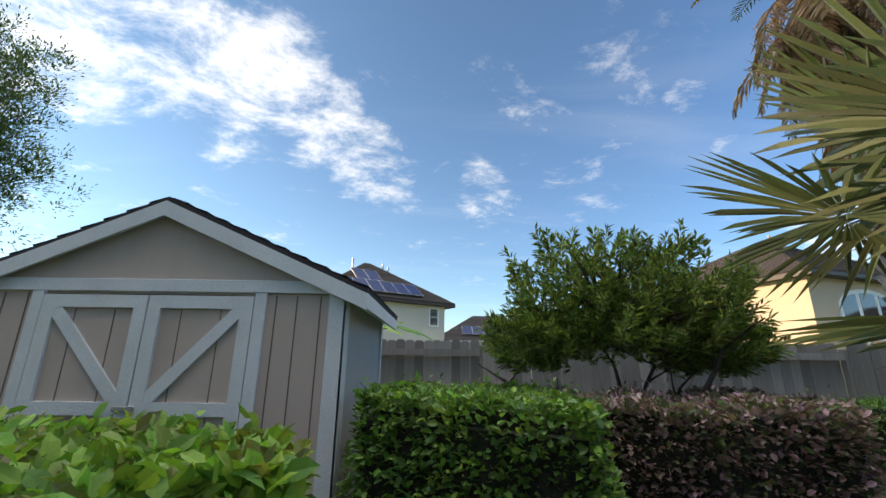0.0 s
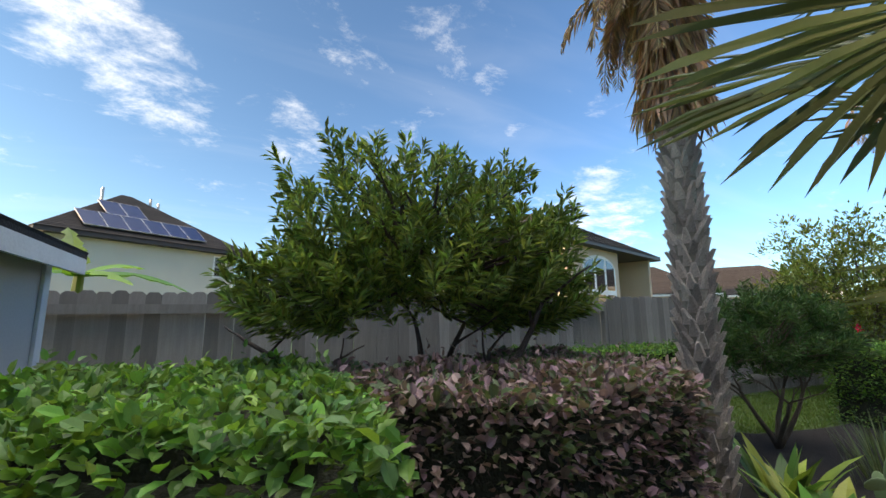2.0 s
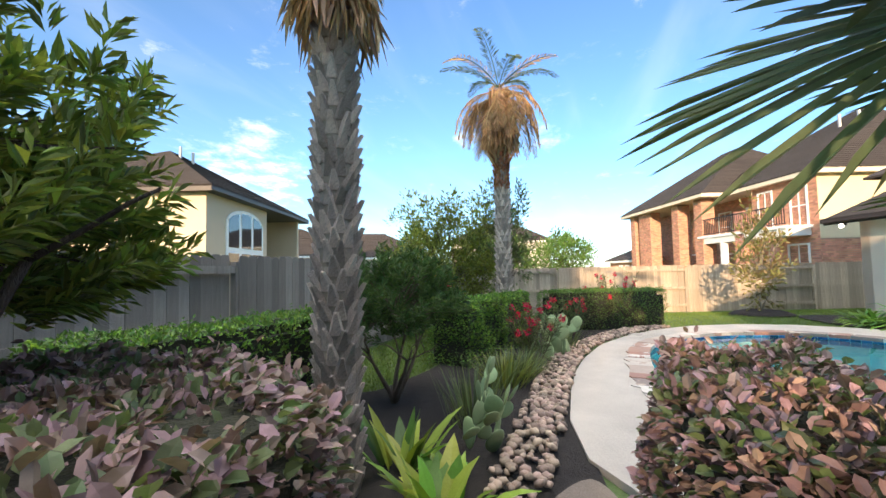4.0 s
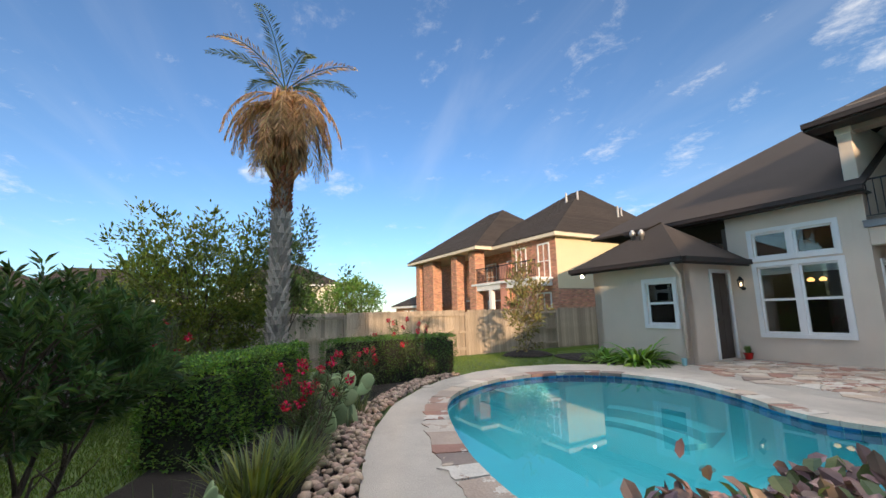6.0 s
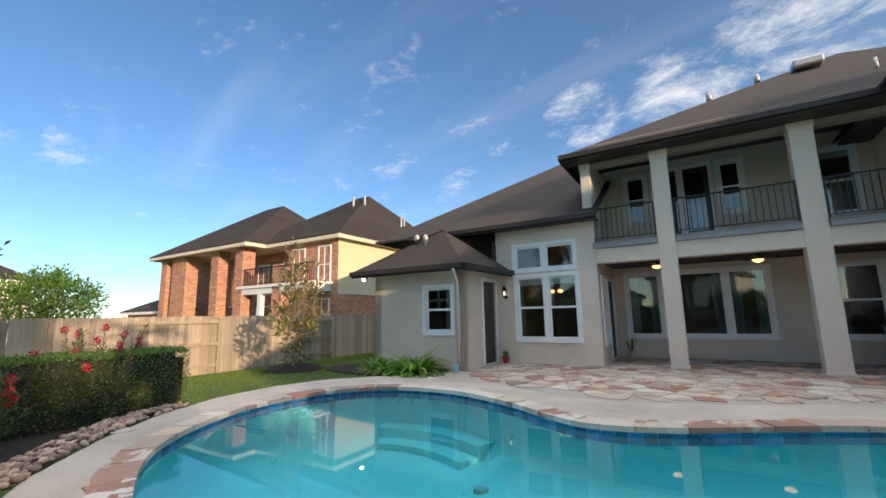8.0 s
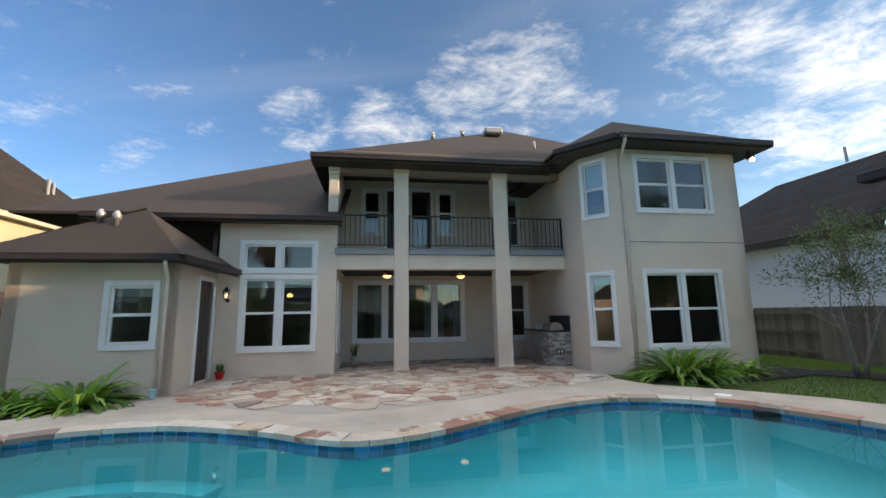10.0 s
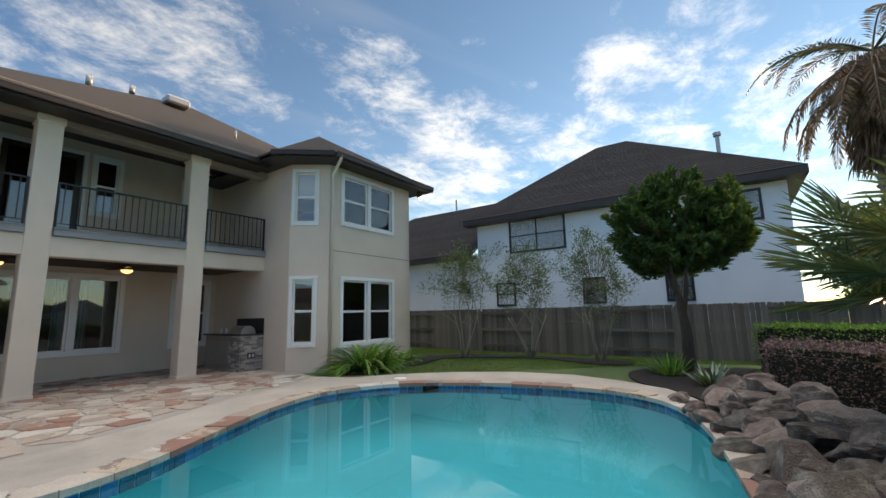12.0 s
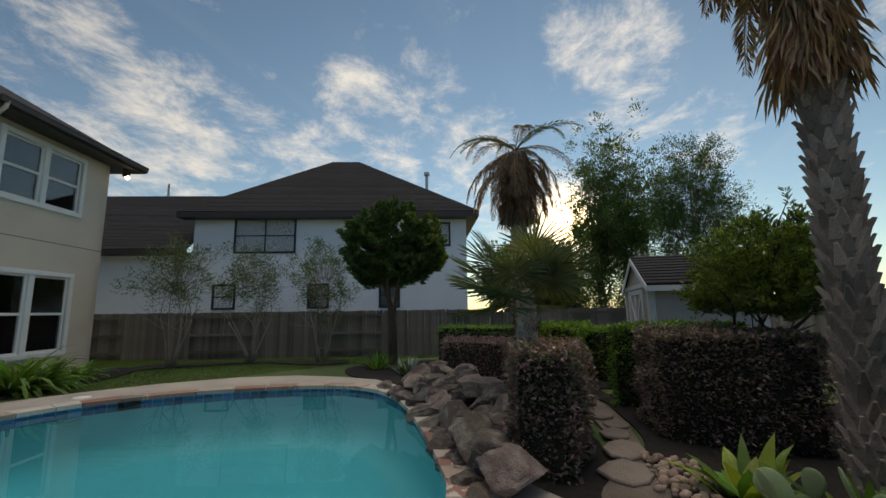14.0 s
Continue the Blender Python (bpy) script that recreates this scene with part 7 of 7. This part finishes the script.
LAWN = leaf_mat("lawn blade", (0.135, 0.20, 0.045), 0.35, 0.025, 0.6, 0.25)
lawn("grass", [tuple(loc(s, n)[:2]) for s, n in ((12.5, 10), (7, 8), (3.8, 4.4), (4.4, 2.2), (7, 2), (7, -4), (12.5, -4))], 52000, "short green lawn beside the tan fence")
lawn("grass", [tuple(loc(s, n)[:2]) for s, n in ((-4.6, 2.0), (-6.0, 4.5), (-9.2, 8.0), (-14, 12.0), (-14, -3), (-8.4, -3), (-8.4, 1.9))][::-1], 60000, "short green lawn beside the grey fence")
lawn("grass", [(5.7, 4.0), (7.5, 3.7), (8.8, 4.2), (11.0, 4.1), (11.0, 5.3), (5.7, 5.6)], 14000, "short green lawn between the planting bed and the fence")


# ---- stones ----
def stone_mesh(seed, flat=0.7, sub=2):
    bm = bmesh.new()
    bmesh.ops.create_icosphere(bm, subdivisions=sub, radius=0.5)
    o = Vector((seed * 3.7, seed * 1.3, 0))
    for v in bm.verts:
        d = 1 + 0.28 * noise.noise(v.co * 2.1 + o) + 0.12 * noise.noise(v.co * 5.3 + o)
        v.co = Vector((v.co.x * d, v.co.y * d * 0.8, max(v.co.z * d * flat, -0.24)))
    me = bpy.data.meshes.new("stone")
    bm.to_mesh(me)
    bm.free()
    return me


def cracked_mesh(seed):
    """A boulder: a rough ball with flat broken faces cut into it."""
    rnd = random.Random(seed)
    bm = bmesh.new()
    bmesh.ops.create_icosphere(bm, subdivisions=4, radius=0.62)
    cuts = []
    for _ in range(13):
        n = Vector((rnd.gauss(0, 1), rnd.gauss(0, 1), rnd.gauss(0, 1))).normalized()
        cuts.append((n, rnd.uniform(0.33, 0.5)))
    o = Vector((seed * 5.1, 0, 0))
    for v in bm.verts:
        c = v.co
        for n, d in cuts:
            k = c.dot(n)
            if k > d:
                c = c - n * (k - d)
        c = c * (1 + 0.05 * noise.noise(c * 5 + o) + 0.03 * noise.noise(c * 13 + o) + 0.05 * noise.noise(Vector((0, 0, c.z * 9)) + o))
        v.co = Vector((c.x * 1.1, c.y * 0.9, c.z * 0.72))
    me = bpy.data.meshes.new("boulder")
    bm.to_mesh(me)
    bm.free()
    me.materials.append(ROCK)
    return me


ROCKS = [cracked_mesh(i) for i in range(7)]
rnd = random.Random(90)
edge = [(-0.05, -1.95), (0.3, -1.55), (0.75, -1.25), (1.2, -0.9), (1.65, -0.62), (2.1, -0.36), (2.55, -0.12), (3.0, 0.10), (3.4, 0.32), (3.8, 0.52)]
for row, (off, z, s0) in enumerate(((0.0, 0.02, 0.42), (0.26, 0.12, 0.46), (0.5, 0.22, 0.46), (0.74, 0.3, 0.44))):
    for i, (x, y) in enumerate(edge):
        if row and (i == 0 or (row > 1 and i > 8)):
            continue
        for rep in range(2 if row < 2 else 1):
            b = new("boulder", ROCKS[rnd.randrange(7)])
            s = s0 * rnd.uniform(0.75, 1.2) * (0.7 if row == 0 else 1)
            b.matrix_world = pose(x - 0.48 * off + 0.22 * rep + rnd.gauss(0, 0.04), y + 0.88 * off + 0.12 * rep + rnd.gauss(0, 0.04), z - 0.06 * (row == 0) + rnd.gauss(0, 0.02), rnd.gauss(0, 12), rnd.gauss(0, 12), rnd.uniform(0, 360)) @ Matrix.Diagonal((s * 1.1, s, s * 0.85, 1))
            tagged(b, "rough brown sandstone boulder edging the pool", "rock", "pool rocks")

PEB = []
for i in range(6):
    me = stone_mesh(i, 0.65, 1)
    me.materials.append(PEBBLE)
    me.polygons.foreach_set("use_smooth", [True] * len(me.polygons))
    PEB.append(me)
line = [(2.9, 2.06), (4.1, 2.06), (5.46, 2.02), (6.5, 1.98), (7.6, 1.90), (8.5, 1.76), (9.4, 1.52), (10.5, 1.02), (11.3, 0.5), (12.0, -0.2)]
border = thing("pebble_border", "border of rounded tan river stones along the pool path", "stones")
vs, fs = [], []
for k in range(1300):
    u_ = rnd.random() * (len(line) - 1)
    i = int(u_)
    a, b = Vector((*line[i], 0)), Vector((*line[i + 1], 0))
    t = (b - a).normalized()
    p = a.lerp(b, u_ - i) + Vector((-t.y, t.x, 0)) * rnd.uniform(-0.13, 0.27)
    s = rnd.uniform(0.05, 0.115)
    m = pose(p.x, p.y, -0.045 + s * 0.25 + 0.03 * rnd.random(), rnd.gauss(0, 15), rnd.gauss(0, 15), rnd.uniform(0, 360)) @ Matrix.Diagonal((s, s, s, 1))
    if k < 300:
        o = new("pebble", PEB[k % 6])
        o.parent = border
        o.matrix_local = m
    else:
        q = len(vs)
        me = PEB[k % 6]
        vs += [tuple(m @ v.co) for v in me.vertices]
        fs += [tuple(i_ + q for i_ in f.vertices) for f in me.polygons]
tagged(mesh_part("pebble", vs, fs, PEBBLE, border, smooth=True), kind="stuff")

# stepping path
STEP = mat("grey brown stepping stone", (0.24, 0.195, 0.165), 0.85, 0.25, 4, 50, 0.5, island=0.2)
path = sheet("path", spline([(0.0, -0.9), (0.55, -0.5), (0.75, 0.6), (1.1, 1.45), (2.3, 1.72), (3.0, 1.78), (3.8, 1.5), (4.3, 1.7), (3.7, 2.0), (2.4, 2.0), (1.1, 1.92), (0.3, 1.6), (-0.2, 0.5), (-0.6, -0.6)], 5), -0.045, mat("gritty path soil", (0.20, 0.16, 0.13), 0.95, 0.3, 4, 90, 0.9), "gritty soil path with flat stepping stones", "path", thick=0.015)


def slab_stone(poly, z, thick, ma, name, parent=None):
    """A flat stone with a chamfered rim."""
    c = np.mean(poly, 0)
    bm = bmesh.new()
    lo = [bm.verts.new((*p, z)) for p in poly]
    mi = [bm.verts.new((*p, z + thick * 0.6)) for p in poly]
    hi = [bm.verts.new((*(np.array(p) + (c - np.array(p)) / max(np.linalg.norm(c - np.array(p)), 1e-6) * min(0.012, thick)), z + thick)) for p in poly]
    n = len(poly)
    for a, b in ((lo, mi), (mi, hi)):
        for i in range(n):
            bm.faces.new((a[i], a[(i + 1) % n], b[(i + 1) % n], b[i]))
    bm.faces.new(hi)
    return part(name, bm, ma, parent)


for i, (x, y, r) in enumerate(((1.35, 1.7, 0.24), (1.8, 1.86, 0.2), (2.2, 1.8, 0.2), (2.75, 1.82, 0.27), (3.35, 1.75, 0.28), (0.75, 1.3, 0.24), (0.45, 0.75, 0.26), (0.25, 0.1, 0.27))):
    pl = [(x + r * (1 + rnd.uniform(-0.2, 0.2)) * math.cos(a), y + r * 0.75 * (1 + rnd.uniform(-0.2, 0.2)) * math.sin(a)) for a in np.linspace(0, 2 * math.pi, 9)[:-1]]
    tagged(slab_stone(pl, -0.032, 0.03, STEP, "stepping_stone"), "flat grey-brown stepping stone on the soil path", "stone", "stepping stones")


# ---- patio things ----
def wall_lantern(p, nrm, label):
    l = thing("wall_lantern", label, "lamp")
    q = Vector(p)
    o = Vector(nrm)
    bm = bmesh.new()
    tube(bm, [q, q + o * 0.02], [0.05, 0.05], 10)
    tube(bm, [q + o * 0.02, q + o * 0.09 + Vector((0, 0, -0.03)), q + o * 0.13 + Vector((0, 0, 0.02))], [0.012, 0.012, 0.012], 6)
    part("bracket", bm, IRON, l)
    c = q + o * 0.13
    bm = bmesh.new()
    tube(bm, [c + Vector((0, 0, 0.0)), c + Vector((0, 0, 0.03))], [0.03, 0.05], 6)
    tube(bm, [c + Vector((0, 0, 0.2)), c + Vector((0, 0, 0.25)), c + Vector((0, 0, 0.31))], [0.085, 0.05, 0.012], 6)
    for k in range(6):
        a = k * math.pi / 3
        tube(bm, [c + Vector((0.05 * math.cos(a), 0.05 * math.sin(a), 0.03)), c + Vector((0.072 * math.cos(a), 0.072 * math.sin(a), 0.2))], [0.006, 0.006], 4)
    part("cage", bm, IRON, l, "black iron lantern cage")
    bm = bmesh.new()
    tube(bm, [c + Vector((0, 0, 0.06)), c + Vector((0, 0, 0.15))], [0.025, 0.02], 8)
    part("bulb", bm, emit_mat("lantern glow", (1.0, 0.75, 0.45), 2.0), l)


wall_lantern(loc(3.98, 0.0, 1.74), NN, "black iron wall lantern beside the side door")
GLOW = emit_mat("warm lamp glass", (1.0, 0.56, 0.20), 1.6)
for x, y in ((8.66, -10.11), (6.68, -10.93)):
    l = thing("ceiling_fan", "dark ceiling fan with a glowing amber bowl light under the porch", "ceiling fan")
    for k in range(5):
        part("blade", boxes(((0.12, -0.06, 2.472), (0.62, 0.06, 2.482)), m=pose(x, y, 0, 0, 0, 72 * k + 20), bevel=0.004), BROWN_FASCIA, l)
    bm = bmesh.new()
    tube(bm, [(x, y, 2.56), (x, y, 2.52), (x, y, 2.46), (x, y, 2.44)], [0.05, 0.06, 0.13, 0.13], 14)
    part("housing", bm, BROWN_FASCIA, l)
    bm = bmesh.new()
    tube(bm, [(x, y, 2.44), (x, y, 2.41), (x, y, 2.375), (x, y, 2.36)], [0.118, 0.112, 0.07, 0.02], 14)
    part("shade", bm, GLOW, l, "glowing amber glass shade", smooth=True)
l = thing("eave_light", "small bright flood lamp under the tower eave", "lamp", HOUSE)
part("lamp_body", boxes(((-8.62, 2.02, 5.0), (-8.5, 2.14, 5.2))), BROWN_FASCIA, l)
bm = bmesh.new()
bmesh.ops.create_uvsphere(bm, u_segments=10, v_segments=7, radius=0.055, matrix=Matrix.Translation((-8.56, 2.12, 4.98)))
part("bulb", bm, emit_mat("flood lamp glow", (1.0, 0.85, 0.6), 9.0), l, smooth=True)
l = thing("eave_light", "small bright flood lamp under the low eave", "lamp", HOUSE)
part("lamp_body", boxes(((7.05, 2.3, 2.28), (7.15, 2.4, 2.40))), BROWN_FASCIA, l)
bm = bmesh.new()
bmesh.ops.create_uvsphere(bm, u_segments=10, v_segments=7, radius=0.05, matrix=Matrix.Translation((7.1, 2.4, 2.27)))
part("bulb", bm, emit_mat("flood lamp glow", (1.0, 0.85, 0.6), 9.0), l, smooth=True)
# interior pendant behind the dining windows
l = thing("pendant_lamp", "amber pendant lamp glowing inside the dining room", "lamp", HOUSE)
for x in (2.9, 3.15):
    bm = bmesh.new()
    tube(bm, [(x, -1.6, 1.98), (x, -1.6, 1.93), (x, -1.6, 1.88)], [0.03, 0.085, 0.06], 10)
    part("shade", bm, emit_mat("pendant glow", (1.0, 0.5, 0.14), 1.8), l)
    bm = bmesh.new()
    tube(bm, [(x, -1.6, 3.3), (x, -1.6, 1.98)], [0.006, 0.006], 4)
    part("cord", bm, IRON, l)


def pot(name, label, x, y, z, r, h, ma, plant, ph, n, w, seed):
    p = thing(name, label, "potted plant")
    bm = bmesh.new()
    tube(bm, [(x, y, z), (x, y, z + h * 0.85), (x, y, z + h * 0.85), (x, y, z + h)], [r * 0.72, r * 0.98, r * 1.08, r * 1.08], 16)
    part("pot", bm, ma, p, smooth=False)
    rr = random.Random(seed)
    vs, fs = [], []
    for i in range(n):
        a = rr.uniform(0, 2 * math.pi)
        o = Vector((math.cos(a), math.sin(a), 0))
        b = Vector((x, y, z + h - 0.02)) + o * r * 0.5 * rr.random()
        t = b + o * ph * rr.uniform(0.1, 0.45) + Vector((0, 0, ph * rr.uniform(0.7, 1.1)))
        s = Vector((-o.y, o.x, 0)) * w
        k = len(vs)
        vs += [tuple(b - s * 0.6), tuple(b + s * 0.6), tuple(b.lerp(t, 0.5) + s), tuple(t), tuple(b.lerp(t, 0.5) - s)]
        fs.append((k, k + 1, k + 2, k + 3, k + 4))
    tagged(mesh_part("leaves", vs, fs, plant, p), kind="stuff")
    return p


q = loc(3.98, 0.2)
pot("potted_plant", "small plant in a glossy red pot by the side door", q.x, q.y, DECK_Z, 0.10, 0.17, mat("red glazed pot", (0.55, 0.02, 0.015), 0.25, 0.05), GREEN_MID, 0.2, 60, 0.012, 5)
pot("potted_plant", "snake plant in a pale patterned pot on the porch", 9.84, -10.76, DECK_Z, 0.11, 0.2, mat("pale clay pot", (0.55, 0.49, 0.42), 0.7, 0.15), GREEN_GREY, 0.42, 14, 0.022, 6)
q = loc(4.33, 2.32)
tagged(part("bucket", tube(bmesh.new(), [(q.x, q.y, DECK_Z - 0.04), (q.x, q.y, 0.13)], [0.045, 0.06], 12), mat("pale blue plastic", (0.35, 0.62, 0.66), 0.4, 0.05)), "pale blue plastic cup under the downspout", "bucket")


def build_grill():
    g = thing("grill_island", "stone-veneer outdoor kitchen island with steel grill", "grill island", HOUSE @ pose(-0.3, 0.1, 0))
    x0, x1, y0, y1, zt = -4.2, -3.62, -1.75, 0.0, 0.84
    part("base", boxes(((x0, y0, -0.03), (x1, y1, zt))), MORTAR, g)
    LEDGE = mat("grey ledgestone", (0.36, 0.33, 0.30), 0.9, 0.2, 6, 50, 0.5, island=0.55, hue=0.02)
    r = random.Random(3)
    for mm, L in ((pose(x0, y1, 0, 0, 0, 0), x1 - x0), (pose(x1, y1, 0, 0, 0, -90), 0.5)):
        z = -0.02
        while z < zt - 0.03:
            hh = r.uniform(0.035, 0.06)
            x = 0
            while x < L - 0.02:
                w = min(r.uniform(0.1, 0.24), L - x)
                part("ledgestone", boxes(((x + 0.002, 0, z), (x + w - 0.002, r.uniform(0.012, 0.035), min(z + hh - 0.003, zt - 0.002))), m=mm), LEDGE, g)
                x += w
            z += hh
    STEEL = mat("brushed steel", (0.42, 0.41, 0.40), 0.35, 0.08, 4, 80, 0.05, metal=0.9)
    for a, b in ((-1.7, -1.15), (-1.1, -0.55)):
        d = part("steel_door", boxes(((x1, a, 0.12), (x1 + 0.02, b, 0.7)), bevel=0.004), STEEL, g)
        part("handle", boxes(((x1 + 0.03, b - 0.08, 0.3), (x1 + 0.045, b - 0.06, 0.55))), STEEL, d)
    part("countertop", boxes(((x0 - 0.0, y0 - 0.04, zt), (x1 + 0.06, y1 + 0.05, zt + 0.04)), bevel=0.008), mat("dark granite", (0.05, 0.045, 0.042), 0.2, 0.3, 20, 90, 0.02), g)
    bm = bmesh.new()
    tube(bm, [(-3.92, -0.75, zt + 0.04), (-3.92, -0.2, zt + 0.04)], [0.2, 0.2], 18)
    part("grill_hood", bm, STEEL, g, "rounded steel grill hood", smooth=False)
    part("backsplash", boxes(((x0 - 0.03, -1.3, zt + 0.04), (x0 - 0.005, 0.0, zt + 0.42))), mat("black metal panel", (0.025, 0.024, 0.024), 0.4, 0.1), g)
    part("outlet", boxes(((-3.98, 0.036, 0.28), (-3.78, 0.05, 0.42)), bevel=0.004), mat("black outlet plate", (0.02, 0.02, 0.02), 0.4, 0.1), g)
    part("outlet_socket", boxes(((-3.95, 0.05, 0.31), (-3.90, 0.056, 0.39)), ((-3.86, 0.05, 0.31), (-3.81, 0.056, 0.39))), mat("pale outlet socket", (0.6, 0.6, 0.58), 0.4, 0.05), g)
    for i, y in enumerate((-1.5, -1.35, -1.25)):
        bm = bmesh.new()
        tube(bm, [(-3.9, y, zt + 0.04), (-3.9, y, zt + 0.13), (-3.9, y, zt + 0.17)], [0.03, 0.03, 0.012], 8)
        tagged(part("bottle", bm, [WHITE_TRIM, STEEL, WHITE_TRIM][i]), "small bottle on the grill countertop", "bottle").matrix_world = HOUSE @ pose(-0.3, 0.1, 0)


build_grill()
bm = bmesh.new()
tube(bm, [(1.95, -6.55, DECK_Z), (1.95, -6.55, DECK_Z + 0.012)], [0.13, 0.125], 18)
tagged(part("skimmer_lid", bm, WHITE_TRIM), "round white skimmer lid set in the deck", "lid")
bm = bmesh.new()
tube(bm, [(10.75, 0.62, DECK_Z), (10.75, 0.62, DECK_Z + 0.012)], [0.13, 0.125], 18)
tagged(part("skimmer_lid", bm, CONCRETE), "round beige skimmer lid set in the deck", "lid")
part("skimmer_mouth", boxes(((1.35, -5.72, -0.2), (1.95, -5.60, -0.07))), IRON, pool_thing, "dark skimmer mouth in the tile band")


# ---- paving pieces ----
def clip_cell(poly, p, q):
    """The part of a convex polygon nearer to p than to q."""
    m, d = (p + q) / 2, q - p
    out = []
    for i in range(len(poly)):
        a, b = poly[i], poly[(i + 1) % len(poly)]
        fa, fb = (a - m) @ d, (b - m) @ d
        if fa <= 0:
            out.append(a)
        if fa * fb < 0:
            out.append(a + (b - a) * fa / (fa - fb))
    return out


def flagstones():
    r = np.random.default_rng(17)
    out = [tuple(loc(s, n)[:2]) for s, n in ((4.2, 2.05), (4.2, 0.03), (1.48, 0.03), (1.48, -2.47), (-4.5, -2.47), (-4.5, 1.04))]
    poly = out + [(3.2, -8.15), (4.0, -7.35), (5.1, -6.75), (6.2, -5.7), (7.0, -5.15), (7.9, -4.75), (9.2, -4.85), (10.4, -5.0), (11.3, -5.15)]
    pts = []
    s = -5.4
    while s < 6:
        n = -2.8
        while n < 6.2:
            p = loc(s + r.uniform(-0.25, 0.25), n + r.uniform(-0.15, 0.15))
            pts.append((p.x, p.y))
            n += 0.25
        s += 0.47
    pts = np.array(pts)
    patio = new("patio_paving")
    tagged(patio, "flagstone patio in mixed tan, grey and rust stones", "patio", kind="structure")
    bigp = poly
    sheet("patio_mortar", poly, DECK_Z + 0.004, MORTAR, "grey mortar bed of the flagstone patio", "mortar")
    for i, p in enumerate(pts):
        if not inside(*p, bigp):
            continue
        cell = [p + np.array(v) for v in ((-1, -1), (1, -1), (1, 1), (-1, 1))]
        d = np.linalg.norm(pts - p, axis=1)
        for j in np.argsort(d)[1:14]:
            cell = clip_cell(cell, p, pts[j])
        if len(cell) < 3:
            continue
        c = np.mean(cell, 0)
        cell = [c + (v - c) * (1 - 0.028 / max(np.linalg.norm(v - c), 0.05)) + r.normal(size=2) * 0.012 for v in cell]
        if not all(inside(*v, bigp) for v in cell):
            cell = [c + (v - c) * 0.72 for v in cell]
            if not all(inside(*v, bigp) for v in cell):
                continue
        slab_stone(cell, DECK_Z + 0.004, r.uniform(0.010, 0.020), FLAG, "flagstone", patio)


def coping_and_tiles():
    cop = new("pool_coping")
    tagged(cop, "flagstone coping round the pool edge", "coping", kind="structure")
    r = random.Random(8)
    inner, outer = offset(POOL, -0.03), offset(POOL, 0.30)
    n = len(POOL)
    i = 0
    while i < n - 1:
        k = min(r.choice((2, 3, 3, 4)), n - i)
        a = [inner[(i + j) % n] for j in range(k + 1)]
        b = [outer[(i + j) % n] for j in range(k + 1)]
        b = [(x + r.gauss(0, 0.025), y + r.gauss(0, 0.025)) for x, y in b]
        pl = b + a[::-1]
        c = np.mean(pl, 0)
        pl = [tuple(c + (np.array(p) - c) * 0.965) for p in pl]
        bm = bmesh.new()
        prism(bm, pl, DECK_Z - 0.05, DECK_Z + 0.008 + r.uniform(0, 0.008))
        bmesh.ops.recalc_face_normals(bm, faces=bm.faces)
        part("coping_stone", bm, FLAG, cop)
        i += k
    bm = bmesh.new()
    lo, hi = offset(POOL, -0.005), offset(POOL, 0.29)
    v0, v1 = [bm.verts.new((*p, DECK_Z - 0.012)) for p in lo], [bm.verts.new((*p, DECK_Z - 0.012)) for p in hi]
    for k in range(n):
        bm.faces.new((v0[k], v1[k], v1[(k + 1) % n], v0[(k + 1) % n]))
    bmesh.ops.recalc_face_normals(bm, faces=bm.faces)
    part("coping_mortar", bm, MORTAR, cop)
    # a band of square tiles, two rows
    fine = []
    lp = offset(POOL, 0.045)
    tot = 0
    for a, b in zip(lp, lp[1:] + lp[:1]):
        fine.append((tot, Vector((*a, 0)), Vector((*b, 0))))
        tot += (fine[-1][2] - fine[-1][1]).length
    me = None
    count = int(tot / 0.152)
    vs, fs = [], []
    k = 0
    for j in range(count):
        s = j * tot / count
        while k + 1 < len(fine) and fine[k + 1][0] <= s:
            k += 1
        _, a, b = fine[k]
        p = a.lerp(b, (s - fine[k][0]) / max((b - a).length, 1e-6))
        ang = math.degrees(math.atan2(b.y - a.y, b.x - a.x))
        if me is None:
            me = bpy.data.meshes.new("tile")
            bm = boxes(((0.004, -0.004, -0.148), (0.148, 0.008, -0.004)), bevel=0.004)
            bm.to_mesh(me)
            bm.free()
            me.materials.append(TILE)
        o = new("tile", me)
        o.parent = pool_thing
        o.matrix_local = pose(p.x, p.y, DECK_Z - 0.05, 0, 0, ang)


flagstones()
coping_and_tiles()
